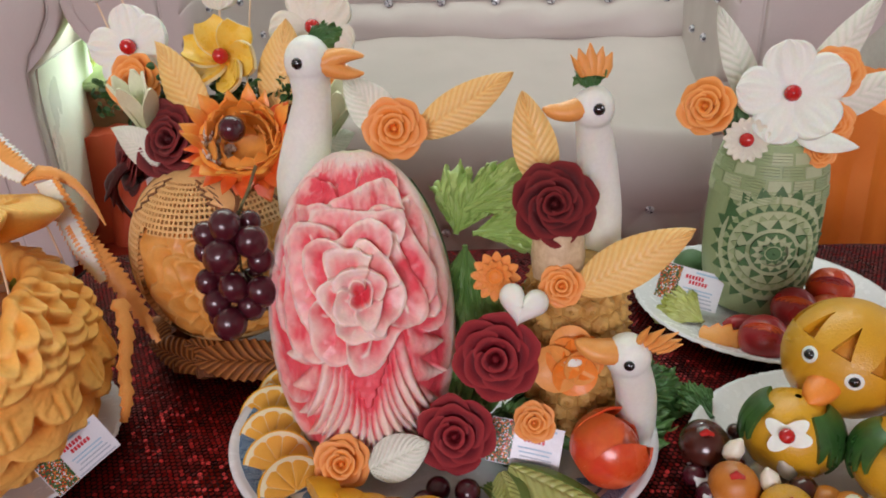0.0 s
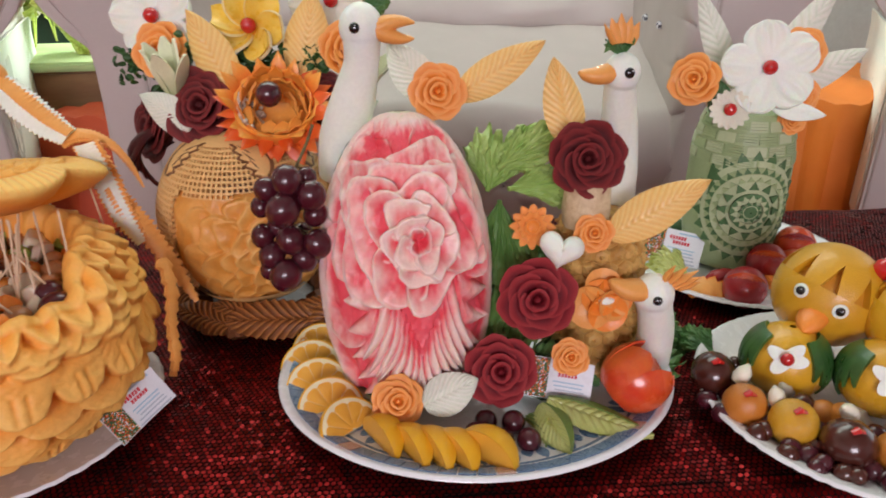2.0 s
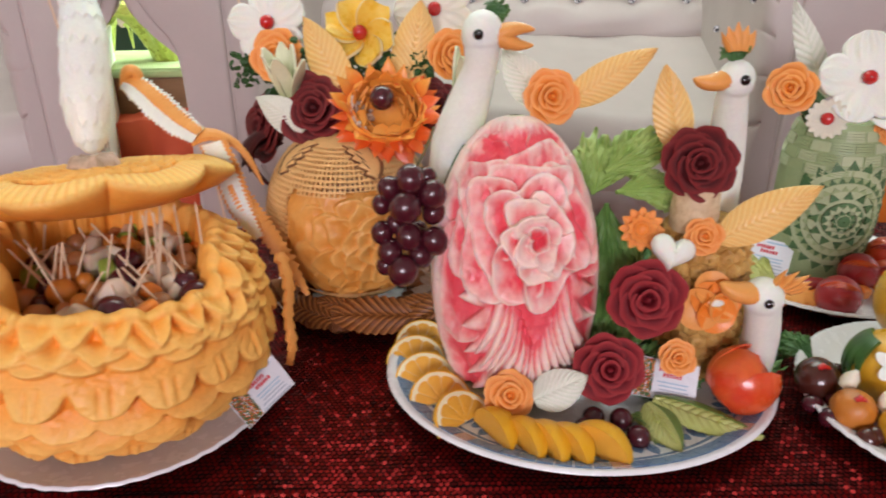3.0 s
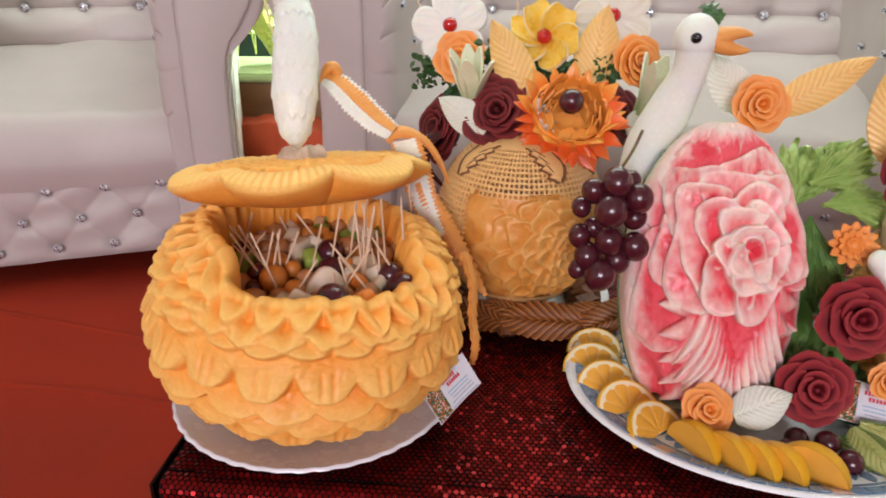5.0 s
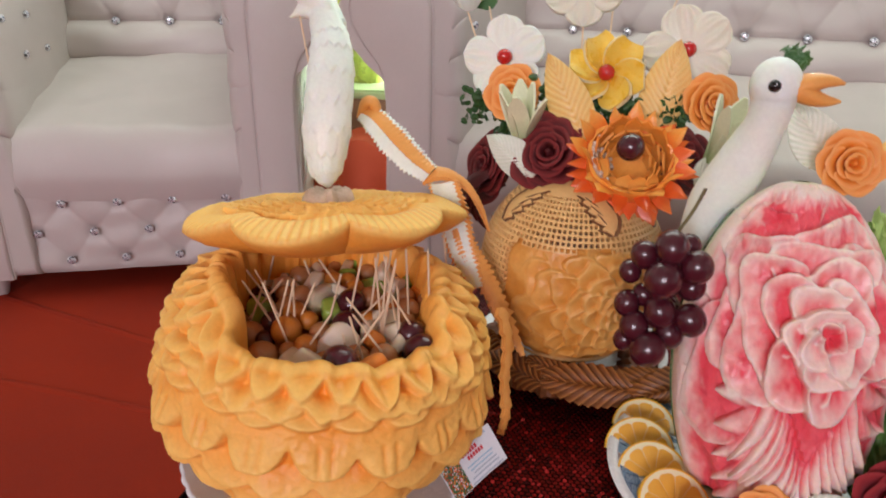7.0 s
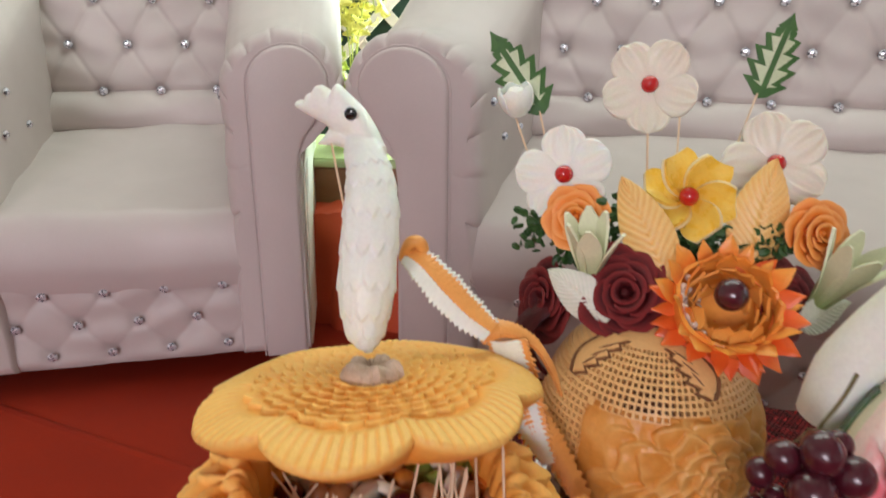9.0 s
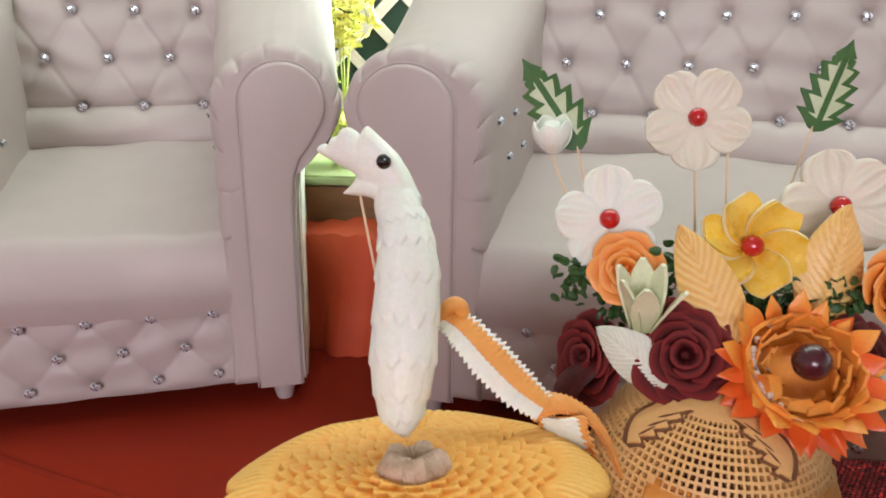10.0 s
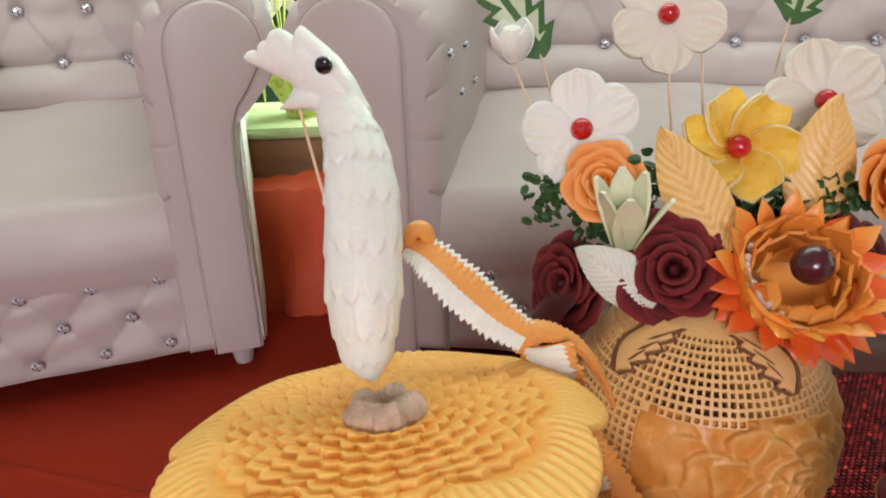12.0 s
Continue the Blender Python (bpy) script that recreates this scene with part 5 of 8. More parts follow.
    x, y = ((-0.172, 0.735), (-0.178, 0.694), (-0.166, 0.655), (-0.149, 0.616), (-0.124, 0.580))[i]
    yaw = (-6, 2, 12, 24, 42)[i]
    orange_slice(pose(x, y - 0.012, TABLE + 0.014, -52, 0, yaw) @ Matrix.Translation((0, 0, 0.001)), 0.036 if i else 0.034)
for i in range(5):
    x, y = ((-0.098, 0.547), (-0.070, 0.531), (-0.048, 0.525), (-0.026, 0.520), (0.004, 0.516))[i]
    orange_wedge(pose(x, y, TABLE + 0.012, -20, 0, (-58, -60, -62, -58, -42)[i]), 0.032 if i < 4 else 0.036)

# ---- fruit round the watermelon ----
rose("carrot_rose", "orange carrot rose lying on orange slices", "carrot", 0.026, facing((-0.078, 0.572, 0.336), (0.05, -0.8, 0.55), 20), "carrot roses", 4)
rose("carrot_rose", "orange carrot rose pinned on top of the watermelon", "carrot", 0.0295, facing((-0.026, 0.722, 0.617), (0.1, -0.95, 0.2), 50), "carrot roses", 4)
rose("beet_rose", "dark red beetroot rose on a pale cut stump", "beet", 0.0375, facing((0.124, 0.668, 0.557), (-0.12, -0.93, 0.30), 10), "beetroot roses", 5)
rose("beet_rose", "crimson beetroot rose pinned to the pineapple", "beet_red", 0.0395, facing((0.068, 0.612, 0.426), (-0.1, -0.93, 0.33), 80), "beetroot roses", 4)
rose("beet_rose", "crimson beetroot rose lying above the grapes", "beet_red", 0.036, facing((0.029, 0.588, 0.356), (-0.12, -0.9, 0.4), 40), "beetroot roses", 4)
rose("carrot_rose", "small orange carrot rose under the yellow leaf", "carrot", 0.020, facing((0.130, 0.642, 0.485), (-0.1, -0.9, 0.4), 70), "carrot roses", 4)
rose("carrot_rose", "small orange carrot rose in front of a visiting card", "carrot", 0.0195, facing((0.104, 0.598, 0.363), (-0.1, -0.9, 0.4), 30), "carrot roses", 4)


def daisy(name, label, mat, radius, m, count=14, layers=2, centre=None, group=""):
    """A flower of pointed tongues round a button."""
    ob = thing(name, label, "carved flower", m, group)
    key = ("daisy", mat)
    if key not in ROSES:
        s, w = np.meshgrid(np.linspace(0, 1, 8), np.linspace(-1, 1, 5), indexing="ij")
        prof = np.sin(np.pi * (0.22 + 0.76 * s)) ** 0.6
        top = np.stack([0.235 * prof * w, 0.15 + 0.78 * s, 0.10 * s**2 + 0.05 * (w**2) + 0.03 * s], -1)
        ROSES[key] = Build().sheet(top, top - np.array([0, 0, 0.07]), 0, s).mesh("tongue", mat)
    for k in range(layers):
        for i in range(count):
            part("tongue", ROSES[key], None, ob, m=Matrix.Scale(radius * (1 - 0.28 * k), 4) @ Matrix.Translation((0, 0, 0.14 * k)) @ Matrix.Rotation(2 * math.pi * (i + 0.5 * k) / count, 4, "Z") @ Matrix.Rotation(0.22 * k, 4, "X"))
    part("button", Build().ball((0, 0, 0.16), 0.30, 14, 8, 0, (1, 1, 0.6)), centre or mat, ob, m=Matrix.Scale(radius, 4))
    return ob


daisy("carrot_flower", "orange carrot flower with pointed tongues beside lettuce", "carrot", 0.026, facing((0.070, 0.666, 0.484), (-0.15, -0.9, 0.35)), 12, 3)
hs = Build()
t = np.linspace(0, 2 * np.pi, 40, endpoint=False)
hx, hz = 16 * np.sin(t) ** 3 / 17, (13 * np.cos(t) - 5 * np.cos(2 * t) - 2 * np.cos(3 * t) - np.cos(4 * t)) / 17
hx, hz = 1.06 * hx, np.where(hz < 0, 0.86 * hz, 1.12 * hz)
gr = []
for f, yy in ((0.05, -0.52), (0.5, -0.46), (0.8, -0.32), (0.95, -0.12), (1.0, 0.1), (0.9, 0.35), (0.05, 0.4)):
    gr.append(np.stack([hx * f, np.full_like(t, yy), hz * f], -1))
hs.grid(np.array(gr), wrap_v=True)
tagged(part("radish_heart", hs, "radish", m=pose(0.093, 0.628, 0.472, -24, 12, -10) @ Matrix.Scale(0.0235, 4)), "white radish cut into a rounded heart", "carved heart")

# big carrot blossom with overlapping round petals
blossom = thing("carrot_blossom", "peach orange carrot blossom with broad round petals and a white middle", "carved flower", facing((0.139, 0.617, 0.420), (-0.05, -0.92, 0.36)))
for i, (an, dx, r, h) in enumerate(((20, 0.010, 0.021, 0.0), (95, 0.012, 0.020, 0.002), (150, 0.004, 0.019, 0.004), (205, 0.016, 0.023, 0.001), (280, 0.011, 0.021, 0.003), (330, 0.006, 0.017, 0.006))):
    s, w = np.meshgrid(np.linspace(0.02, 1, 7), np.linspace(0, 2 * np.pi, 23), indexing="ij")
    tp = np.stack([r * s * np.cos(w), r * s * np.sin(w), 0.006 * s**2 + h], -1)
    part("petal", Build().sheet(tp, tp - np.array([0, 0, 0.002])), "carrot_pale" if i % 2 else "carrot", blossom, m=Matrix.Rotation(radians(an), 4, "Z") @ Matrix.Translation((dx, 0, 0)) @ Matrix.Rotation(0.3, 4, "Y"))
part("middle", Build().ball((0, 0, 0.010), 0.007, 12, 8, 0, (1.3, 0.7, 0.6)), "radish", blossom)

carved_leaf("melon_leaf", "long golden carved leaf with deep slanting veins", "leaf_yellow", 0.118, 0.046, facing((0.146, 0.640, 0.482), (-0.10, -0.90, 0.42)) @ Matrix.Rotation(radians(-60), 4, "Z"), 12, "golden leaves")
carved_leaf("melon_leaf", "upright golden carved leaf behind a beetroot rose", "leaf_yellow", 0.098, 0.044, facing((0.120, 0.715, 0.555), (-0.05, -0.97, 0.2)) @ Matrix.Rotation(radians(14), 4, "Z"), 10, "golden leaves")
carved_leaf("melon_leaf", "slim golden carved leaf above the watermelon", "leaf_yellow", 0.112, 0.040, facing((-0.006, 0.742, 0.606), (-0.1, -0.96, 0.25)) @ Matrix.Rotation(radians(-58), 4, "Z"), 12, "golden leaves")
carved_leaf("radish_leaf", "pale green-white carved leaf beside the carrot rose", "leaf_white", 0.075, 0.046, facing((-0.030, 0.748, 0.605), (0.1, -0.96, 0.2)) @ Matrix.Rotation(radians(38), 4, "Z"), 9, "pale leaves")
carved_leaf("radish_leaf", "pale green-white carved leaf lying on orange wedges", "leaf_white", 0.062, 0.044, facing((-0.052, 0.572, 0.330), (-0.1, -0.75, 0.65)) @ Matrix.Rotation(radians(-62), 4, "Z"), 8, "pale leaves")

# pineapple with a cut stump that carries the flowers
pine = thing("pineapple", "small pineapple with scaly brown skin standing on the platter", "pineapple", Matrix.Translation((0.150, 0.690, TABLE + 0.006)))
part("core", Build().lathe([(0.001, 0), (0.040, 0.002), (0.050, 0.03), (0.052, 0.09), (0.048, 0.15), (0.036, 0.19), (0.001, 0.195)], 32), "pineapple", pine)
scale_me = Build().lathe([(0.011, -0.002), (0.0105, 0.001), (0.007, 0.0045), (0.003, 0.0055), (0.0012, 0.009), (0.0004, 0.0095)], 6).mesh("scale", "pineapple", False)
for row in range(11):
    z = 0.012 + row * 0.0165
    r = np.interp(z, (0, 0.03, 0.09, 0.15, 0.19), (0.041, 0.050, 0.052, 0.048, 0.037))
    for i in range(16):
        a = 2 * math.pi * (i + 0.5 * (row % 2)) / 16
        part("scale", scale_me, None, pine, m=facing((r * math.cos(a), r * math.sin(a), z), (math.cos(a), math.sin(a), 0.05), 90))
part("cut_stump", Build().lathe([(0.001, 0.19), (0.024, 0.192), (0.026, 0.21), (0.024, 0.238), (0.018, 0.245), (0.001, 0.246)], 24, 0, lambda a, s: 1 + 0.03 * np.cos(a * 9)), "pineapple_cut", pine, "pale cut stump", m=Matrix.Translation((-0.020, -0.012, -0.008)))

# radish birds
radish_bird("white radish bird with an orange open beak and green tuft", [(-0.136, 0.762, 0.515), (-0.130, 0.755, 0.56), (-0.116, 0.742, 0.605), (-0.105, 0.728, 0.645), (-0.103, 0.722, 0.668)], [0.025, 0.027, 0.0240, 0.0178, 0.0190], (-0.103, 0.722, 0.682), 0.0222, (-0.30, -0.93, 0.1), (1, -0.12, -0.05), 0.038, (0.1, 0.1, 1), "", 0.0055, stretch=1.12)
radish_bird("tall white radish bird with carrot beak and carrot comb", [(0.186, 0.742, 0.40), (0.183, 0.738, 0.47), (0.178, 0.731, 0.53), (0.169, 0.717, 0.585), (0.161, 0.702, 0.622)], [0.0190, 0.0200, 0.0212, 0.0192, 0.0160], (0.160, 0.697, 0.638), 0.0190, (0.14, -0.97, 0.15), (-1, -0.15, 0.05), 0.034, (-0.1, 0.05, 1), "comb", 0.0055, False, 1.1, 1.55)
radish_bird("small white radish bird with a long carrot beak", [(0.206, 0.640, 0.302), (0.208, 0.638, 0.335), (0.204, 0.628, 0.375), (0.194, 0.616, 0.41)], [0.019, 0.0205, 0.0195, 0.0185], (0.189, 0.612, 0.428), 0.0215, (-0.1, -0.98, 0.1), (-0.92, -0.1, 0.36), 0.038, (0.85, -0.1, 0.55), "comb", 0.0050, False)

frilly_leaf("kale_leaf", "small dark green leaf tuft on a radish bird", facing((-0.104, 0.718, 0.699), (0.3, -0.7, 0.6)) @ Matrix.Rotation(radians(-65), 4, "Z"), 0.040, 0.022, "lettuce_dark", 41, 0.2)
frilly_leaf("kale_leaf", "dark leaf tuft under the comb of a radish bird", facing((0.158, 0.694, 0.654), (0.0, -0.9, 0.4)) @ Matrix.Rotation(radians(10), 4, "Z"), 0.024, 0.026, "lettuce_dark", 42, 0.2)
frilly_leaf("lettuce_leaf", "frilly light green lettuce leaf standing behind the watermelon", facing((0.030, 0.735, 0.500), (-0.15, -0.95, 0.25)) @ Matrix.Rotation(radians(-12), 4, "Z"), 0.068, 0.062, "lettuce", 1, 0.32, 0.12)
frilly_leaf("lettuce_leaf", "ruffled light green lettuce leaf curling to one side", facing((0.040, 0.725, 0.530), (-0.1, -0.9, 0.4)) @ Matrix.Rotation(radians(-58), 4, "Z"), 0.078, 0.050, "lettuce", 5, 0.32, 0.1)
frilly_leaf("lettuce_leaf", "light green lettuce leaf drooping beside a beetroot rose", facing((0.048, 0.700, 0.515), (0.1, -0.65, 0.75)) @ Matrix.Rotation(radians(-86), 4, "Z"), 0.085, 0.045, "lettuce", 2, 0.14)
frilly_leaf("lettuce_leaf", "mid-green lettuce leaf hanging under the carrot flower", facing((0.040, 0.705, 0.50), (-0.25, -0.95, 0.1)) @ Matrix.Rotation(radians(182), 4, "Z"), 0.12, 0.075, "lettuce_mid", 3, 0.24)
frilly_leaf("lettuce_leaf", "mid-green lettuce leaf standing between watermelon and roses", facing((0.026, 0.640, TABLE + 0.012), (-0.1, -0.93, 0.25)), 0.105, 0.085, "lettuce_mid", 31, 0.26)
frilly_leaf("lettuce_leaf", "dark green leaf lying at the foot of the pineapple", facing((0.06, 0.66, TABLE + 0.03), (-0.2, -0.7, 0.6)) @ Matrix.Rotation(radians(-80), 4, "Z"), 0.10, 0.06, "lettuce_dark", 4, 0.12)


for i, (x, y, z, wx, wz, an) in enumerate(((0.09, 0.64, 0.02, -0.1, 0.7, -30), (0.17, 0.63, 0.02, 0.1, 0.8, -70), (0.21, 0.70, 0.03, 0.3, 0.7, -100), (0.04, 0.62, 0.02, -0.2, 0.7, -60), (0.12, 0.75, 0.05, -0.1, 0.5, 20))):
    frilly_leaf("lettuce_leaf", "dark green lettuce leaf spread under the carved flowers", facing((x, y, TABLE + z), (wx, -0.6, wz)) @ Matrix.Rotation(radians(an), 4, "Z"), 0.085, 0.06, "lettuce_dark", 20 + i, 0.13)


def grape(at, r, parent=None, group="loose grapes"):
    if parent is None:
        return ball_fruit("grape", "dark red grape with a glossy skin on the platter", "grape", at, r, group, category="grape")
    key = ("grape",)
    if key not in ROSES:
        ROSES[key] = Build().ball((0, 0, 0), 1.0, 20, 14, 0, (1, 1, 1.1)).mesh("grape", "grape")
    return part("grape", ROSES[key], None, parent, m=Matrix.Translation(at) @ Euler((random.uniform(-0.5, 0.5), random.uniform(-0.5, 0.5), 0)).to_matrix().to_4x4() @ Matrix.Scale(r, 4))


for x, y, z, r in ((0.000, 0.553, 0.013, 0.0125), (0.024, 0.540, 0.013, 0.0135), (0.052, 0.540, 0.013, 0.0125), (0.012, 0.570, 0.015, 0.012), (0.040, 0.565, 0.016, 0.0125)):
    grape((x, y, TABLE + z + 0.003), r)
for i, (x, y, ln, yaw) in enumerate(((0.066, 0.572, 0.042, 100), (0.058, 0.580, 0.050, 120))):
    ob = thing("cucumber_fan", "strip of pale green cucumber with dark peel lying on the platter", "cucumber", pose(x, y, TABLE + 0.012, 0, 14, yaw - 180), "cucumber strips")
    s = np.linspace(0, 1, 16)
    line = np.stack([s * ln, 0.006 * np.sin(s * 3), 0.006 * np.sin(s * 3.1)], -1)
    part("flesh", Build().tube(line, 0.011 * np.sin(np.pi * (0.1 + 0.86 * s)) ** 0.6, 12, flat=0.55), "cucumber", ob)
    for k in range(5):
        part("peel_stripe", Build().tube(line + np.array([0, 0.004 * (k - 2) * 0.9, 0.0055 - 0.0012 * abs(k - 2)]), 0.0012, 5), "cucumber_skin", ob)

for x, y, z, rz, ln in ((0.080, 0.588, 0.030, -121, 0.112), (0.072, 0.585, 0.026, -168, 0.070)):
    leaf = carved_leaf("cucumber_leaf", "long pointed cucumber leaf with dark green peel on the platter", "cucumber", ln, 0.036, pose(x, y, TABLE + z, -6, 14, rz), 9, "cucumber leaves", bend=0.06, thick=0.006, category="cucumber")
    s, w = np.meshgrid(np.linspace(0, 1, 40), np.linspace(0.52, 1.02, 5), indexing="ij")
    prof = np.sin(np.pi * np.clip(0.04 + 0.96 * s, 0, 1) ** 0.82) ** 0.75
    g = np.stack([-0.018 * prof * w, ln * s, 0.06 * ln * (s - 0.3) ** 2 - 0.0043 * w**2 + 0.0012 + 0 * s], -1)
    part("peel", Build().sheet(g, g - np.array([0, 0, 0.004])), "cucumber_skin", leaf, "dark green peel edge")

tom = thing("tomato_tulip", "ripe orange-red tomato cut into a tulip at the platter's rim", "carved tomato", pose(0.172, 0.592, TABLE + 0.046, -20, 48, -20))
part("body", Build().ball((0, 0, 0), 0.0335, 28, 18, 0, (1, 1, 0.92)), "tomato", tom)
for i in range(5):
    s, w = np.meshgrid(np.linspace(0, 1, 13), np.linspace(-1, 1, 11), indexing="ij")
    lat = -0.95 + 1.95 * s
    an = w * 0.72 * np.minimum(1, 1.25 * np.sqrt(np.maximum(1 - s**3, 0.0005)))
    rad = 0.0362 + 0.004 * s**3 * (1 if i % 2 else 2.2)
    g = np.stack([rad * np.cos(lat) * np.cos(an), rad * np.cos(lat) * np.sin(an), 0.94 * rad * np.sin(lat)], -1)
    part("petal", Build().sheet(g, g * 0.94), "tomato", tom, m=Matrix.Rotation(i * 2 * math.pi / 5, 4, "Z"))

card(facing((0.096, 0.608, 0.328), (-0.05, -0.86, 0.5)) @ Matrix.Rotation(radians(-10), 4, "Z") @ Matrix.Scale(0.84, 4), "glossy white visiting card with red bars leaning on the pineapple")

# ---- grape bunch ----
bunch = thing("grape_bunch", "bunch of dark red grapes hanging between the melon and the watermelon", "grapes", Matrix.Translation((-0.182, 0.672, 0.49)))
made = [
    (0.0027, -0.0248, 0.0589, 0.0150), (-0.0189, -0.016, 0.0463, 0.0130), (-0.029, -0.005, 0.0249, 0.0106), (-0.0024, -0.0336, 0.0311, 0.0168), (0.025, -0.0248, 0.0422, 0.0150),
    (0.0261, -0.0116, 0.0177, 0.0124), (-0.029, -0.0116, -0.0048, 0.0122), (-0.0145, -0.005, 0.0024, 0.0108), (0.0003, -0.0226, -0.0054, 0.0148), (-0.0207, -0.0182, -0.024, 0.0138),
    (0.0274, -0.0226, -0.0107, 0.0148), (0.0115, -0.0152, -0.0303, 0.0138), (-0.0268, -0.005, -0.0464, 0.0108), (-0.0068, -0.0292, -0.0417, 0.0165), (0.0195, -0.005, 0.0547, 0.0106),
    (0.006, 0.004, 0.030, 0.0130), (0.008, 0.004, -0.012, 0.0130), (0.022, 0.0, -0.030, 0.0120),
]
for x, y, z, r in made:
    grape((x, y, z), r, bunch)
st = Build().tube(smooth_path([(0.002, 0.006, -0.05), (0.0, 0.004, 0.0), (0.004, 0.003, 0.05), (0.02, 0.006, 0.085), (0.028, 0.01, 0.105)], 14), 0.0016, 7)
for x, y, z, r in made:
    st.tube([(0.001, 0.004, min(0.06, z + 0.012)), (x * 0.5, y * 0.5, z + 0.010), (x, y, z + r * 0.9)], 0.0007, 5)
part("stalk", st, "grape_stalk", bunch, "thin brown stalk")

# ---- pumpkin basket ----
plate("white plate with a wavy rim under the pumpkin", (-0.497, 0.632, TABLE), 0.157, 0.157, scallops=44, rim=0.016)
PK = (-0.504, 0.624, 0.0)


class Gourd(Spheroid):
    """A squat pumpkin body about the origin; heights above the floor."""

    def at(self, a, l, out=0.0):
        a, l, out = np.broadcast_arrays(np.asarray(a, float), np.asarray(l, float), np.asarray(out, float))
        sl = np.sin(l)
        hh = np.where(sl > 0, 0.140, 0.100)
        r = 0.158 * np.sqrt(np.maximum(1 - np.abs(sl) ** np.where(sl > 0, 2.8, 2.0), 0.0004)) * (1 + 0.012 * np.cos(9 * a))
        nr, nz = np.cos(l), 1.25 * sl
        k = np.sqrt(nr**2 + nz**2)
        r, z = r + out * nr / k, 0.385 + hh * sl + out * nz / k
        return np.stack([r * np.sin(a), -r * np.cos(a), z], -1)


G = Gourd((0, 0, 0), 0.166, 0.13)


def rim_lat(a):
    """The cut edge, as a latitude: low in front of the fruit, higher round the sides and the back."""
    off = np.abs((a - 0.45 + np.pi) % (2 * np.pi) - np.pi)
    d = np.clip((off - 0.72) / 0.34, 0, 1)
    return 0.620 + 0.230 * d * d * (3 - 2 * d) + 0.030 * np.abs(np.cos(a * 12)) + 0.008 * np.sin(a * 5)


PK_TILT = Matrix.Translation(PK) @ Matrix.Translation((0.004, 0, 0.390)) @ Matrix.Rotation(radians(6), 4, "Y") @ Matrix.Translation((0, 0, -0.385))
pk = thing("pumpkin_basket", "orange pumpkin carved with rows of leafy scales and filled with fruit", "carved pumpkin", PK_TILT)
PR = random.Random(3)
COLS = 760
A = np.linspace(-np.pi, np.pi, COLS, endpoint=False)
share = np.linspace(0, 1, 200)
AA = np.repeat(A[:, None], len(share), 1)
LR = rim_lat(A)[:, None]
LL = -0.98 + (LR + 0.98) * share
pr = Relief(AA.shape, -0.004, 0.2)


def scale_row(tip, count, depth, length, rise, power, turn=0.0, cuts=0, dome=0.45):
    """A ring of scales that point down; tip: the latitude of their points, the same all round or following the rim."""
    half = math.pi / count
    for i in range(count):
        mid = 2 * half * (i + turn + PR.uniform(-0.10, 0.10)) - math.pi
        d = (AA - mid + math.pi) % (2 * math.pi) - math.pi
        hw = half * PR.uniform(1.02, 1.12)
        near = np.abs(d) < hw
        x = np.clip(d / hw, -1, 1)
        bend = 1 - np.sqrt(1 - np.minimum(0.995, np.abs(x)) ** 2) if power == 0 else np.abs(x) ** power
        edge = tip + depth * bend + PR.uniform(-0.010, 0.010) + 0.012 * x * PR.uniform(-1, 1)
        s = np.clip((LL - edge) / length, 0, 1)
        h = rise * PR.uniform(0.88, 1.12) * ((1 - s) ** 0.8 * (1 - dome * x**2) - 0.16 * np.exp(-(s / 0.05) ** 2)) - 0.004 * s - 0.002 * np.abs(x) ** 6
        t = 0.15 + 0.75 * (1 - s) ** 1.2 * (1 - 0.5 * x**4)
        for c in range(cuts):
            cx = (c - (cuts - 1) / 2) * 0.42
            cut = np.exp(-(((x - cx * (0.75 + 0.25 * s)) / 0.045) ** 2)) * np.clip((s - 0.06) / 0.06, 0, 1) * np.clip((0.62 - s) / 0.1, 0, 1)
            h, t = h - 0.0030 * cut, t - 0.5 * cut
        pr.petal(near & (LL > edge), h, t)
    pr.row()


scale_row(-0.80, 20, 0.10, 0.16, 0.0060, 1.8, 0.5, 1)
scale_row(-0.56, 19, 0.11, 0.22, 0.0105, 0, 0.0, 2)
scale_row(-0.34, 19, 0.12, 0.22, 0.0120, 0, 0.5)
scale_row(-0.15, 19, 0.12, 0.22, 0.0130, 0, 0.0)
scale_row(0.045, 19, 0.17, 0.34, 0.0150, 3.4, 0.5, 2, 0.60)
scale_row(0.325, 24, 0.08, 0.15, 0.0120, 0, 0.0, 0, 0.55)
scale_row(0.395, 24, 0.08, 0.14, 0.0120, 0, 0.5, 0, 0.55)
scale_row(0.475, 26, 0.08, 0.14, 0.0120, 0, 0.0, 0, 0.55)
scale_row(LR - 0.265, 28, 0.15, 0.17, 0.0135, 1.7, 0.5, 0, 0.75)
scale_row(LR - 0.165, 28, 0.16, 0.15, 0.0135, 1.7, 0.0, 0, 0.80)
PH = soften(pr.h, 2, True) + 0.0012 * uneven(AA.shape, (70, 22), 5) + 0.0006 * uneven(AA.shape, (190, 60), 6)
carve = G.at(AA, LL, PH)
edge = carve[:, -1]
rad = np.linalg.norm(edge[:, :2], axis=1)[:, None]
lip = []
for d, dz in ((0.002, 0.0035), (0.006, 0.0060), (0.012, 0.0062), (0.017, 0.0030), (0.020, -0.005), (0.022, -0.018), (0.025, -0.045), (0.031, -0.080)):
    q = edge.copy()
    q[:, :2] *= (rad - d * (1 + 0.12 * np.sin(A * 7)[:, None])) / rad
    q[:, 2] += dz
    if dz < -0.03:
        q[:, 2] = np.minimum(q[:, 2], 0.455 + dz)
    lip.append(q)
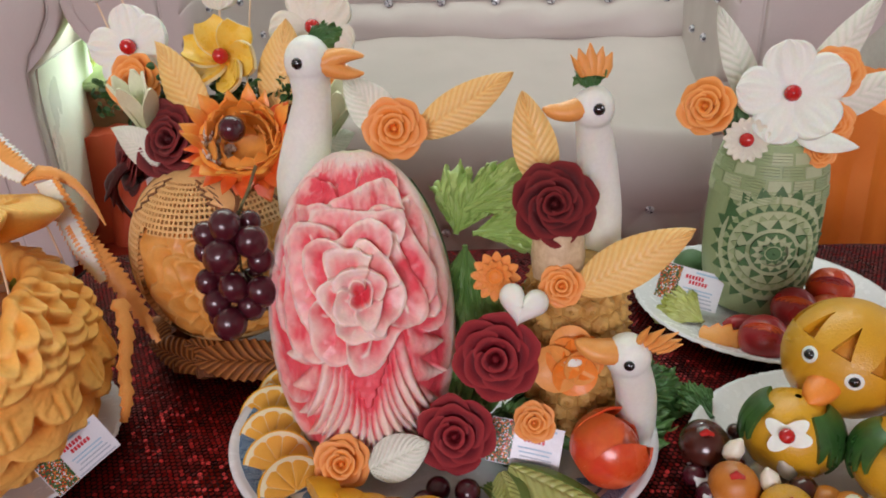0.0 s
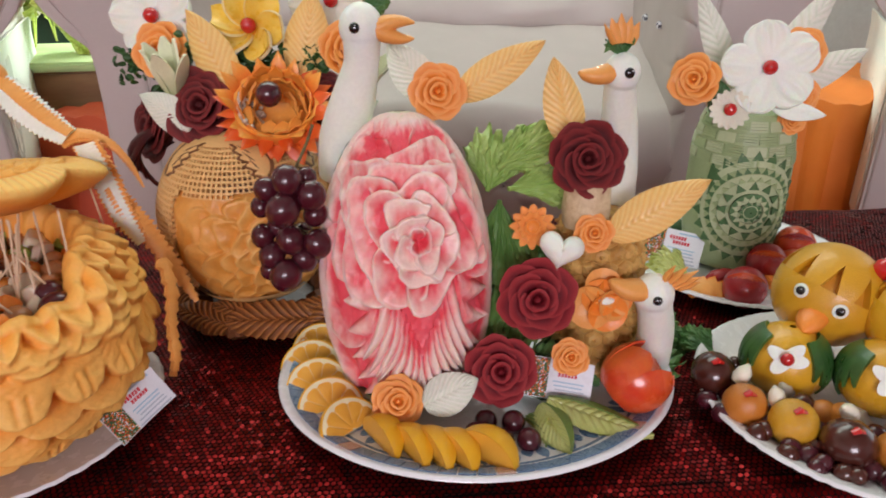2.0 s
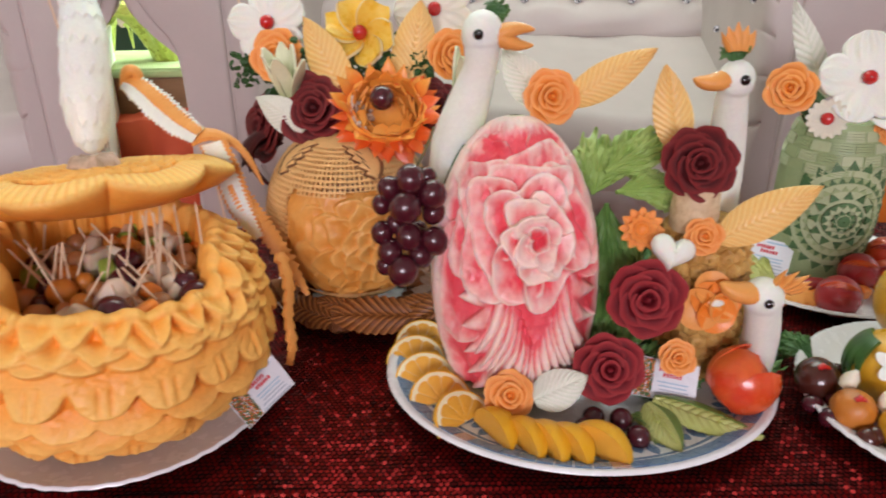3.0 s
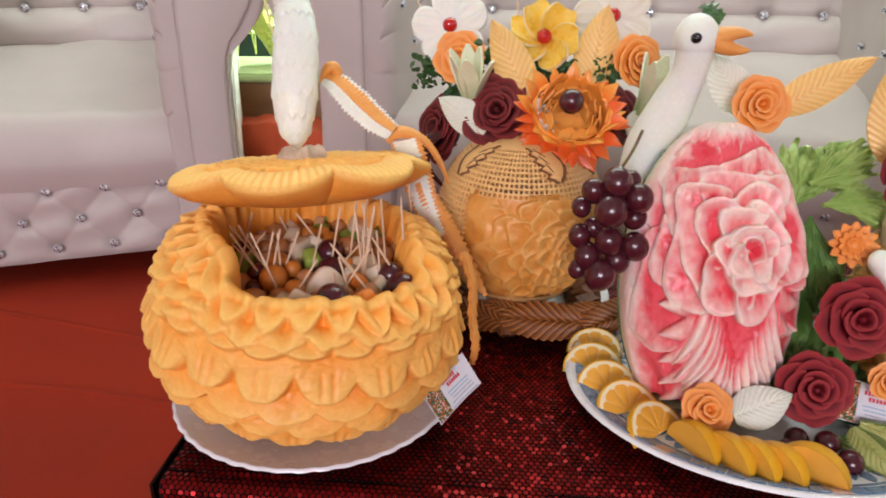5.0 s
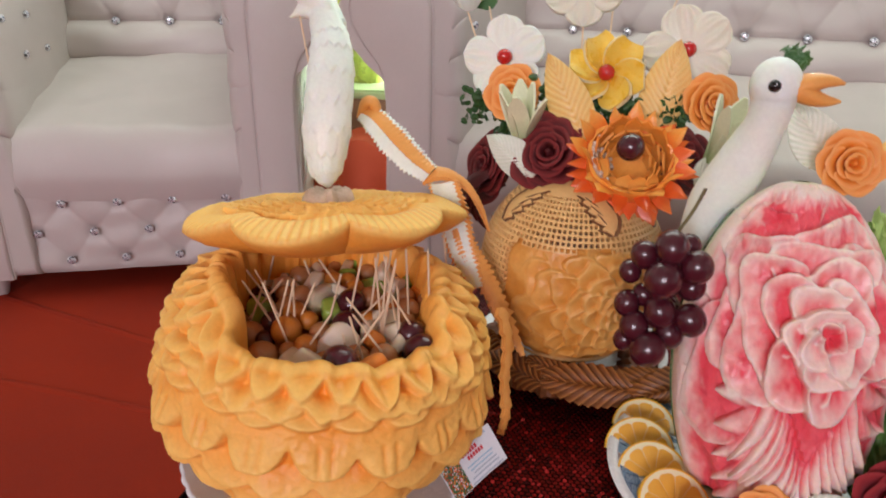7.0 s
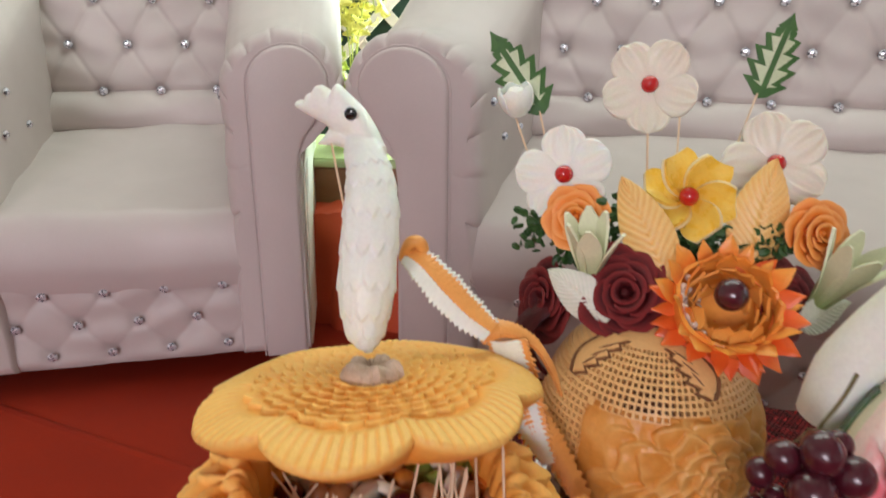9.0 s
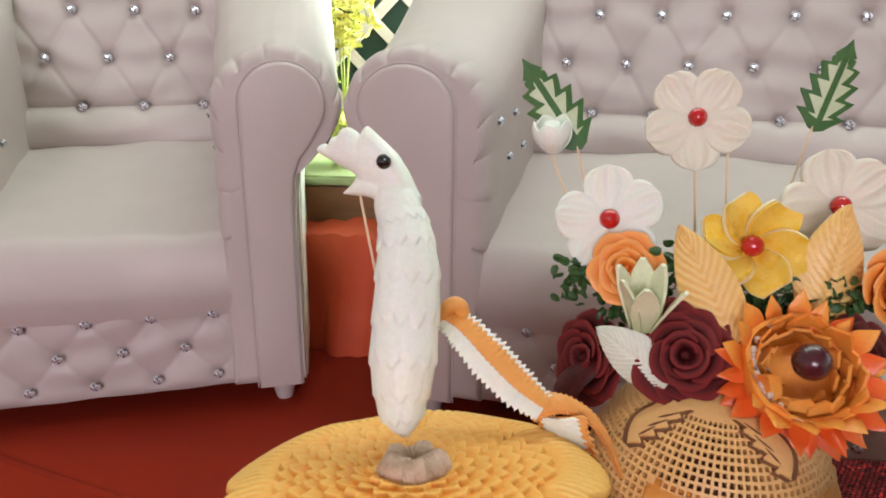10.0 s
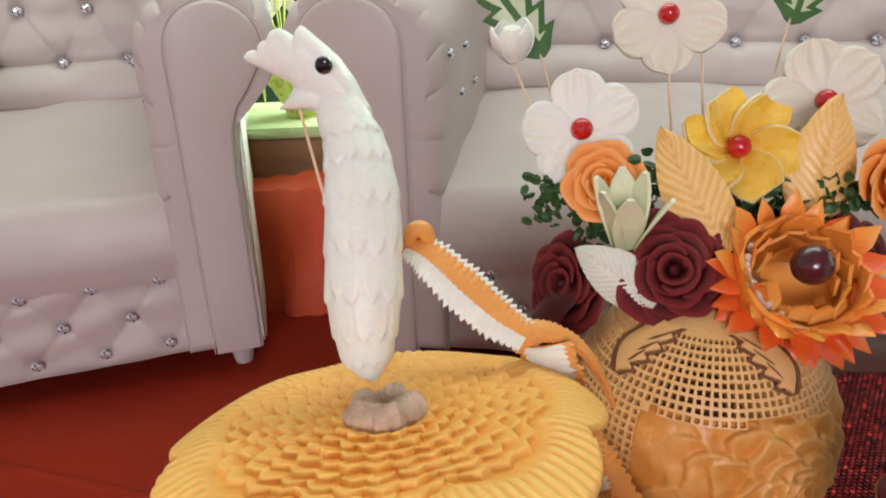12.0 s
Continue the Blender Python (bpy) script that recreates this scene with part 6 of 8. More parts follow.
carve = np.concatenate([carve, np.stack(lip, 1)], 1)
own = np.concatenate([pr.o, np.zeros((COLS, len(lip)), int)], 1)
# the lip's tone deepens inward, inner wall shade put into the colour
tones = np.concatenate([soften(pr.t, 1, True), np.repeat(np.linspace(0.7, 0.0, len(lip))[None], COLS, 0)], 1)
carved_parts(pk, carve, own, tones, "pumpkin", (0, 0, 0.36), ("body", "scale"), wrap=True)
# the well that holds the fruit, and the base, in orange darkened for shade
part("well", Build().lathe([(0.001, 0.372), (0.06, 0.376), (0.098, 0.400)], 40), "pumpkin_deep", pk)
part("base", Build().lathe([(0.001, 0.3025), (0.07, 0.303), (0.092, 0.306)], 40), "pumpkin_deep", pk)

# ---- lid ----
LID = pose(-0.510, 0.676, 0.548, -10.0, -4.0, 0)
lid = new("lid")
lid.empty_display_size = 0.02
lid.parent, lid.matrix_basis = pk, PK_TILT.inverted() @ LID
tagged(lid, "carved lid propped up on toothpicks")
A = np.linspace(0, 2 * np.pi, 960, endpoint=False)
swell = np.abs(np.sin(A * 3.5 + 0.5))
lobes = (0.905 + 0.140 * swell**0.6 + 0.02 * np.sin(A * 2))[:, None]
grv = np.clip(np.cos(A * 96), -0.2, 1)[:, None]
R0 = np.r_[np.linspace(0.012, 0.098, 130), np.linspace(0.100, 0.132, 16)]
AA, RR_ = np.meshgrid(A, R0, indexing="ij")
lr = Relief(AA.shape, -0.0045 * np.clip((0.106 - RR_) / 0.012, 0, 1), 0.35 + 0.6 * np.clip((RR_ - 0.095) / 0.02, 0, 1))
inner = [0.016, 0.027, 0.038, 0.049, 0.060, 0.071, 0.081, 0.090]
for k in range(7, 0, -1):
    count = (0, 14, 19, 23, 26, 29, 31, 33)[k]
    half = math.pi / count
    for i in range(count):
        mid = 2 * half * (i + 0.5 * (k % 2) + PR.uniform(-0.12, 0.12))
        d = (AA - mid + math.pi) % (2 * math.pi) - math.pi
        x = np.clip(d / (half * 1.12), -1, 1)
        toothed = 0.65 + 0.35 * math.cos(mid + 0.6)
        out = inner[k] * (1 + PR.uniform(-0.015, 0.015)) + PR.uniform(0.0055, 0.0075) * (1 - (toothed * np.abs(x) + (1 - toothed) * x**2 * (1.2 - 0.2 * x**2)))
        s = np.clip((RR_ - inner[k - 1] + 0.004) / (out - inner[k - 1] + 0.004), 0, 1)
        h = -0.0068 * (1 - s**1.3) + 0.0016 - 0.0016 * np.abs(x) + PR.uniform(-0.0004, 0.0004) + 0.0004 * x
        lr.petal((np.abs(d) < half * 1.12) & (RR_ < out), h, 0.1 + 0.75 * s**2)
    lr.row()
zprof = np.interp(RR_, (0.0, 0.05, 0.09, 0.112, 0.125, 0.136), (0.0085, 0.0085, 0.0075, 0.0065, 0.0035, -0.0015))
k = 1 + (lobes - 1) * np.clip(RR_ / 0.10, 0, 1) ** 3
droop = -0.008 * swell[:, None] * np.clip((RR_ - 0.085) / 0.05, 0, 1) ** 1.5 + 0.004 * (1 - swell[:, None]) * np.clip((RR_ - 0.085) / 0.05, 0, 1)
groove = 0.0011 * grv * np.clip((RR_ - 0.102) / 0.008, 0, 1)
top = np.stack([RR_ * k * np.cos(AA), RR_ * k * np.sin(AA), zprof + soften(lr.h + 0.0007 * uneven(AA.shape, (40, 12), 7), 1, True) + droop - groove], -1)
under = []
for r, z in ((0.1330, -0.004), (0.129, -0.009), (0.116, -0.020), (0.092, -0.031), (0.05, -0.038), (0.004, -0.040)):
    kk = 1 + (lobes[:, 0] - 1) * min(1, r / 0.10) ** 3
    sag = (-0.008 * swell + 0.004 * (1 - swell)) * max(0, (r - 0.085) / 0.05) ** 1.5
    under.append(np.stack([r * kk * np.cos(A), r * kk * np.sin(A), z + sag], -1))
whole = np.concatenate([top, np.stack(under, 1)], 1)
own = np.concatenate([lr.o, np.zeros((960, len(under)), int)], 1)
tones = np.concatenate([np.clip(soften(lr.t, 1, True) - 0.5 * grv * np.clip((RR_ - 0.102) / 0.008, 0, 1), 0, 1), np.repeat(np.array([0.8, 0.4, 0.1, 0, 0, 0])[None], 960, 0)], 1)
carved_parts(lid, whole, own, tones, "pumpkin", (0, 0, -0.012), ("body", "petal"), wrap=True)
A = np.linspace(0, 2 * np.pi, 60, endpoint=False)
knob = []
for r, z in ((0.0225, 0.000), (0.0225, 0.008), (0.0215, 0.013), (0.0190, 0.0175), (0.0150, 0.0195), (0.010, 0.0185), (0.005, 0.016), (0.001, 0.0145)):
    ridge = 1 + 0.08 * np.cos(5 * A) + 0.05 * np.sin(11 * A) + 0.035 * np.cos(23 * A)
    knob.append(np.stack([r * ridge * np.cos(A) * 1.08, r * ridge * np.sin(A), z + 0.0022 * np.sin(5 * A + 1) * (r > 0.01) + 0.0008 * np.sin(17 * A)], -1))
part("stem_knob", Build().grid(np.array(knob), wrap_v=True), "stem", lid, "dry grey-brown stem stub")

# ---- swan neck ----
neck = thing("radish_swan", "white radish swan neck with cut feathers and a black bead eye", "carved swan", Matrix.Translation((-0.520, 0.708, 0.560)))
o = np.array([-0.520, 0.708, 0.560])
line = smooth_path([(-0.524, 0.710, 0.560), (-0.527, 0.715, 0.580), (-0.528, 0.728, 0.620), (-0.530, 0.748, 0.668), (-0.536, 0.766, 0.700), (-0.544, 0.776, 0.718), (-0.552, 0.782, 0.734)], 230) - o
S = np.linspace(0, 1, 230)
rr = np.interp(S, (0, 0.05, 0.14, 0.30, 0.50, 0.72, 0.88, 1.0), (0.003, 0.0092, 0.0165, 0.0242, 0.0238, 0.0190, 0.0158, 0.0080))
tan = np.gradient(line, axis=0)
tan /= np.linalg.norm(tan, axis=1)[:, None]
sd = np.cross(tan, np.array([0, 1.0, 0]))
sd /= np.linalg.norm(sd, axis=1)[:, None]
fw = np.cross(sd, tan)
TH = np.linspace(0, 2 * np.pi, 120, endpoint=False)
TT, SS = np.meshgrid(TH, S, indexing="ij")
nr_ = Relief(TT.shape, 0.0, 0.0)
SW = random.Random(17)
for row in range(8):
    tip = 0.10 + 0.098 * row
    for i in range(13):
        half = math.pi / 13
        mid = 2 * half * (i + 0.5 * (row % 2) + SW.uniform(-0.15, 0.15))
        d = (TT - mid + math.pi) % (2 * math.pi) - math.pi
        x = np.clip(d / (half * 1.05), -1, 1)
        edge = tip + 0.032 * np.abs(x) ** 1.2 + SW.uniform(-0.006, 0.006)
        s = np.clip((SS - edge) / 0.095, 0, 1)
        nr_.petal((np.abs(d) < half * 1.05) & (SS > edge) & (SS < edge + 0.10), 0.0019 * (1 - s) * (1 - 0.35 * x**2), 0 * s)
    nr_.row()
rad = rr[None] * (1 + 0.03 * np.sin(TT * 3 + 9 * SS)) + soften(nr_.h, 1, True) * np.clip((0.80 - SS) / 0.12, 0, 1)
p = line[None] + rad[..., None] * (np.cos(TT)[..., None] * sd[None] + np.sin(TT)[..., None] * fw[None])
carved_parts(neck, p, nr_.o, 0 * TT, "radish", line[115], ("neck", "feather"), wrap=True)
part("neck_tip", Build().ball(line[0] + np.array([0, 0, 0.001]), 0.0045, 14, 8, 0, (1, 1, 0.5)), "radish", neck)
# a flat head with a toothed crest and an open beak
hc = np.array([-0.552, 0.785, 0.752]) - o


def loft(stations, seg=20):
    """A solid through upright oval sections: x, its lower and upper edge, and half its thickness."""
    a = np.linspace(0, 2 * np.pi, seg, endpoint=False)
    ring_ = [np.stack([np.full(seg, hc[0] + x), hc[1] + t * np.sign(np.cos(a)) * np.abs(np.cos(a)) ** 0.8, hc[2] + (lo + hi) / 2 + (hi - lo) / 2 * np.sin(a)], -1) for x, lo, hi, t in stations]
    b = Build().grid(np.array(ring_), wrap_v=True)
    n = len(stations)
    b.f += [tuple(range(seg)), tuple((n - 1) * seg + i for i in range(seg))[::-1]]
    b.m += [0, 0]
    return b


xs = np.linspace(-0.0565, 0.024, 90)
high = np.interp(xs, (-0.0565, -0.0545, -0.0500, -0.0470, -0.0455, -0.0420, -0.0405, -0.0370, -0.0310, -0.0250, -0.0215, -0.0195, -0.0165, -0.0120, -0.004, 0.006, 0.014, 0.022, 0.024), (0.0060, 0.0090, 0.0105, 0.0080, 0.0145, 0.0165, 0.0150, 0.0220, 0.0238, 0.0205, 0.0165, 0.0225, 0.0255, 0.0215, 0.0140, 0.0045, -0.0085, -0.0270, -0.0300))
low = np.interp(xs, (-0.0565, -0.0545, -0.035, -0.0262, -0.0225, -0.018, 0.010, 0.024), (0.0052, 0.0025, -0.008, -0.012, -0.016, -0.022, -0.030, -0.036))
half = np.interp(xs, (-0.0565, -0.040, -0.020, 0.0, 0.016, 0.024), (0.004, 0.008, 0.0125, 0.0150, 0.0150, 0.0130))
skull = loft(list(zip(xs, low, high, half)))
xs = np.linspace(-0.0375, 0.024, 34)
high = np.interp(xs, (-0.0375, -0.0300, -0.0245, -0.018, 0.030), (-0.0285, -0.0215, -0.0140, -0.010, -0.030))
low = np.interp(xs, (-0.0375, -0.015, -0.004, 0.003, 0.018, 0.030), (-0.0292, -0.0300, -0.0335, -0.0380, -0.0450, -0.0500))
half = np.interp(xs, (-0.0375, -0.025, -0.010, 0.010, 0.030), (0.0015, 0.0085, 0.0130, 0.0150, 0.0120))
jaw = loft(list(zip(xs, low, high, half)))
skull.add(jaw.v, jaw.f)
k = np.arange(165, 230, 4)
collar = Build().tube(line[k], rr[k] + np.interp(S[k], (0.715, 0.80), (-0.0006, 0.0006)), 40)
skull.add(collar.v, collar.f)
head = part("head", skull, "radish", neck, "head with a toothed crest and an open beak")
mod = head.modifiers.new("blend", "REMESH")
mod.mode, mod.voxel_size, mod.use_smooth_shade = "VOXEL", 0.0012, True
mod = head.modifiers.new("soften", "SMOOTH")
mod.factor, mod.iterations = 0.5, 5
eyes(neck, [(hc + np.array([0.0, -0.0150, 0.001]), (0.02, -1, 0.12))], 0.0058)
skewer((-0.5725, 0.775, 0.726), (-0.5515, 0.757, 0.640))

# ---- fruit inside ----
FR = random.Random(11)
kinds = (("fruit_ball", "peeled tan fruit ball in the pumpkin basket", "fruit_tan", (1, 1, 1)), ("fruit_piece", "pale translucent fruit piece in the pumpkin basket", "fruit_white", (1.1, 1.3, 0.6)), ("fruit_ball", "orange melon ball in the pumpkin basket", "loquat", (1, 1, 1)), ("fruit_piece", "green fruit chunk in the pumpkin basket", "fruit_green", (1, 0.8, 0.7)), ("grape", "dark red grape in the pumpkin basket", "grape", (1, 1, 1.1)), ("fruit_piece", "carrot orange chunk in the pumpkin basket", "carrot", (1, 0.8, 0.7)))
placed = [(-0.448, 0.530, 0.461, 0.0165, 4), (-0.476, 0.528, 0.455, 0.012, 1), (-0.420, 0.536, 0.458, 0.013, 5), (-0.392, 0.585, 0.450, 0.0165, 4), (-0.376, 0.606, 0.454, 0.0140, 4), (-0.404, 0.605, 0.455, 0.014, 4), (-0.374, 0.640, 0.455, 0.014, 4), (-0.386, 0.668, 0.452, 0.014, 4), (-0.595, 0.622, 0.447, 0.0145, 4), (-0.604, 0.650, 0.452, 0.0135, 4), (-0.585, 0.580, 0.452, 0.014, 3), (-0.474, 0.690, 0.458, 0.014, 3)]
tries = 0
while len(placed) < 92 and tries < 20000:
    tries += 1
    rad, a = 0.106 * math.sqrt(FR.random()), FR.uniform(0, 2 * math.pi)
    x, y = PK[0] + 0.008 + rad * math.cos(a), PK[1] + 0.012 + rad * math.sin(a) * 0.92
    r = FR.uniform(0.0095, 0.0155)
    z = 0.437 + 0.016 * (1 - (rad / 0.112) ** 2) + 0.006 * FR.random() + 0.012 * (y - 0.56) / 0.1
    if all((x - p) ** 2 + (y - q) ** 2 + (z - c) ** 2 > (0.78 * (r + d)) ** 2 for p, q, c, d, _ in placed):
        placed.append((x, y, z, r, FR.choice((0, 0, 0, 1, 1, 1, 2, 2, 3, 4, 5))))
CHUNKS = {}


def fruit_chunk(name, label, mat, at, r, squash):
    """A piece of fruit cut with a knife: blunt-edged, with flat sides."""
    if mat not in CHUNKS:
        b = Build().ball((0, 0, 0), 1.0, 20, 14)
        v = b.v[0]
        b.v[0] = np.sign(v) * np.abs(v) ** 0.55 * np.asarray(squash) * (1 + 0.08 * np.sin(5 * v[:, [1, 2, 0]]))
        CHUNKS[mat] = b.mesh(name, mat)
    ob = part(name, CHUNKS[mat], None, None, m=Matrix.Translation(at) @ Euler((FR.uniform(0, 3), FR.uniform(0, 3), FR.uniform(0, 3))).to_matrix().to_4x4() @ Matrix.Scale(r, 4))
    return tagged(ob, label, "fruit", "fruit in the basket")


for x, y, z, r, k in placed:
    nm, lab, mt, sq = kinds[k]
    if k in (1, 3, 5):
        fruit_chunk("fruit_piece", lab, mt, (x, y, z), r, sq)
        continue
    ball_fruit(nm, lab, mt, (x, y, z), r, "fruit in the basket", sq, "grape" if k == 4 else "fruit")
# toothpicks: loose ones leaning every way and a sheaf that carries the lid
for i in range(26):
    x, y = FR.uniform(-0.585, -0.375), FR.uniform(0.555, 0.675)
    ln, a, tl = FR.uniform(0.052, 0.066), FR.uniform(0, 6.28), FR.uniform(0.25, 1.0)
    a_ = Vector((x, y, 0.452))
    d = Vector((math.cos(a) * math.sin(tl), 0.5 * math.sin(a) * math.sin(tl), math.cos(tl)))
    skewer(a_, a_ + d * ln)
for i in range(9):
    x = FR.uniform(-0.455, -0.385)
    a_ = Vector((x, FR.uniform(0.585, 0.640), 0.440))
    skewer(a_, a_ + Vector((FR.uniform(-0.022, 0.016), FR.uniform(0.0, 0.02), 0.088)))
for x in (-0.60, -0.47):
    skewer((x, 0.60, 0.445), (x + 0.01, 0.63, 0.520))
skewer((-0.510, 0.735, 0.47), (-0.512, 0.730, 0.540))
skewer((-0.400, 0.735, 0.47), (-0.405, 0.725, 0.545))

# ---- peel wings ----
serrated_strip("peel_wing", "curved strip of orange peel with white saw-toothed edges", [(-0.506, 0.776, 0.628), (-0.489, 0.768, 0.622), (-0.466, 0.758, 0.604), (-0.444, 0.752, 0.586), (-0.422, 0.748, 0.572)], [0.014, 0.026, 0.031, 0.029, 0.020], [(0.2, -0.7, 0.6), (0.2, -0.75, 0.6), (0.25, -0.8, 0.5), (0.2, -0.75, 0.6), (0.1, -0.6, 0.75)], "carrot_pale", "radish", bare=0.75)
curl = thing("peel_curl", "rolled end of orange peel beside the swan neck", "carved peel", Matrix.Translation((-0.503, 0.782, 0.632)))
part("roll", Build().tube(smooth_path([(-0.006, 0.0, -0.012), (0.0, -0.004, 0.004), (0.008, -0.004, 0.007), (0.011, 0.0, -0.002), (0.006, 0.002, -0.008)], 18), 0.0062, 10), "carrot_pale", curl)
serrated_strip("peel_wing", "arched strip of orange peel drooping over the lid's edge", [(-0.434, 0.752, 0.566), (-0.416, 0.758, 0.571), (-0.399, 0.762, 0.566), (-0.382, 0.763, 0.554), (-0.368, 0.762, 0.532), (-0.358, 0.760, 0.507)], [0.018, 0.017, 0.012, 0.008, 0.006, 0.001], [(0.1, -0.5, 0.85), (0.15, -0.55, 0.8), (0.3, -0.65, 0.7), (0.4, -0.7, 0.6), (0.5, -0.7, 0.4), (0.5, -0.75, 0.3)], "carrot_pale", "carrot_pale", 0.0012)
serrated_strip("peel_wing", "long strip of orange peel with saw teeth hanging beside the pumpkin", [(-0.392, 0.750, 0.512), (-0.380, 0.751, 0.492), (-0.362, 0.749, 0.462), (-0.338, 0.741, 0.424), (-0.309, 0.724, 0.378)], [0.008, 0.018, 0.019, 0.016, 0.004], [(0.5, -0.75, 0.3), (0.5, -0.75, 0.3), (0.45, -0.8, 0.3), (0.45, -0.8, 0.3), (0.45, -0.8, 0.3)], "carrot_pale", "carrot_pale", 0.0028)
serrated_strip("peel_wing", "pale strip of pumpkin peel hanging inside out behind the lid", [(-0.412, 0.752, 0.560), (-0.400, 0.752, 0.522), (-0.386, 0.748, 0.480), (-0.366, 0.742, 0.446)], [0.036, 0.038, 0.030, 0.010], [(-0.4, -0.8, 0.2), (-0.4, -0.85, 0.2), (-0.3, -0.85, 0.2), (-0.3, -0.85, 0.2)], "radish", "carrot_pale", 0.0028)
serrated_strip("peel_wing", "thin strip of orange peel hanging down to the visiting card", [(-0.334, 0.712, 0.440), (-0.322, 0.690, 0.410), (-0.321, 0.668, 0.380), (-0.316, 0.650, 0.352), (-0.320, 0.640, 0.332)], [0.014, 0.013, 0.011, 0.010, 0.005], [(0.8, -0.5, 0.2)] * 5, "carrot_pale", "carrot_pale", 0.0025, steps=40)
card(facing((-0.341, 0.585, 0.336), (0.64, -0.62, 0.44)) @ Matrix.Rotation(radians(18), 4, "Z") @ Matrix.Scale(0.80, 4), "glossy white visiting card with red bars leaning on the pumpkin")

# ---- melon with a bouquet ----
plate("white plate under the netted melon", (-0.262, 0.898, TABLE), 0.130, 0.128, rim=0.016)
ML = Spheroid((-0.268, 0.862, 0.434), 0.1135, 0.124)
mel = thing("carved_melon", "golden melon carved with a net of holes and a rose", "carved melon", Matrix.Identity(4))
aa, ll = np.meshgrid(np.linspace(-np.pi, np.pi, 90), np.linspace(-1.5, 1.45, 60), indexing="ij")
# dark sheet behind the net: shade inside the holes is put into its colour
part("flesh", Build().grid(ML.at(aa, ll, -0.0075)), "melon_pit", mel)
# pointed leaves that hang from the top: the angle of the point, its latitude, and the side that is toothed
LEAVES = ((-1.03, 0.60, 1), (0.49, 0.63, -1), (1.30, 0.60, 1), (2.75, 0.62, -1), (-2.35, 0.60, -1))


def leaf_sides(l, tip, up):
    """Left and right edge of a leaf at latitude l, measured from its point."""
    f = np.clip((l - tip) / (1.06 - tip), 0, 1)
    fr = (f * 4.6) % 1.0
    saw = 0.10 * np.where(fr < 0.70, fr / 0.70, (1 - fr) / 0.30) * np.clip(f / 0.12, 0, 1)
    plain, toothed = -0.10 * np.sin(np.pi * np.minimum(1, f * 1.3)) - 0.06 * f, 0.40 * f**0.8 + saw - 0.05 * np.clip(f / 0.12, 0, 1)
    return (plain, toothed) if up > 0 else (-toothed, -plain)


def in_leaf(a, l):
    for c, tip, up in LEAVES:
        d = (a - c + math.pi) % (2 * math.pi) - math.pi
        if l > tip - 0.02:
            lo, hi = leaf_sides(np.array(l), tip, up)
            if lo - 0.02 < d < hi + 0.02:
                return True
    return l > 1.04


def in_panel(a, l):
    """Inside the bare flesh panel that carries the flower."""
    return -0.72 + 0.10 * l < a < 1.75 and l < 0.47 + 0.03 * math.sin(6 * a) or l < -0.72


net = Build()
pa, pl = 0.064, 0.057
cells = int(2 * math.pi / pa)
pa = 2 * math.pi / cells
for i in range(cells):
    for j in range(-16, 21):
        a0, l0 = -math.pi + i * pa, j * pl
        ac, lc = a0 + pa / 2, l0 + pl / 2
        if in_panel(ac, lc) and l0 > -0.75:
            continue
        hole = not in_leaf(ac, lc) and -0.66 < lc < 1.0 and not in_panel(ac + 0.01, lc)
        a1, l1 = a0 + pa, l0 + pl
        if not hole:
            net.add(ML.at([a0, a1, a1, a0], [l0, l0, l1, l1]), [(0, 1, 2, 3)])
            continue
        m, e = 0.19 + 0.035 * math.sin(i * 7.3 + j * 3.1), 0.04 * math.sin(i * 3.7 + j * 5.9)
        ia = [a0 + (m + e) * pa, a1 - (m - e) * pa, a1 - (m + e) * pa, a0 + (m - e) * pa]
        il = [l0 + m * pl, l0 + (m + e) * pl, l1 - m * pl, l1 - (m + e) * pl]
        outer, inner_, deep = ML.at([a0, a1, a1, a0], [l0, l0, l1, l1]), ML.at(ia, il), ML.at(ia, il, -0.0070)
        net.add(np.concatenate([outer, inner_, deep]), [(k, (k + 1) % 4, 4 + (k + 1) % 4, 4 + k) for k in range(4)] + [(4 + k, 4 + (k + 1) % 4, 8 + (k + 1) % 4, 8 + k) for k in range(4)])
cap_a, cap_l = np.meshgrid(np.linspace(-np.pi, np.pi, 60), np.linspace(21 * pl, 1.5, 8), indexing="ij")
net.grid(ML.at(cap_a, cap_l))
part("net_skin", net, "melon_skin", mel, "golden skin cut into a net", smooth=20)
# each leaf stands a little proud, inside dark strips laid on for the cut line, with a midrib
for c, tip, up in LEAVES:
    ls = np.linspace(tip, 1.06, 90)
    lo, hi = leaf_sides(ls, tip, up)
    f = np.linspace(0, 1, 9)[None]
    am = c + lo[:, None] + (hi - lo)[:, None] * f
    lm = np.repeat(ls[:, None], 9, 1)
    rise = 0.0018 - 0.0008 * (2 * f - 1) ** 4
    part("carved_leaf", Build().sheet(ML.at(am, lm, rise), ML.at(am, lm, -0.001)), "melon_skin", mel)
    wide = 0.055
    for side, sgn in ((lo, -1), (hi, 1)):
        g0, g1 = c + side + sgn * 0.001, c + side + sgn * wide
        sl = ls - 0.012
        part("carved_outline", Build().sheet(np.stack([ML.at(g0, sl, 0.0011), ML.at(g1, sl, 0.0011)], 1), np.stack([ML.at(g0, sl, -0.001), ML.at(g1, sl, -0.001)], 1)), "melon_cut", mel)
    for k in range(3):
        lv = np.linspace(tip + 0.10 + 0.09 * k, tip + 0.22 + 0.09 * k, 8)
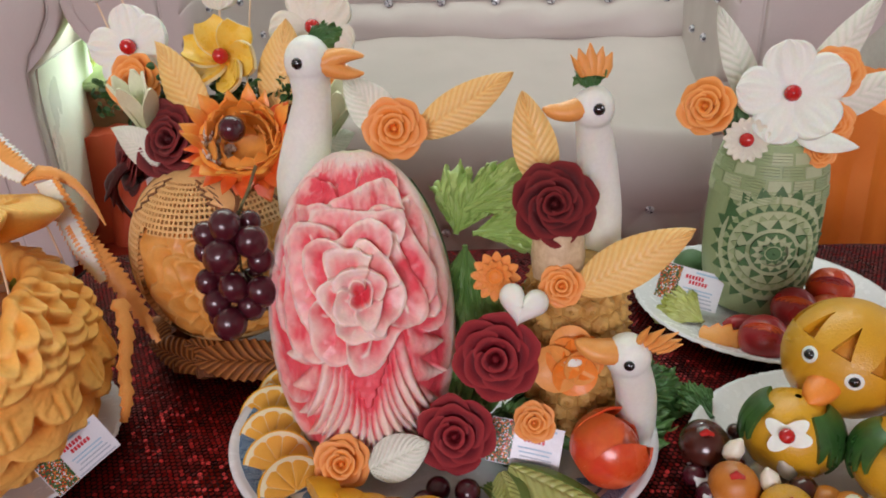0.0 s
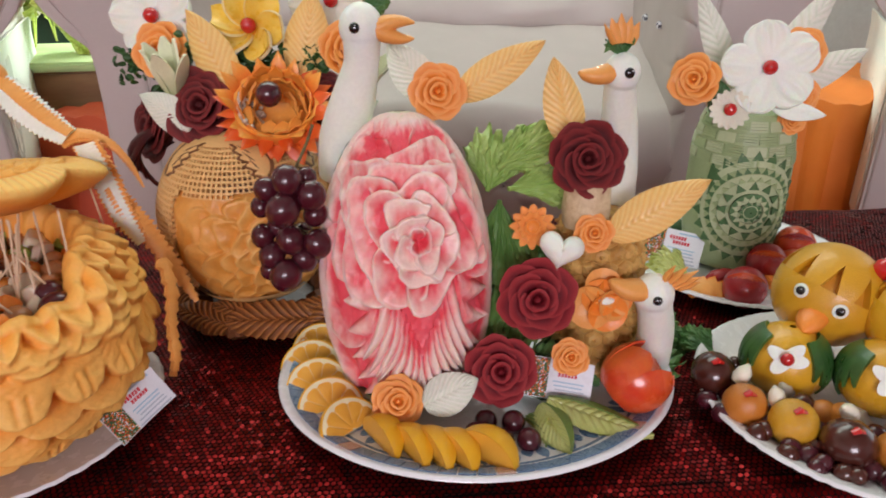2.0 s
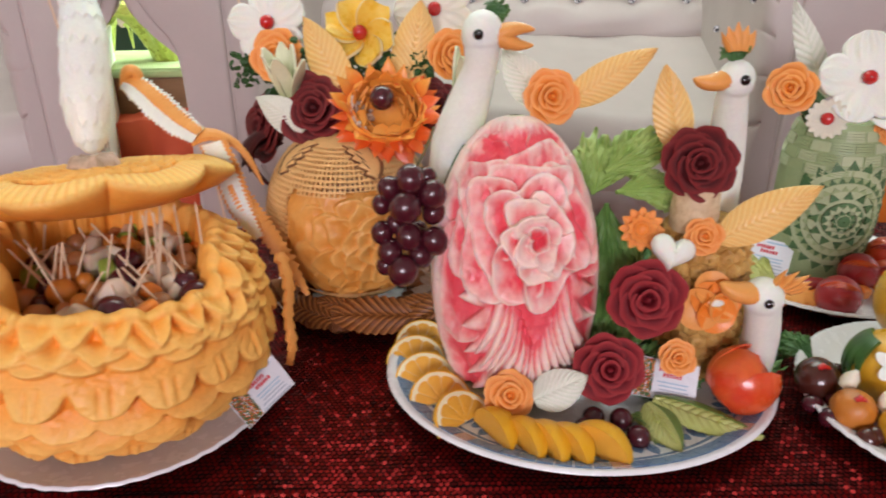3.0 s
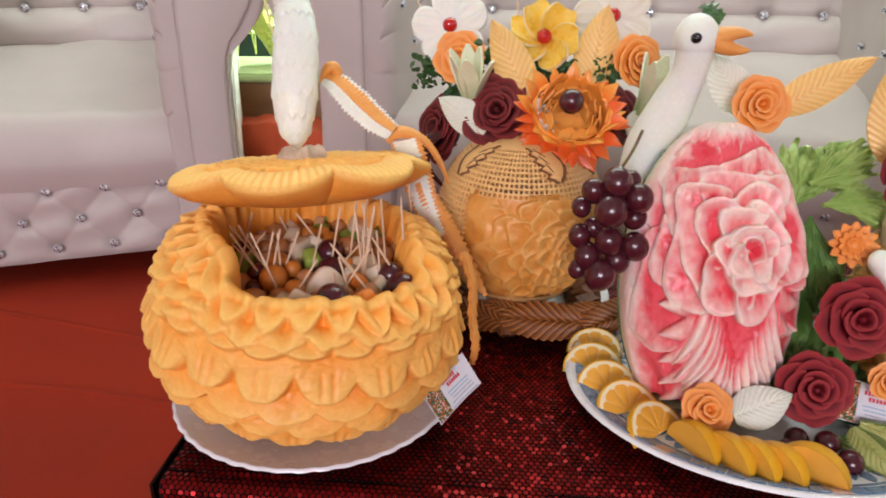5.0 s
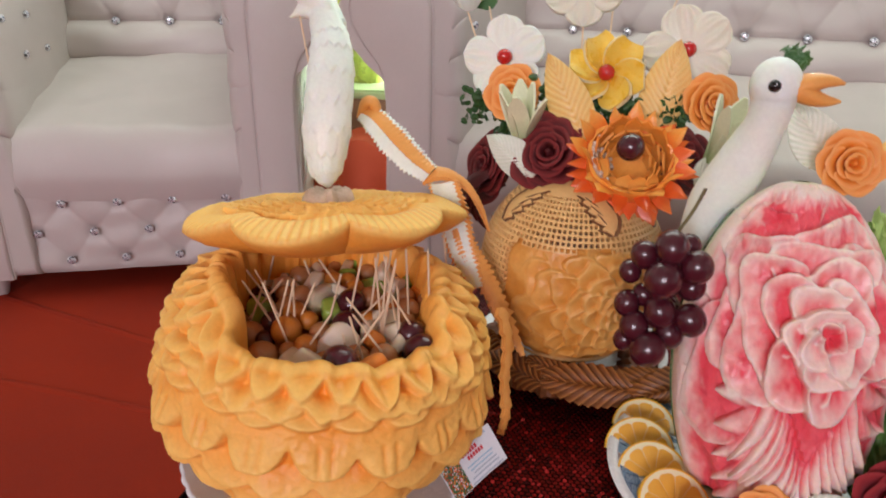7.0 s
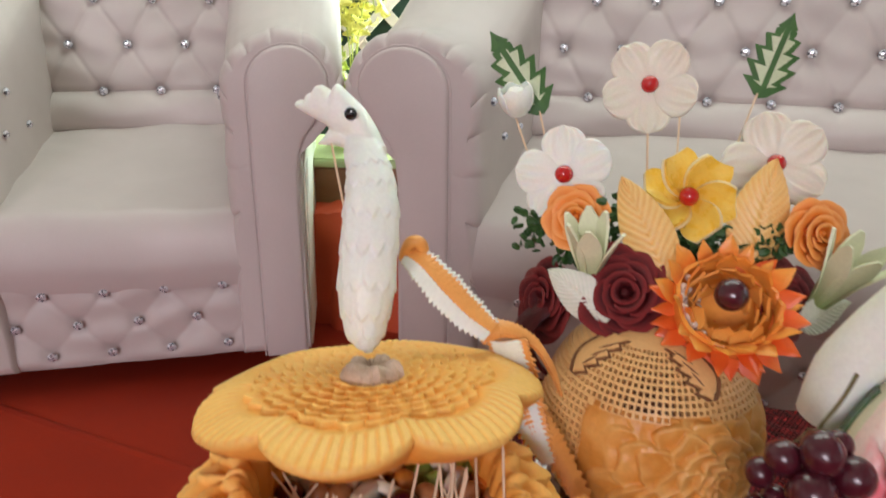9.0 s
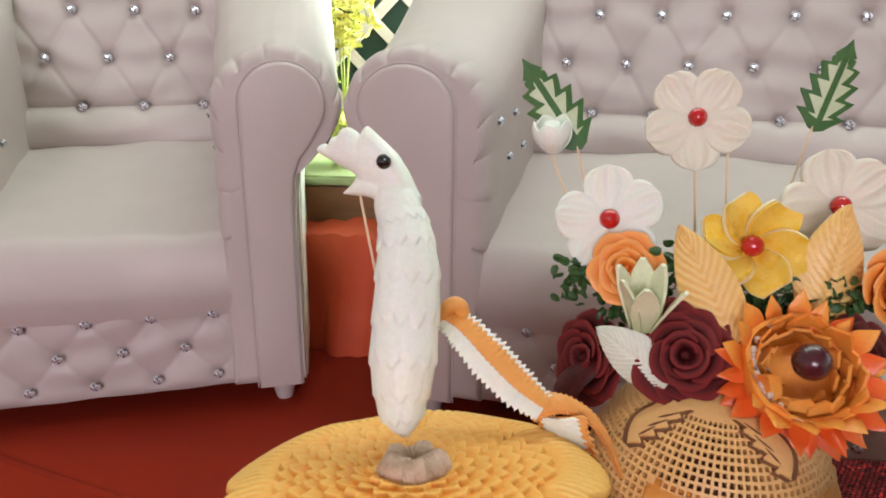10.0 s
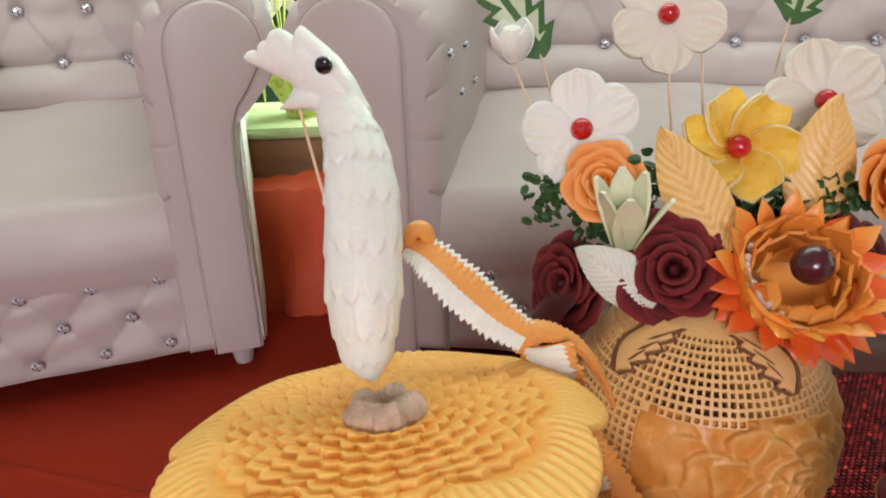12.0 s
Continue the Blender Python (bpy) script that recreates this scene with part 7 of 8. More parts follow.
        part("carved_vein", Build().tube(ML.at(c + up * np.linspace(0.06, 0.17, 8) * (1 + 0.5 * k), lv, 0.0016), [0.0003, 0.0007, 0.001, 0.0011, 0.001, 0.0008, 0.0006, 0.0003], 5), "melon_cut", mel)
# a many-petalled flower in relief on the bare flesh
MR = random.Random(5)
aa, ll = np.meshgrid(np.linspace(-0.80, 1.80, 250), np.linspace(-1.12, 0.52, 170), indexing="ij")
fa, fl_ = 0.56, -0.04
u, v = (aa - fa) * 0.1135 * np.maximum(np.cos(ll), 0.3), (ll - fl_) * 0.119
mr = Relief(aa.shape, -0.0050 + 0.0012 * np.sin(aa * 11 + 3 * ll) * np.sin(ll * 14), 0.15)
# folded flap in the upper corner, and broad leaves round the flower
fold = np.exp(-(((aa + 0.42) / 0.26) ** 2 + ((ll - 0.30) / 0.13) ** 2))
mr.h += 0.006 * fold * (1 + 0.5 * np.sin(9 * (ll - 0.5 * aa)))
mr.t += 0.5 * fold
ALL = (-4, 4)
mr.rings(np.hypot(u, v), np.arctan2(u, v), (
    (0.082, 0.122, 13, -0.007, -0.001, (0.0, 0.5), ALL), (0.066, 0.100, 13, -0.0065, 0.0005, (0.0, 0.6), ALL), (0.050, 0.080, 12, -0.006, 0.0015, (0.0, 0.7), ALL), (0.036, 0.062, 11, -0.0055, 0.0025, (0.05, 0.8), ALL),
    (0.024, 0.046, 9, -0.005, 0.0035, (0.05, 0.9), ALL), (0.013, 0.031, 8, -0.004, 0.004, (0.1, 0.95), ALL), (0.005, 0.019, 6, -0.003, 0.0045, (0.1, 1.0), ALL), (0.001, 0.010, 4, -0.004, 0.003, (0.0, 0.9), ALL)), MR, 0.045)
keep = np.clip(np.minimum(np.minimum((aa + 0.80) / 0.10, (1.80 - aa) / 0.1), np.minimum((0.52 - ll) / 0.06, (ll + 1.12) / 0.1)), 0, 1)
mr.h = mr.h * keep - 0.0072 * (1 - keep)
carved_parts(mel, ML.at(aa, ll, soften(mr.h + 0.0010 * uneven(aa.shape, (34, 24), 8), 1)), mr.o, soften(mr.t + 0.2 * uneven(aa.shape, (30, 22), 9), 1), "melon_flesh", ML.c, ("flesh_panel", "petal"))

# carved peel leaves round its foot
for i, (x, y, z, yaw, sz, lean) in enumerate(((-0.230, 0.770, 0.033, 5, 1.16, -30), (-0.146, 0.782, 0.038, 32, 0.92, -24), (-0.318, 0.786, 0.030, -24, 0.90, -34), (-0.366, 0.846, 0.028, -62, 0.75, -30), (-0.268, 0.784, 0.034, -8, 0.85, -42), (-0.186, 0.784, 0.034, 14, 0.85, -40))):
    ob = thing("carved_peel_leaf", "brown-orange carved peel leaf lying at the melon's foot", "carved leaf", pose(x, y, TABLE + z, lean, (4, -8, 6, 0, 14, -12)[i], yaw), "peel leaves")
    s, w = np.meshgrid(np.linspace(0, 1, 120), np.linspace(-1, 1, 33), indexing="ij")
    prof = np.sin(np.pi * np.clip(0.06 + 0.88 * s, 0, 1)) ** 0.62
    stripe = (s * 11 + 2.4 * np.abs(w) ** 0.8) % 1.0
    saw = np.where(stripe < 0.75, stripe / 0.75, (1 - stripe) / 0.25)
    X, Z = 0.104 * sz * (s - 0.5), 0.023 * sz * prof * w * (1 - 0.12 * (1 - saw))
    Y = -0.013 * (1 - w**2) - 0.0045 * saw * (1 - 0.5 * np.abs(w)) + 0.003 * np.exp(-((w / 0.08) ** 2)) + 0.020 * (s - 0.5) ** 2
    g = np.stack([X, Y, Z], -1)
    part("blade", Build().sheet(g, g + np.array([0, 0.006, 0]), 0, saw**2), "brown_peel", ob)

# dark ring stands for loose brown peel and the shade at the melon's foot
wreath = Build().lathe([(0.075, 0.006), (0.100, 0.006), (0.112, 0.016), (0.108, 0.034), (0.092, 0.040), (0.076, 0.030), (0.075, 0.006)], 120, 0, lambda a, s: 1 + 0.05 * np.sin(a * 17) + 0.03 * np.sin(a * 41))
tagged(part("peel_wreath", wreath, "brown_peel", m=Matrix.Translation((-0.264, 0.872, TABLE))), "dark brown ring for peel pieces and shade under the melon", "carved peel")

# bouquet
fl = thing("papaya_flower", "red-orange papaya cut into a jagged cup with a grape in it", "carved flower", facing((-0.213, 0.826, 0.583), (0.10, -0.66, 0.74)))
part("cup", Build().lathe([(0.001, -0.054), (0.020, -0.052), (0.038, -0.042), (0.047, -0.026), (0.050, -0.008), (0.049, 0.004), (0.045, 0.004), (0.043, -0.010), (0.037, -0.026), (0.020, -0.038), (0.001, -0.040)], 48, 0, lambda a, s: 1 + 0.03 * np.cos(5 * a), tone=np.array([0, 0, 0.0, 0.05, 0.35, 0.8, 1, 1.2, 1, 1, 1])), "papaya", fl)
s, w = np.meshgrid(np.linspace(0, 1, 9), np.linspace(-1, 1, 5), indexing="ij")
FL = random.Random(8)
for k, (r0, z0, ln, wd, count, up, mt, arc) in enumerate(((0.047, -0.002, 0.027, 0.0105, 17, 0.95, "papaya", 7), (0.044, 0.000, 0.023, 0.0110, 15, 1.70, "papaya_in", 7), (0.038, -0.012, 0.024, 0.0105, 14, 1.95, "papaya_in", 7), (0.028, -0.028, 0.024, 0.0090, 11, 1.75, "papaya_in", 7), (0.047, -0.010, 0.024, 0.0095, 17, 0.25, "papaya", 2.4), (0.048, -0.020, 0.022, 0.0095, 17, -0.35, "papaya", 1.9), (0.045, -0.032, 0.017, 0.0085, 15, -0.75, "papaya", 1.2))):
    prof = np.minimum(1, 1.7 * (1 - s) ** 0.9 + 0.03)
    X = r0 + ln * s * math.cos(up) + 0.004 * s**2
    g = np.stack([X, wd * prof * w, z0 + ln * s * math.sin(up) + 0.0015 * (1 - w**2)], -1)
    me = Build().sheet(g, g - np.array([0.0022, 0, 0.0018]), 0, 0.25 + 0.75 * s if k < 2 else (0.5 * s if k < 4 else 0.25 * s)).mesh("tooth", mt)
    for i in range(count):
        an = 2 * math.pi * (i + 0.5 * k) / count + FL.uniform(-0.06, 0.06)
        if abs((an + 1.35 + math.pi) % (2 * math.pi) - math.pi) > arc:
            continue
        part("tooth", me, None, fl, m=Matrix.Rotation(an, 4, "Z") @ Matrix.Rotation(FL.uniform(-0.22, 0.22), 4, "Y") @ Matrix.Rotation(FL.uniform(-0.2, 0.2), 4, "X") @ Matrix.Diagonal((FL.uniform(0.90, 1.04), FL.uniform(0.75, 1.15), FL.uniform(0.6, 1.15), 1)))
fluff = Build()
for i in range(120):
    a, q = FL.gauss(3.3, 0.42), FL.random()
    r_, z_ = 0.043 - 0.026 * q**1.5, 0.004 - 0.038 * q
    fluff.ball((r_ * math.cos(a), r_ * math.sin(a), z_ + 0.002), FL.uniform(0.0018, 0.0042), 7, 5)
part("seed_fluff", fluff, "seed_fluff", fl, "pale stringy pulp")
tagged(part("grape", Build().ball((0, 0, 0), 0.0150, 20, 14), "grape", m=Matrix.Translation((-0.216, 0.806, 0.600))), "dark grape set in the papaya flower", "grape")

rose("beet_rose", "dark red beetroot rose on the melon", "beet", 0.047, facing((-0.304, 0.842, 0.580), (-0.25, -0.86, 0.45), 15), "beetroot roses", 5)
rose("beet_rose", "dark beetroot bud at the melon's shoulder", "beet", 0.044, facing((-0.385, 0.890, 0.545), (-0.75, -0.60, 0.30), 40), "beetroot roses", 4)
rose("beet_rose", "dark beetroot rose tucked behind the papaya flower", "beet", 0.040, facing((-0.148, 0.872, 0.575), (0.6, -0.7, 0.40), 70), "beetroot roses", 4)
rose("carrot_rose", "orange carrot rose under the white flower", "carrot", 0.033, facing((-0.356, 0.888, 0.640), (-0.12, -0.93, 0.36), 10), "carrot roses", 4)
rose("carrot_rose", "orange carrot rose at the far side of the bouquet", "carrot", 0.033, facing((-0.128, 0.880, 0.640), (0.35, -0.87, 0.36), 35), "carrot roses", 4)
white_flower("white radish flower with five grooved petals and a cherry", 0.052, facing((-0.371, 0.930, 0.674), (-0.06, -0.95, 0.30), 10), "radish", "white flowers")
white_flower("cream radish flower on a long stick above the bouquet", 0.054, facing((-0.284, 1.028, 0.760), (-0.06, -0.95, 0.28), 40), "radish_cream", "white flowers")
white_flower("cream radish flower with a cherry behind the golden leaf", 0.056, facing((-0.152, 0.978, 0.686), (0.0, -0.95, 0.28), 20), "radish_cream", "white flowers")
skewer((-0.284, 1.034, 0.755), (-0.276, 0.95, 0.56), 0.0014)
skewer((-0.152, 0.984, 0.68), (-0.19, 0.92, 0.55), 0.0014)
skewer((-0.371, 0.936, 0.67), (-0.33, 0.90, 0.55), 0.0014)
skewer((-0.245, 1.06, 0.76), (-0.25, 0.96, 0.58), 0.0012)

# flower made of orange segments
of = thing("orange_flower", "flower of yellow orange wedges round a red cherry", "carved flower", facing((-0.247, 0.912, 0.658), (-0.05, -0.90, 0.42), 8))
s, w = np.meshgrid(np.linspace(0, 1, 9), np.linspace(-1, 1, 9), indexing="ij")
prof = np.sin(np.pi * (0.10 + 0.72 * s)) ** 0.7
X = 0.006 + 0.035 * s
Y = 0.0200 * prof * w
Z = 0.004 + 0.027 * s**0.9 + 0.006 * (w**2) - 0.010 * np.clip(s - 0.7, 0, 1)
g = np.stack([X, Y, Z], -1)
seg_f = Build().sheet(g, g - np.array([0, 0, 0.006])).mesh("segment", "citrus_yellow")
g2 = np.stack([X[:, :] * 1.03, Y * 1.06, Z - 0.0045], -1)
seg_p = Build().sheet(g2, g2 - np.array([-0.001, 0, 0.004])).mesh("segment_peel", "pith")
for i in range(6):
    mm = Matrix.Rotation(2 * math.pi * i / 6 + random.uniform(-0.06, 0.06), 4, "Z") @ Matrix.Rotation(0.42 + random.uniform(-0.10, 0.10), 4, "X")
    p0 = part("segment", seg_f, None, of, m=mm)
    part("segment_peel", seg_p, None, p0)
part("heart", Build().ball((0, 0, 0.004), 0.010, 12, 8), "citrus_flesh", of)
cherry_part(of, 0.0098, 0.018)

carved_leaf("melon_leaf", "golden carved leaf with slanting veins in the bouquet", "leaf_yellow", 0.112, 0.050, facing((-0.265, 0.842, 0.594), (-0.15, -0.93, 0.34)) @ Matrix.Rotation(radians(30), 4, "Z"), 10, "golden leaves")
carved_leaf("melon_leaf", "broad golden carved leaf beside the orange flower", "leaf_yellow", 0.110, 0.058, facing((-0.186, 0.880, 0.600), (0.05, -0.95, 0.30)) @ Matrix.Rotation(radians(-10), 4, "Z"), 11, "golden leaves")
carved_leaf("radish_leaf", "pale green-white carved leaf beside a beetroot rose", "leaf_white", 0.078, 0.044, facing((-0.318, 0.830, 0.556), (-0.30, -0.90, 0.30)) @ Matrix.Rotation(radians(62), 4, "Z"), 11, "pale leaves")
carved_leaf("radish_leaf", "small pale leaf at the far side of the melon", "leaf_white", 0.060, 0.036, facing((-0.140, 0.842, 0.560), (0.5, -0.82, 0.25)) @ Matrix.Rotation(radians(-75), 4, "Z"), 9, "pale leaves")


def rind_leaf(label, length, width, m):
    """A leaf cut from green rind: lobes that point to its tip, and a pale carved pattern beside a dark midrib; it lies in x-y and looks along z."""
    ob = thing("rind_leaf", label, "carved leaf", m, "rind leaves")

    def blade_(name, mat, s0, s1, sgn, w0, pale, up, thick):
        t, w = np.meshgrid(np.linspace(s0, s1, 121), np.linspace(0, 1, 7), indexing="ij")
        k = (t * 5.6 + 0.15) % 1.0
        saw = np.where(k < 0.72, k / 0.72, (1 - k) / 0.28) * np.clip((0.80 - t) / 0.03, 0, 1)
        env = np.interp(t, (0, 0.10, 0.25, 0.5, 0.72, 0.80, 0.92, 1.0), (0.40, 0.88, 1.0, 0.86, 0.58, 0.38, 0.13, 0.0))
        reach = env * (np.clip(0.22 + 0.46 * saw, 0, 1) * np.clip((s1 - t) / 0.10, 0, 1) if pale else np.where(t < 0.80, 0.58 + 0.42 * saw, 1.0))
        x = 0.5 * width * (w0 + (np.maximum(reach, w0) - w0) * w) if pale else 0.5 * width * reach * w
        g = np.stack([sgn * x, length * t + 0.42 * x * np.clip((1 - t) * 3, 0, 1), up + 0.05 * length * (t - 0.4) ** 2 - 7.0 * x**2], -1)
        if sgn < 0:
            g = g[:, ::-1]
        part(name, Build().sheet(g, g - np.array([0, 0, thick])), mat, ob)

    for sgn in (-1, 1):
        blade_("rind", "rind_leaf_green", 0.0, 1.0, sgn, 0.0, False, 0.0, 0.0025)
        blade_("pale_cut", "rind_leaf_pale", 0.12, 0.80, sgn, 0.11, True, 0.0012, 0.001)
    return ob


rind_leaf("dark green melon-rind leaf with a pale carved pattern on a stick", 0.1125, 0.062, facing((-0.399, 1.000, 0.728), (0.0, -0.97, 0.2)) @ Matrix.Rotation(radians(36.5), 4, "Z"))
rind_leaf("tall melon-rind leaf with a pale carved pattern above the bouquet", 0.0992, 0.058, facing((-0.160, 1.055, 0.746), (0.0, -0.97, 0.2)) @ Matrix.Rotation(radians(-16.9), 4, "Z"))
skewer((-0.406, 1.004, 0.737), (-0.36, 0.93, 0.58), 0.0012)
skewer((-0.160, 1.059, 0.756), (-0.23, 0.95, 0.58), 0.0012)
bud = thing("radish_bud", "white radish bud with folded petals on a stick", "carved flower", facing((-0.430, 0.985, 0.743), (-0.12, -0.22, 0.95)) @ Matrix.Scale(0.98, 4))
s, w = np.meshgrid(np.linspace(0, 1, 12), np.linspace(-1, 1, 13), indexing="ij")
for i in range(5):
    an = w * 0.92 * np.minimum(1, 1.2 * np.sqrt(1 - 0.85 * s**4))
    rad = 0.0195 * np.sin(np.pi * (0.06 + 0.62 * s)) ** 0.7 + 0.0012 * (i % 2)
    g = np.stack([rad * np.cos(an), rad * np.sin(an), 0.036 * s * (1 - 0.10 * w**2) - 0.018], -1)
    part("petal", Build().sheet(g, g * np.array([0.90, 0.90, 1])), "radish", bud, m=Matrix.Rotation(i * 2 * math.pi / 5, 4, "Z"))
part("core", Build().tube([(0, 0, -0.016), (0, 0, -0.006), (0, 0, 0.006), (0.001, 0, 0.014)], [0.010, 0.0155, 0.0135, 0.008], 18), "radish", bud)
skewer((-0.430, 0.985, 0.725), (-0.375, 0.94, 0.60), 0.0012)

# spiky flowers of cut stem
for i, (x, y, z, an) in enumerate(((-0.338, 0.868, 0.590, -12), (-0.120, 0.862, 0.585, 40))):
    ob = thing("leek_flower", "pale green and white pointed petals cut from a stem", "carved flower", facing((x, y, z), (-0.1 if i == 0 else 0.4, -0.30, 0.95)) @ Matrix.Rotation(radians(an), 4, "Z"), "pointed petal flowers")
    for k in range(6):
        s, w = np.meshgrid(np.linspace(0, 1, 9), np.linspace(-1, 1, 7), indexing="ij")
        an2 = w * 0.5 * np.sin(np.pi * (0.16 + 0.82 * s)) ** 0.8
        rad = 0.008 + 0.015 * s**1.6
        g = np.stack([rad * np.cos(an2), rad * np.sin(an2) * 1.9, 0.084 * s - 0.02], -1)
        part("petal", Build().sheet(g, g * np.array([0.86, 0.9, 1]), 0, np.clip(s * 1.3, 0, 1)), "spike_green", ob, m=Matrix.Rotation(2 * math.pi * k / 6, 4, "Z") @ Matrix.Rotation(random.uniform(-0.05, 0.28), 4, "Y"))
# curly dark kale between the flowers
for i, (x, y, z, sz) in enumerate(((-0.396, 0.915, 0.620, 0.030), (-0.312, 0.905, 0.632, 0.030), (-0.232, 0.905, 0.618, 0.030), (-0.165, 0.893, 0.622, 0.030), (-0.345, 0.925, 0.600, 0.036), (-0.255, 0.93, 0.60, 0.045), (-0.20, 0.935, 0.60, 0.045))):
    b = Build()
    kr = random.Random(30 + i)
    for k in range(60):
        c = np.array([kr.gauss(0, 0.42), kr.gauss(0, 0.35), kr.gauss(0, 0.32)]) * sz
        q = Euler((kr.uniform(0, 6), kr.uniform(0, 6), kr.uniform(0, 6))).to_matrix()
        s, w = np.meshgrid(np.linspace(0, 1, 4), np.linspace(-1, 1, 5), indexing="ij")
        g = np.stack([0.16 * w * np.sin(np.pi * (0.2 + 0.7 * s)), 0.36 * s, 0.07 * np.sin(w * 4 + k) * s], -1) * sz
        b.grid(c + g @ np.array(q).T)
    tagged(part("kale_sprig", b, "kale", m=Matrix.Translation((x, y, z))), "curly dark green kale sprig between the flowers", "kale", "kale sprigs", "stuff")
# long drooping beet petals at the shoulder
for i in range(5):
    ob = part("beet_strip", Build().tube(smooth_path([(-0.375, 0.885, 0.545), (-0.392 - 0.004 * i, 0.872, 0.530 - 0.004 * i), (-0.408 + 0.010 * i, 0.855, 0.500 - 0.008 * i)], 12), [0.010, 0.013, 0.014, 0.014, 0.013, 0.012, 0.011, 0.010, 0.008, 0.006, 0.004, 0.001], 9, flat=0.45), "beet")
    tagged(ob, "dark red beetroot strip drooping from the bouquet", "carved petal", "beetroot strips")

# ---- green watermelon vase ----
plate("white plate with a wavy rim under the green watermelon", (0.450, 0.945, TABLE), 0.172, 0.176, scallops=60, rim=0.020)


class Barrel(Spheroid):
    """An upright melon with steep sides; l runs from -1 to 1 over its height."""

    def at(self, a, l, out=0.0):
        a, l, out = np.broadcast_arrays(np.asarray(a, float), np.asarray(l, float), np.asarray(out, float))
        r = self.r * (1 - 0.24 * np.abs(l) ** 3.2) + out
        return self.c + np.stack([r * np.sin(a), -r * np.cos(a), self.h * l], -1)

    def shape(self, b, a0, z0, pts, lift, thick=0.003, slot=0, turn=0.0):
        """A flat cut-out given as tangent (x, y) pairs round (0, 0), laid on the side."""
        p = np.asarray(pts, float)
        c, s = math.cos(turn), math.sin(turn)
        x, y = c * p[:, 0] - s * p[:, 1], s * p[:, 0] + c * p[:, 1]
        l = (z0 + y - self.c[2]) / self.h
        a = a0 + x / self.r
        n = len(p)
        top, low = self.at(a, l, lift), self.at(a, l, lift - thick)
        b.add(np.concatenate([top, low]), [tuple(range(n))] + [(i, i + n, (i + 1) % n + n, (i + 1) % n) for i in range(n)], slot)
        return b


VS = Barrel((0.440, 0.958, 0.420), 0.0725, 0.118)
vase = thing("watermelon_vase", "green watermelon carved with a round medallion and woven blocks, standing upright", "carved watermelon", Matrix.Identity(4))
aa, ll = np.meshgrid(np.linspace(-np.pi, np.pi, 90), np.linspace(-1, 1, 50), indexing="ij")
bd = Build().grid(VS.at(aa, ll))
ring_a = np.linspace(-np.pi, np.pi, 60, endpoint=False)
bd.add(VS.at(ring_a, np.full(60, 1.0)), [tuple(range(60))])
bd.add(VS.at(ring_a, np.full(60, -1.0)), [tuple(range(60))])
part("body", bd, "rind_light", vase)
MA, MZ = -0.16, 0.405


def round_ring(r0, r1, mat, lift, name, n=48):
    t = np.linspace(0, 2 * np.pi, n + 1)
    g = []
    for r, up in ((r0, lift - 0.003), (r0 + 0.0006, lift), (r1 - 0.0006, lift), (r1, lift - 0.003)):
        g.append(VS.at(MA + r * np.sin(t) / VS.r, (MZ + 1.06 * r * np.cos(t) - VS.c[2]) / VS.h, up))
    part(name, Build().grid(np.array(g)), mat, vase)


def wedge_ring(r, count, ln, wd, mat, lift, name, out=True, turn=0.0):
    for i in range(count):
        t = 2 * math.pi * (i + turn) / count
        x, y = r * math.sin(t), 1.06 * r * math.cos(t)
        if not out:
            pts = [(-wd, ln / 2), (wd, ln / 2), (0, -ln / 2)]
        else:
            pts = [(-wd, -ln / 2), (wd, -ln / 2), (0, ln / 2)]
        part(name, VS.shape(Build(), MA + x / VS.r, MZ + y, pts, lift, turn=-t), mat, vase, smooth=False)


round_ring(0.060, 0.074, "rind_pale", 0.0015, "outer_ring")
wedge_ring(0.076, 22, 0.014, 0.0085, "rind_dark", 0.0022, "outer_point", True)
round_ring(0.052, 0.061, "rind_light", 0.0035, "ring")
wedge_ring(0.0575, 30, 0.009, 0.0048, "rind_dark", 0.0042, "point", True)
round_ring(0.0005, 0.053, "rind_pale", 0.0045, "disc")
wedge_ring(0.037, 12, 0.012, 0.0062, "rind_dark", 0.0062, "triangle", True)
wedge_ring(0.046, 24, 0.007, 0.005, "rind_light", 0.0066, "petal", True, 0.5)
round_ring(0.019, 0.026, "rind_dark", 0.0066, "dark_ring")
wedge_ring(0.0205, 14, 0.008, 0.0046, "rind_pale", 0.0078, "petal", True)
round_ring(0.0005, 0.0125, "rind_pale", 0.0075, "disc")
wedge_ring(0.0125, 10, 0.006, 0.004, "rind_dark", 0.0082, "point", True, 0.5)
round_ring(0.0005, 0.0085, "rind_dark", 0.0092, "button")
# woven blocks under the top edge
for row in range(4):
    z = 0.474 + row * 0.0165
    for i in range(15):
        a = 2 * math.pi * (i + 0.5 * (row % 2)) / 15
        mt = ("rind_light", "rind_pale")[(i + row) % 2]
        for k in range(4):
            zz = z + (k - 1.5) * 0.0036
            pts = [(-0.0135, -0.0014), (-0.005, -0.0016), (0.005, -0.0016), (0.0135, -0.0014), (0.0135, 0.0014), (0.005, 0.0016), (-0.005, 0.0016), (-0.0135, 0.0014)]
            if (i + row) % 3 == 0 and k > 0:
                continue
            if k == 0 and (i + row) % 3 == 0:
                pts = [(-0.0135, -0.0012), (0.0135, -0.0012), (0.0135, 0.0120), (-0.0135, 0.0120)]
            part("block", VS.shape(Build(), a, zz, pts, 0.0020), mt, vase, smooth=False)
for i in range(4):
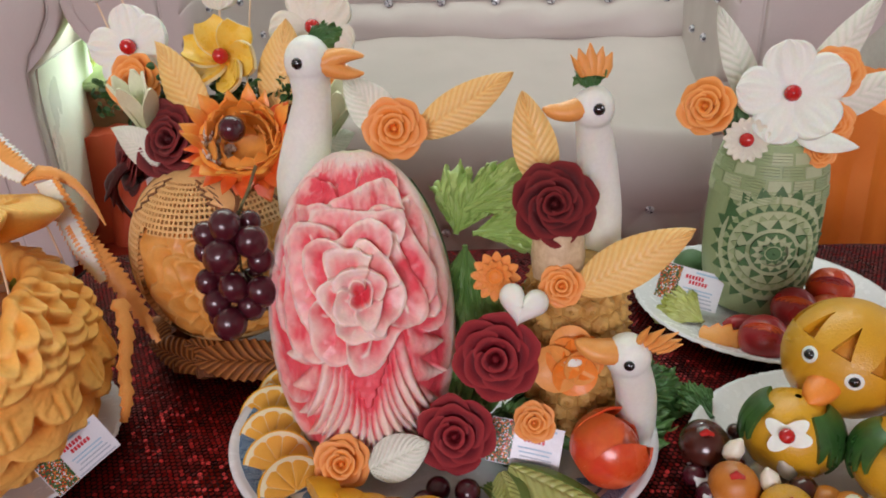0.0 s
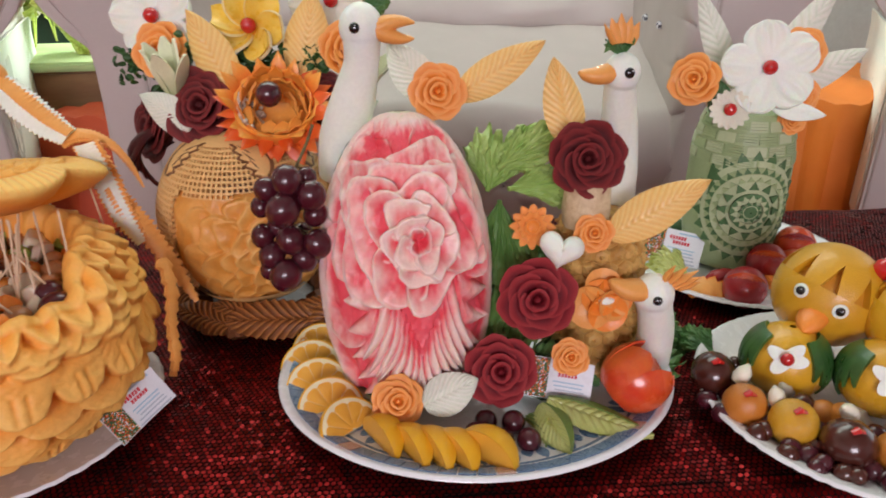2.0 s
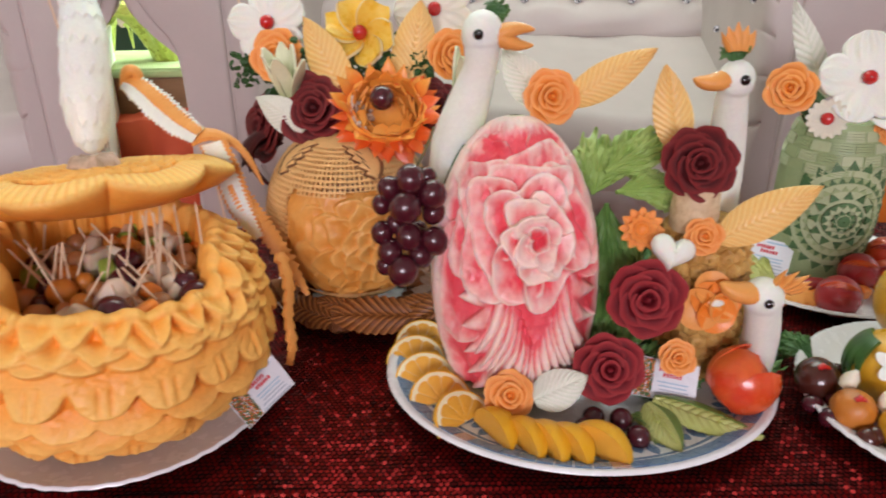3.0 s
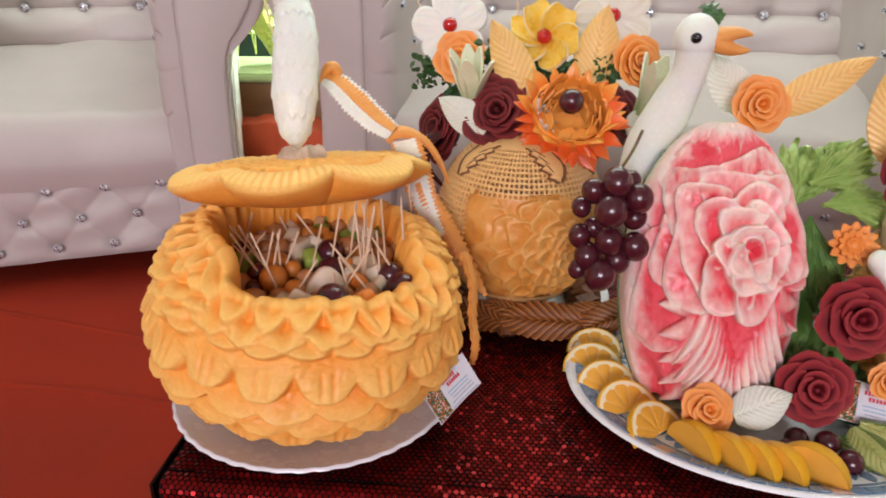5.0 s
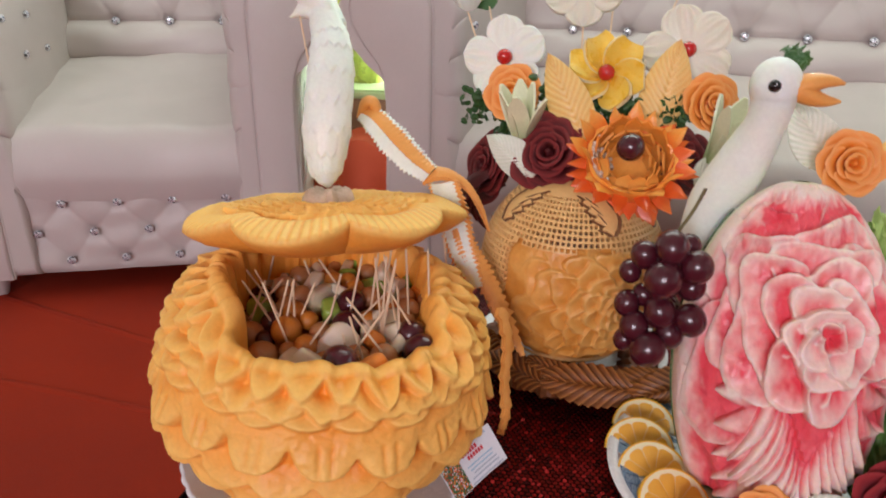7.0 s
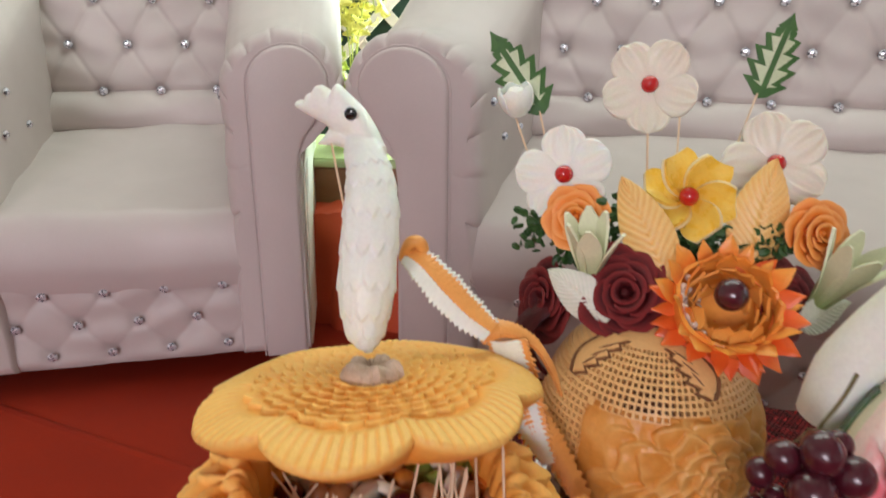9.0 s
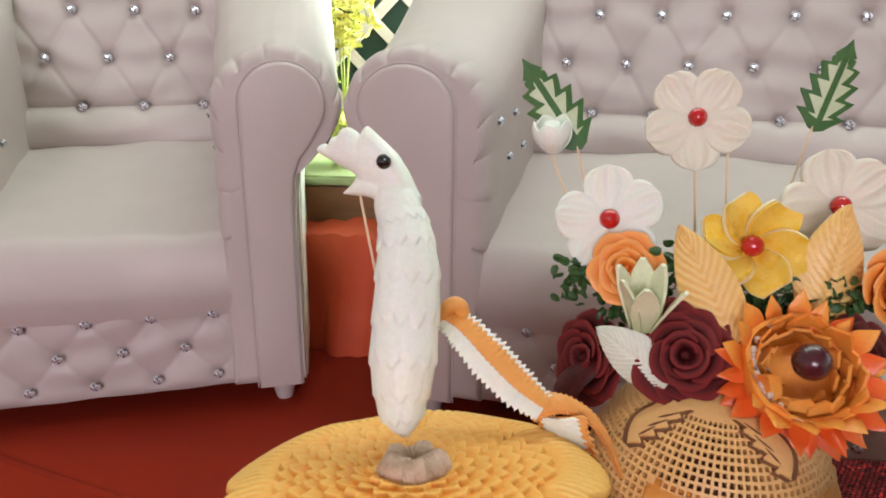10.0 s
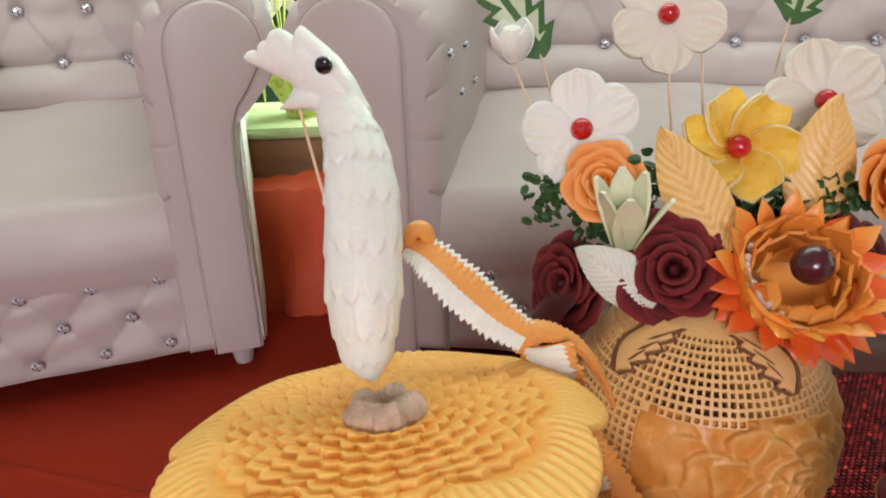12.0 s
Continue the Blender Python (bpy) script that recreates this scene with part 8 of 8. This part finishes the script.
    part("green_leaf_cut", VS.shape(Build(), MA - 0.75 + 0.05 * i, 0.452 - 0.022 * i, [(-0.010, -0.010), (0.012, -0.006), (0.004, 0.002), (-0.006, 0.016)], 0.0025), "rind_dark", vase, smooth=False)

# flowers in the vase
white_flower("large white radish flower with a cherry on the green vase", 0.062, facing((0.424, 0.895, 0.604), (-0.35, -0.88, 0.32), 15), "radish", "white flowers", petals=5)
dz = daisy("radish_daisy", "white radish daisy with a red middle on the green vase", "radish_cream", 0.029, facing((0.379, 0.893, 0.550), (-0.45, -0.85, 0.25)), 16, 1, "cherry")
rose("carrot_rose", "orange carrot rose at the edge of the green vase", "carrot", 0.033, facing((0.332, 0.915, 0.587), (-0.5, -0.8, 0.3), 20), "carrot roses", 4)
rose("carrot_rose", "orange carrot rose above the green vase", "carrot", 0.031, facing((0.494, 0.940, 0.620), (-0.2, -0.9, 0.35), 60), "carrot roses", 4)
rose("carrot_rose", "red-orange carrot rose drooping from the green vase", "carrot", 0.026, facing((0.488, 0.915, 0.562), (-0.1, -0.9, 0.2), 80), "carrot roses", 4)
rose("carrot_rose", "small orange carrot rose under a white leaf", "carrot", 0.018, facing((0.470, 0.896, 0.532), (-0.2, -0.9, 0.2), 30), "carrot roses", 4)
carved_leaf("radish_leaf", "smooth white radish leaf hanging over the vase", "radish", 0.066, 0.026, facing((0.435, 0.888, 0.555), (-0.3, -0.8, 0.5)) @ Matrix.Rotation(radians(-98), 4, "Z"), 2, "pale leaves", groove=0.0004)
carved_leaf("radish_leaf", "pale green leaf spreading from the vase", "leaf_white", 0.13, 0.046, facing((0.475, 0.955, 0.560), (-0.2, -0.9, 0.3)) @ Matrix.Rotation(radians(-62), 4, "Z"), 9, "pale leaves")
carved_leaf("radish_leaf", "tall pale green leaf standing in the vase", "leaf_white", 0.17, 0.046, facing((0.470, 0.985, 0.560), (-0.2, -0.95, 0.2)) @ Matrix.Rotation(radians(-30), 4, "Z"), 10, "pale leaves")
carved_leaf("radish_leaf", "tall pale leaf leaning out of the vase", "leaf_white", 0.15, 0.040, facing((0.425, 0.985, 0.560), (-0.2, -0.95, 0.2)) @ Matrix.Rotation(radians(25), 4, "Z"), 10, "pale leaves")
carved_leaf("rind_leaf", "dark green leaf behind the radish daisy", "rind_dark", 0.06, 0.036, facing((0.385, 0.918, 0.530), (-0.45, -0.85, 0.25)) @ Matrix.Rotation(radians(20), 4, "Z"), 6, "rind leaves")
for x, y, z in ((0.424, 0.90, 0.60), (0.332, 0.92, 0.585), (0.494, 0.945, 0.618), (0.488, 0.92, 0.56), (0.379, 0.90, 0.548)):
    skewer((x, y, z), (0.447 + (x - 0.447) * 0.5, 0.95, 0.52), 0.0013)

# fruit on that plate
def cut_ball(label, mat, at, r, inner, way):
    ob = thing("carved_fruit", label, "fruit", facing(at, way), "carved red fruit")
    part("body", Build().ball((0, 0, 0), r, 22, 14, 0, (1, 1, 0.9)), mat, ob)
    for k in range(4):
        t = np.linspace(-1.2, 1.2, 14)
        rr_ = r * (0.86 - 0.2 * k)
        part("groove", Build().tube(np.stack([rr_ * np.sin(t), rr_ * np.cos(t) * 0.4, r * 0.9 * np.sqrt(np.clip(1 - (rr_ / r) ** 2 * (np.sin(t) ** 2 + 0.16 * np.cos(t) ** 2), 0.02, 1)) + 0.0002], -1), 0.0012, 5), inner, ob)
    return ob


cut_ball("red carved apple with fine grooves on the plate", "apple_red", (0.404, 0.815, TABLE + 0.030), 0.030, "tomato", (-0.3, -0.6, 0.7))
cut_ball("red carved apple leaning on the green watermelon", "apple_red", (0.462, 0.872, TABLE + 0.040), 0.028, "tomato", (-0.3, -0.7, 0.6))
cut_ball("peach-red carved fruit beside the green watermelon", "tomato", (0.525, 0.912, TABLE + 0.046), 0.030, "apple_red", (-0.3, -0.7, 0.6))
cut_ball("peach-red carved fruit at the back of the plate", "tomato", (0.505, 0.870, TABLE + 0.032), 0.026, "apple_red", (-0.3, -0.7, 0.6))
ob = thing("apple_wedge", "red apple wedge lying on the plate", "fruit", pose(0.398, 0.865, TABLE + 0.018, 0, 0, -10))
part("body", Build().tube(smooth_path([(-0.026, 0, 0), (-0.008, -0.003, 0.006), (0.012, -0.002, 0.007), (0.03, 0.002, 0.002)], 14), [0.001, 0.005, 0.009, 0.0115, 0.0125, 0.013, 0.013, 0.0125, 0.012, 0.011, 0.009, 0.007, 0.004, 0.001], 12, flat=0.8), "apple_red", ob)
serrated_strip("carrot_strip", "orange carrot slice with saw-toothed edges on the plate", [(0.336, 0.845, TABLE + 0.016), (0.360, 0.833, TABLE + 0.024), (0.384, 0.826, TABLE + 0.018)], [0.020, 0.026, 0.020], [(-0.3, -0.6, 0.8)] * 3, "carrot_pale", "carrot", 0.004, steps=18)
tagged(part("carrot_chunk", Build().box((-0.011, -0.008, -0.008), (0.011, 0.008, 0.008), 0, 0.002), "carrot", m=pose(0.452, 0.838, TABLE + 0.024, 10, 15, 25)), "orange carrot chunk on the plate", "carrot piece")
frilly_leaf("lettuce_leaf", "pale green lettuce leaf lying on the plate", facing((0.352, 0.880, TABLE + 0.016), (-0.3, -0.5, 0.8)) @ Matrix.Rotation(radians(70), 4, "Z"), 0.07, 0.055, "cucumber", 8, 0.14)
ball_fruit("rind_ball", "dark green half of a small melon behind the card", "rind_dark", (0.378, 1.035, TABLE + 0.026), 0.026, squash=(1, 1, 0.9))
card(facing((0.345, 0.932, TABLE + 0.042), (-0.35, -0.75, 0.55)) @ Matrix.Rotation(radians(-6), 4, "Z"), "glossy white visiting card with red bars propped on the plate")

# ---- chick plate ----
plate("white plate with a scalloped rim full of fruit chicks", (0.430, 0.585, TABLE), 0.176, 0.174, scallops=64, rim=0.020)


def chick(label, body_c, body_r, head_c, head_r, face, tilt):
    """A chick made of two yellow fruits: zigzag cap, bead eyes, carrot beak, rind wings and a white bow."""
    ob = thing("fruit_chick", label, "fruit chick", Matrix.Identity(4), "fruit chicks")
    B = Spheroid(body_c, body_r, body_r * 0.98)
    aa, ll = np.meshgrid(np.linspace(-np.pi, np.pi, 40), np.linspace(-1.5, 1.5, 24), indexing="ij")
    part("body", Build().grid(B.at(aa, ll)), "lemon", ob, "yellow fruit body")
    H = Spheroid(head_c, head_r, head_r, tilt)
    hb = Build().grid(H.at(aa, ll, -0.007))
    part("head", hb, "lemon_in", ob, "deep yellow flesh in the cut notches")
    fa = math.atan2(face[0], -face[1])
    # cap with a zigzag edge
    a = np.linspace(-np.pi, np.pi, 241)
    zig = np.abs(((a - fa) * 10 / (2 * np.pi) + 0.25) % 1.0 - 0.5) * 2
    low = 0.14 + 0.58 * np.maximum(0, 2 * zig - 1)
    rows, under = [], []
    for f in np.linspace(0, 1, 14):
        l = low + (1.5 - low) * f
        rows.append(H.at(a, l, 0.0022))
        under.append(H.at(a, l, -0.009))
    part("cap", Build().sheet(np.array(rows), np.array(under)), "lemon", ob, "yellow rind cap with a zigzag edge")
    # lower rim, so that the notches read as cut out
    rows, under = [], []
    for f in np.linspace(0, 1, 10):
        l = -1.45 + (0.14 + 1.45 + 0 * a) * f
        rows.append(H.at(a, l, 0.0022))
        under.append(H.at(a, l, -0.009))
    part("jaw", Build().sheet(np.array(rows), np.array(under)), "lemon", ob)
    fa -= 0.17
    es = []
    for da in (-0.37, 0.37):
        p, q = H.at(fa + da, -0.10, 0.0026), H.at(fa + da, -0.10, 0.02)
        es.append((Vector(p), q - p))
    eyes(ob, es, 0.0052, "radish")
    p, q = H.at(fa + 0.05, -0.46, -0.004), H.at(fa + 0.05, -0.52, 0.027)
    part("beak", Build().tube([p, p + (q - p) * 0.4, p + (q - p) * 0.75, q], [0.0165, 0.0150, 0.0105, 0.0015], 14, flat=0.72), "carrot", ob, "carrot beak")
    fa += 0.17
    for sgn in (-1, 1):
        for k in range(5):
            part("wing_feather", B.petal(Build(), fa + sgn * (0.95 + 0.16 * k), 0.75 - 0.05 * k, 180 - sgn * (28 - 8 * k), body_r * 1.25, body_r * 0.24, lift=(0.001, 0.004), kind="blade", n=(9, 5), thick=0.004), "rind_green" if k % 2 else "rind_dark", ob)
        sa, sf = np.meshgrid(np.linspace(fa + sgn * 0.70, fa + sgn * 1.9, 41), np.linspace(0, 1, 10), indexing="ij")
        low_ = -0.30 + 0.55 * ((np.linspace(0, 4.999, 41) % 1.0)[:, None]) + 0.35 * np.exp(-np.linspace(0, 5, 41)[:, None])
        sl = low_ + (0.98 - low_) * sf
        part("wing", Build().sheet(B.at(sa, sl, 0.0042), B.at(sa, sl, -0.001)), "rind_green", ob, "dark green rind wing")
    for i in range(4):
        part("bow_petal", B.petal(Build(), fa + 0.05, 0.55, (40, 95, 215, 285)[i], 0.019, 0.0075, lift=(0.003, 0.007), kind="tongue", n=(7, 5)), "radish", ob)
    p = B.at(fa + 0.05, 0.55, 0.006)
    part("cherry", Build().ball(p, 0.0072, 14, 10), "cherry", ob, "glossy red cherry")
    for sgn in (-1, 1):
        p = B.at(fa + sgn * 0.5, -0.75, 0.006)
        part("foot", Build().tube([p + np.array([0, 0, 0.010]), p, p + np.array([-0.004 * sgn, -0.004, -0.010])], [0.005, 0.009, 0.011], 9), "radish_cream", ob, "white radish foot")
    p = H.at(fa + 0.9, 0.95, 0.008)
    part("cherry", Build().ball(p, 0.0125, 16, 12), "cherry", ob, "glossy red cherry")
    return ob


chick("yellow fruit chick with zigzag cap and dark green rind wings", (0.3550, 0.6210, 0.332), 0.0445, (0.4205, 0.6690, 0.387), 0.0580, (-0.55, -0.80, 0.1), (0.45, 0.10))
chick("yellow fruit chick partly behind other fruit on the plate", (0.432, 0.570, 0.339), 0.0425, (0.476, 0.600, 0.390), 0.047, (-0.45, -0.85, 0.1), (0.35, 0.05))
for x, y, z, r, k in ((0.272, 0.616, 0.031, 0.0255, 0), (0.283, 0.563, 0.029, 0.0230, 1), (0.316, 0.528, 0.031, 0.0245, 2), (0.352, 0.494, 0.031, 0.0260, 0), (0.392, 0.478, 0.030, 0.022, 1), (0.360, 0.548, 0.024, 0.015, 1), (0.373, 0.536, 0.030, 0.014, 1), (0.344, 0.560, 0.026, 0.014, 0), (0.430, 0.492, 0.030, 0.024, 0), (0.470, 0.500, 0.030, 0.022, 2)):
    mt, lab = (("plum", "dark glossy plum on the scalloped plate"), ("loquat", "orange fruit ball on the scalloped plate"), ("lemon", "yellow-orange fruit ball on the scalloped plate"))[k]
    ob = ball_fruit(("plum", "fruit_ball", "fruit_ball")[k], lab, mt, (x, y, TABLE + z), r, "plate fruit", (1, 1, 0.95))
    if r > 0.02:
        chip = part("red_chip", Build().tube([(-0.006, 0, 0), (0, 0, 0.003), (0.006, 0, 0)], [0.003, 0.0048, 0.003], 8, flat=0.6), "cherry", None, m=Matrix.Translation((x - 0.004, y - 0.012, TABLE + z + r * 0.9)))
        tagged(chip, "small red cherry chip lying on fruit", "cherry chip", "cherry chips")
CR = random.Random(9)
for x, y in ((0.256, 0.590), (0.282, 0.530), (0.298, 0.500), (0.316, 0.480), (0.318, 0.497), (0.336, 0.470), (0.262, 0.566), (0.372, 0.460), (0.402, 0.452), (0.345, 0.528), (0.330, 0.548), (0.300, 0.545), (0.312, 0.566), (0.40, 0.52), (0.42, 0.465)):
    ball_fruit("grape", "small dark red grape on the scalloped plate", "plum" if CR.random() < 0.3 else "grape", (x, y, TABLE + 0.017), CR.uniform(0.0095, 0.0120), "plate grapes", (1, 1, 1.1), "grape")
for i in range(24):
    a = radians(150 + 130 * i / 23)
    q = 0.150 if i % 2 else 0.132
    ball_fruit("grape", "small dark red grape on the scalloped plate", "plum" if i % 3 == 0 else "grape", (0.430 + q * math.cos(a), 0.585 + q * math.sin(a), TABLE + (0.021 if i % 2 else 0.018)), CR.uniform(0.0085, 0.0105), "plate grapes", (1, 1, 1.1), "grape")
for x, y, z in ((0.289, 0.588, 0.050), (0.308, 0.552, 0.046), (0.366, 0.522, 0.046), (0.338, 0.585, 0.030)):
    ob = part("garlic_clove", Build().tube([(0, 0, -0.012), (0.001, 0, -0.005), (0, 0, 0.004), (-0.002, 0, 0.012)], [0.005, 0.009, 0.008, 0.002], 10), "radish_cream", m=pose(x, y, TABLE + z, CR.uniform(-40, 40), CR.uniform(-40, 40), 0))
    tagged(ob, "small white radish piece among the fruit", "radish piece", "radish pieces")
frilly_leaf("lettuce_leaf", "small dark green leaf at the plate's edge", facing((0.300, 0.675, TABLE + 0.018), (-0.3, -0.4, 0.85)) @ Matrix.Rotation(radians(60), 4, "Z"), 0.05, 0.035, "lettuce_dark", 12, 0.14)
card(facing((0.470, 0.650, TABLE + 0.06), (-0.35, -0.75, 0.55)) @ Matrix.Rotation(radians(-8), 4, "Z"), "glossy white visiting card with red bars behind the chicks")

# ---- plants behind the seats ----
def sprig(at, height, seed, label, tint="sprig"):
    ob = thing("flower_spray", label, "artificial flowers", Matrix.Translation(at), "yellow-green sprays")
    r = random.Random(seed)
    for k in range(5):
        tipx, tipy = r.uniform(-0.07, 0.07), r.uniform(-0.08, 0.05)
        line_ = smooth_path([(0, 0, 0), (tipx * 0.4, tipy * 0.4, height * 0.6), (tipx, tipy, height * r.uniform(0.75, 1.05)), (tipx * 1.4, tipy * 1.3, height * 0.8)], 14)
        b = Build().tube(line_, 0.0025, 6)
        part("stem", b, "sprig", ob)
        b = Build()
        for j in range(26):
            c = line_[r.randint(5, 13)] + np.array([r.gauss(0, 0.022), r.gauss(0, 0.022), r.gauss(0, 0.022)])
            q = np.array(Euler((r.uniform(0, 6), r.uniform(0, 6), r.uniform(0, 6))).to_matrix())
            s, w = np.meshgrid(np.linspace(0, 1, 4), np.linspace(-1, 1, 4), indexing="ij")
            g = np.stack([0.011 * w * np.sin(np.pi * (0.15 + 0.75 * s)), 0.034 * s, 0.006 * w**2 + 0.006 * np.sin(3 * s)], -1)
            b.grid(c + g @ q.T)
        part("blossom", b, tint, ob)
    return ob


def foil_wrap(at, r, h, seed, label):
    ob = thing("foil_wrap", label, "wrapping", Matrix.Translation(at), "foil wraps")
    rs = np.random.RandomState(seed)
    a = np.linspace(0, 2 * np.pi, 60, endpoint=False)
    rows = []
    for f in np.linspace(0, 1, 14):
        k = 1 + 0.16 * np.sin(a * 7 + rs.rand() * 0.6) * f + 0.06 * rs.rand(60)
        rows.append(np.stack([r * (0.55 + 0.75 * f**1.5) * k * np.cos(a), r * (0.55 + 0.75 * f**1.5) * k * np.sin(a), h * f + 0.02 * f * np.sin(a * 5)], -1))
    g = np.array(rows)
    part("foil", Build().grid(g, wrap_v=True), "foil", ob, smooth=20)
    part("pot", Build().lathe([(0.001, 0), (0.5 * r, 0), (0.62 * r, 0.5 * h), (0.001, 0.5 * h)], 20), "sprig", ob)
    return ob


foil_wrap((-1.02, 2.34, 0.425), 0.10, 0.16, 1, "crinkled yellow-green foil round a flower pot")
foil_wrap((-1.28, 2.30, 0.425), 0.09, 0.15, 2, "crinkled yellow-green foil beside the arm of the chair")
sprig((-1.24, 2.42, 0.43), 0.20, 4, "yellow-green artificial flowers hanging over the bench")
sprig((-1.17, 2.42, 0.45), 0.30, 5, "yellow-green artificial flowers rising between the seats")
sprig((-1.10, 2.44, 0.55), 0.36, 6, "pale yellow artificial flowers rising above the arms", "sprig_yellow")
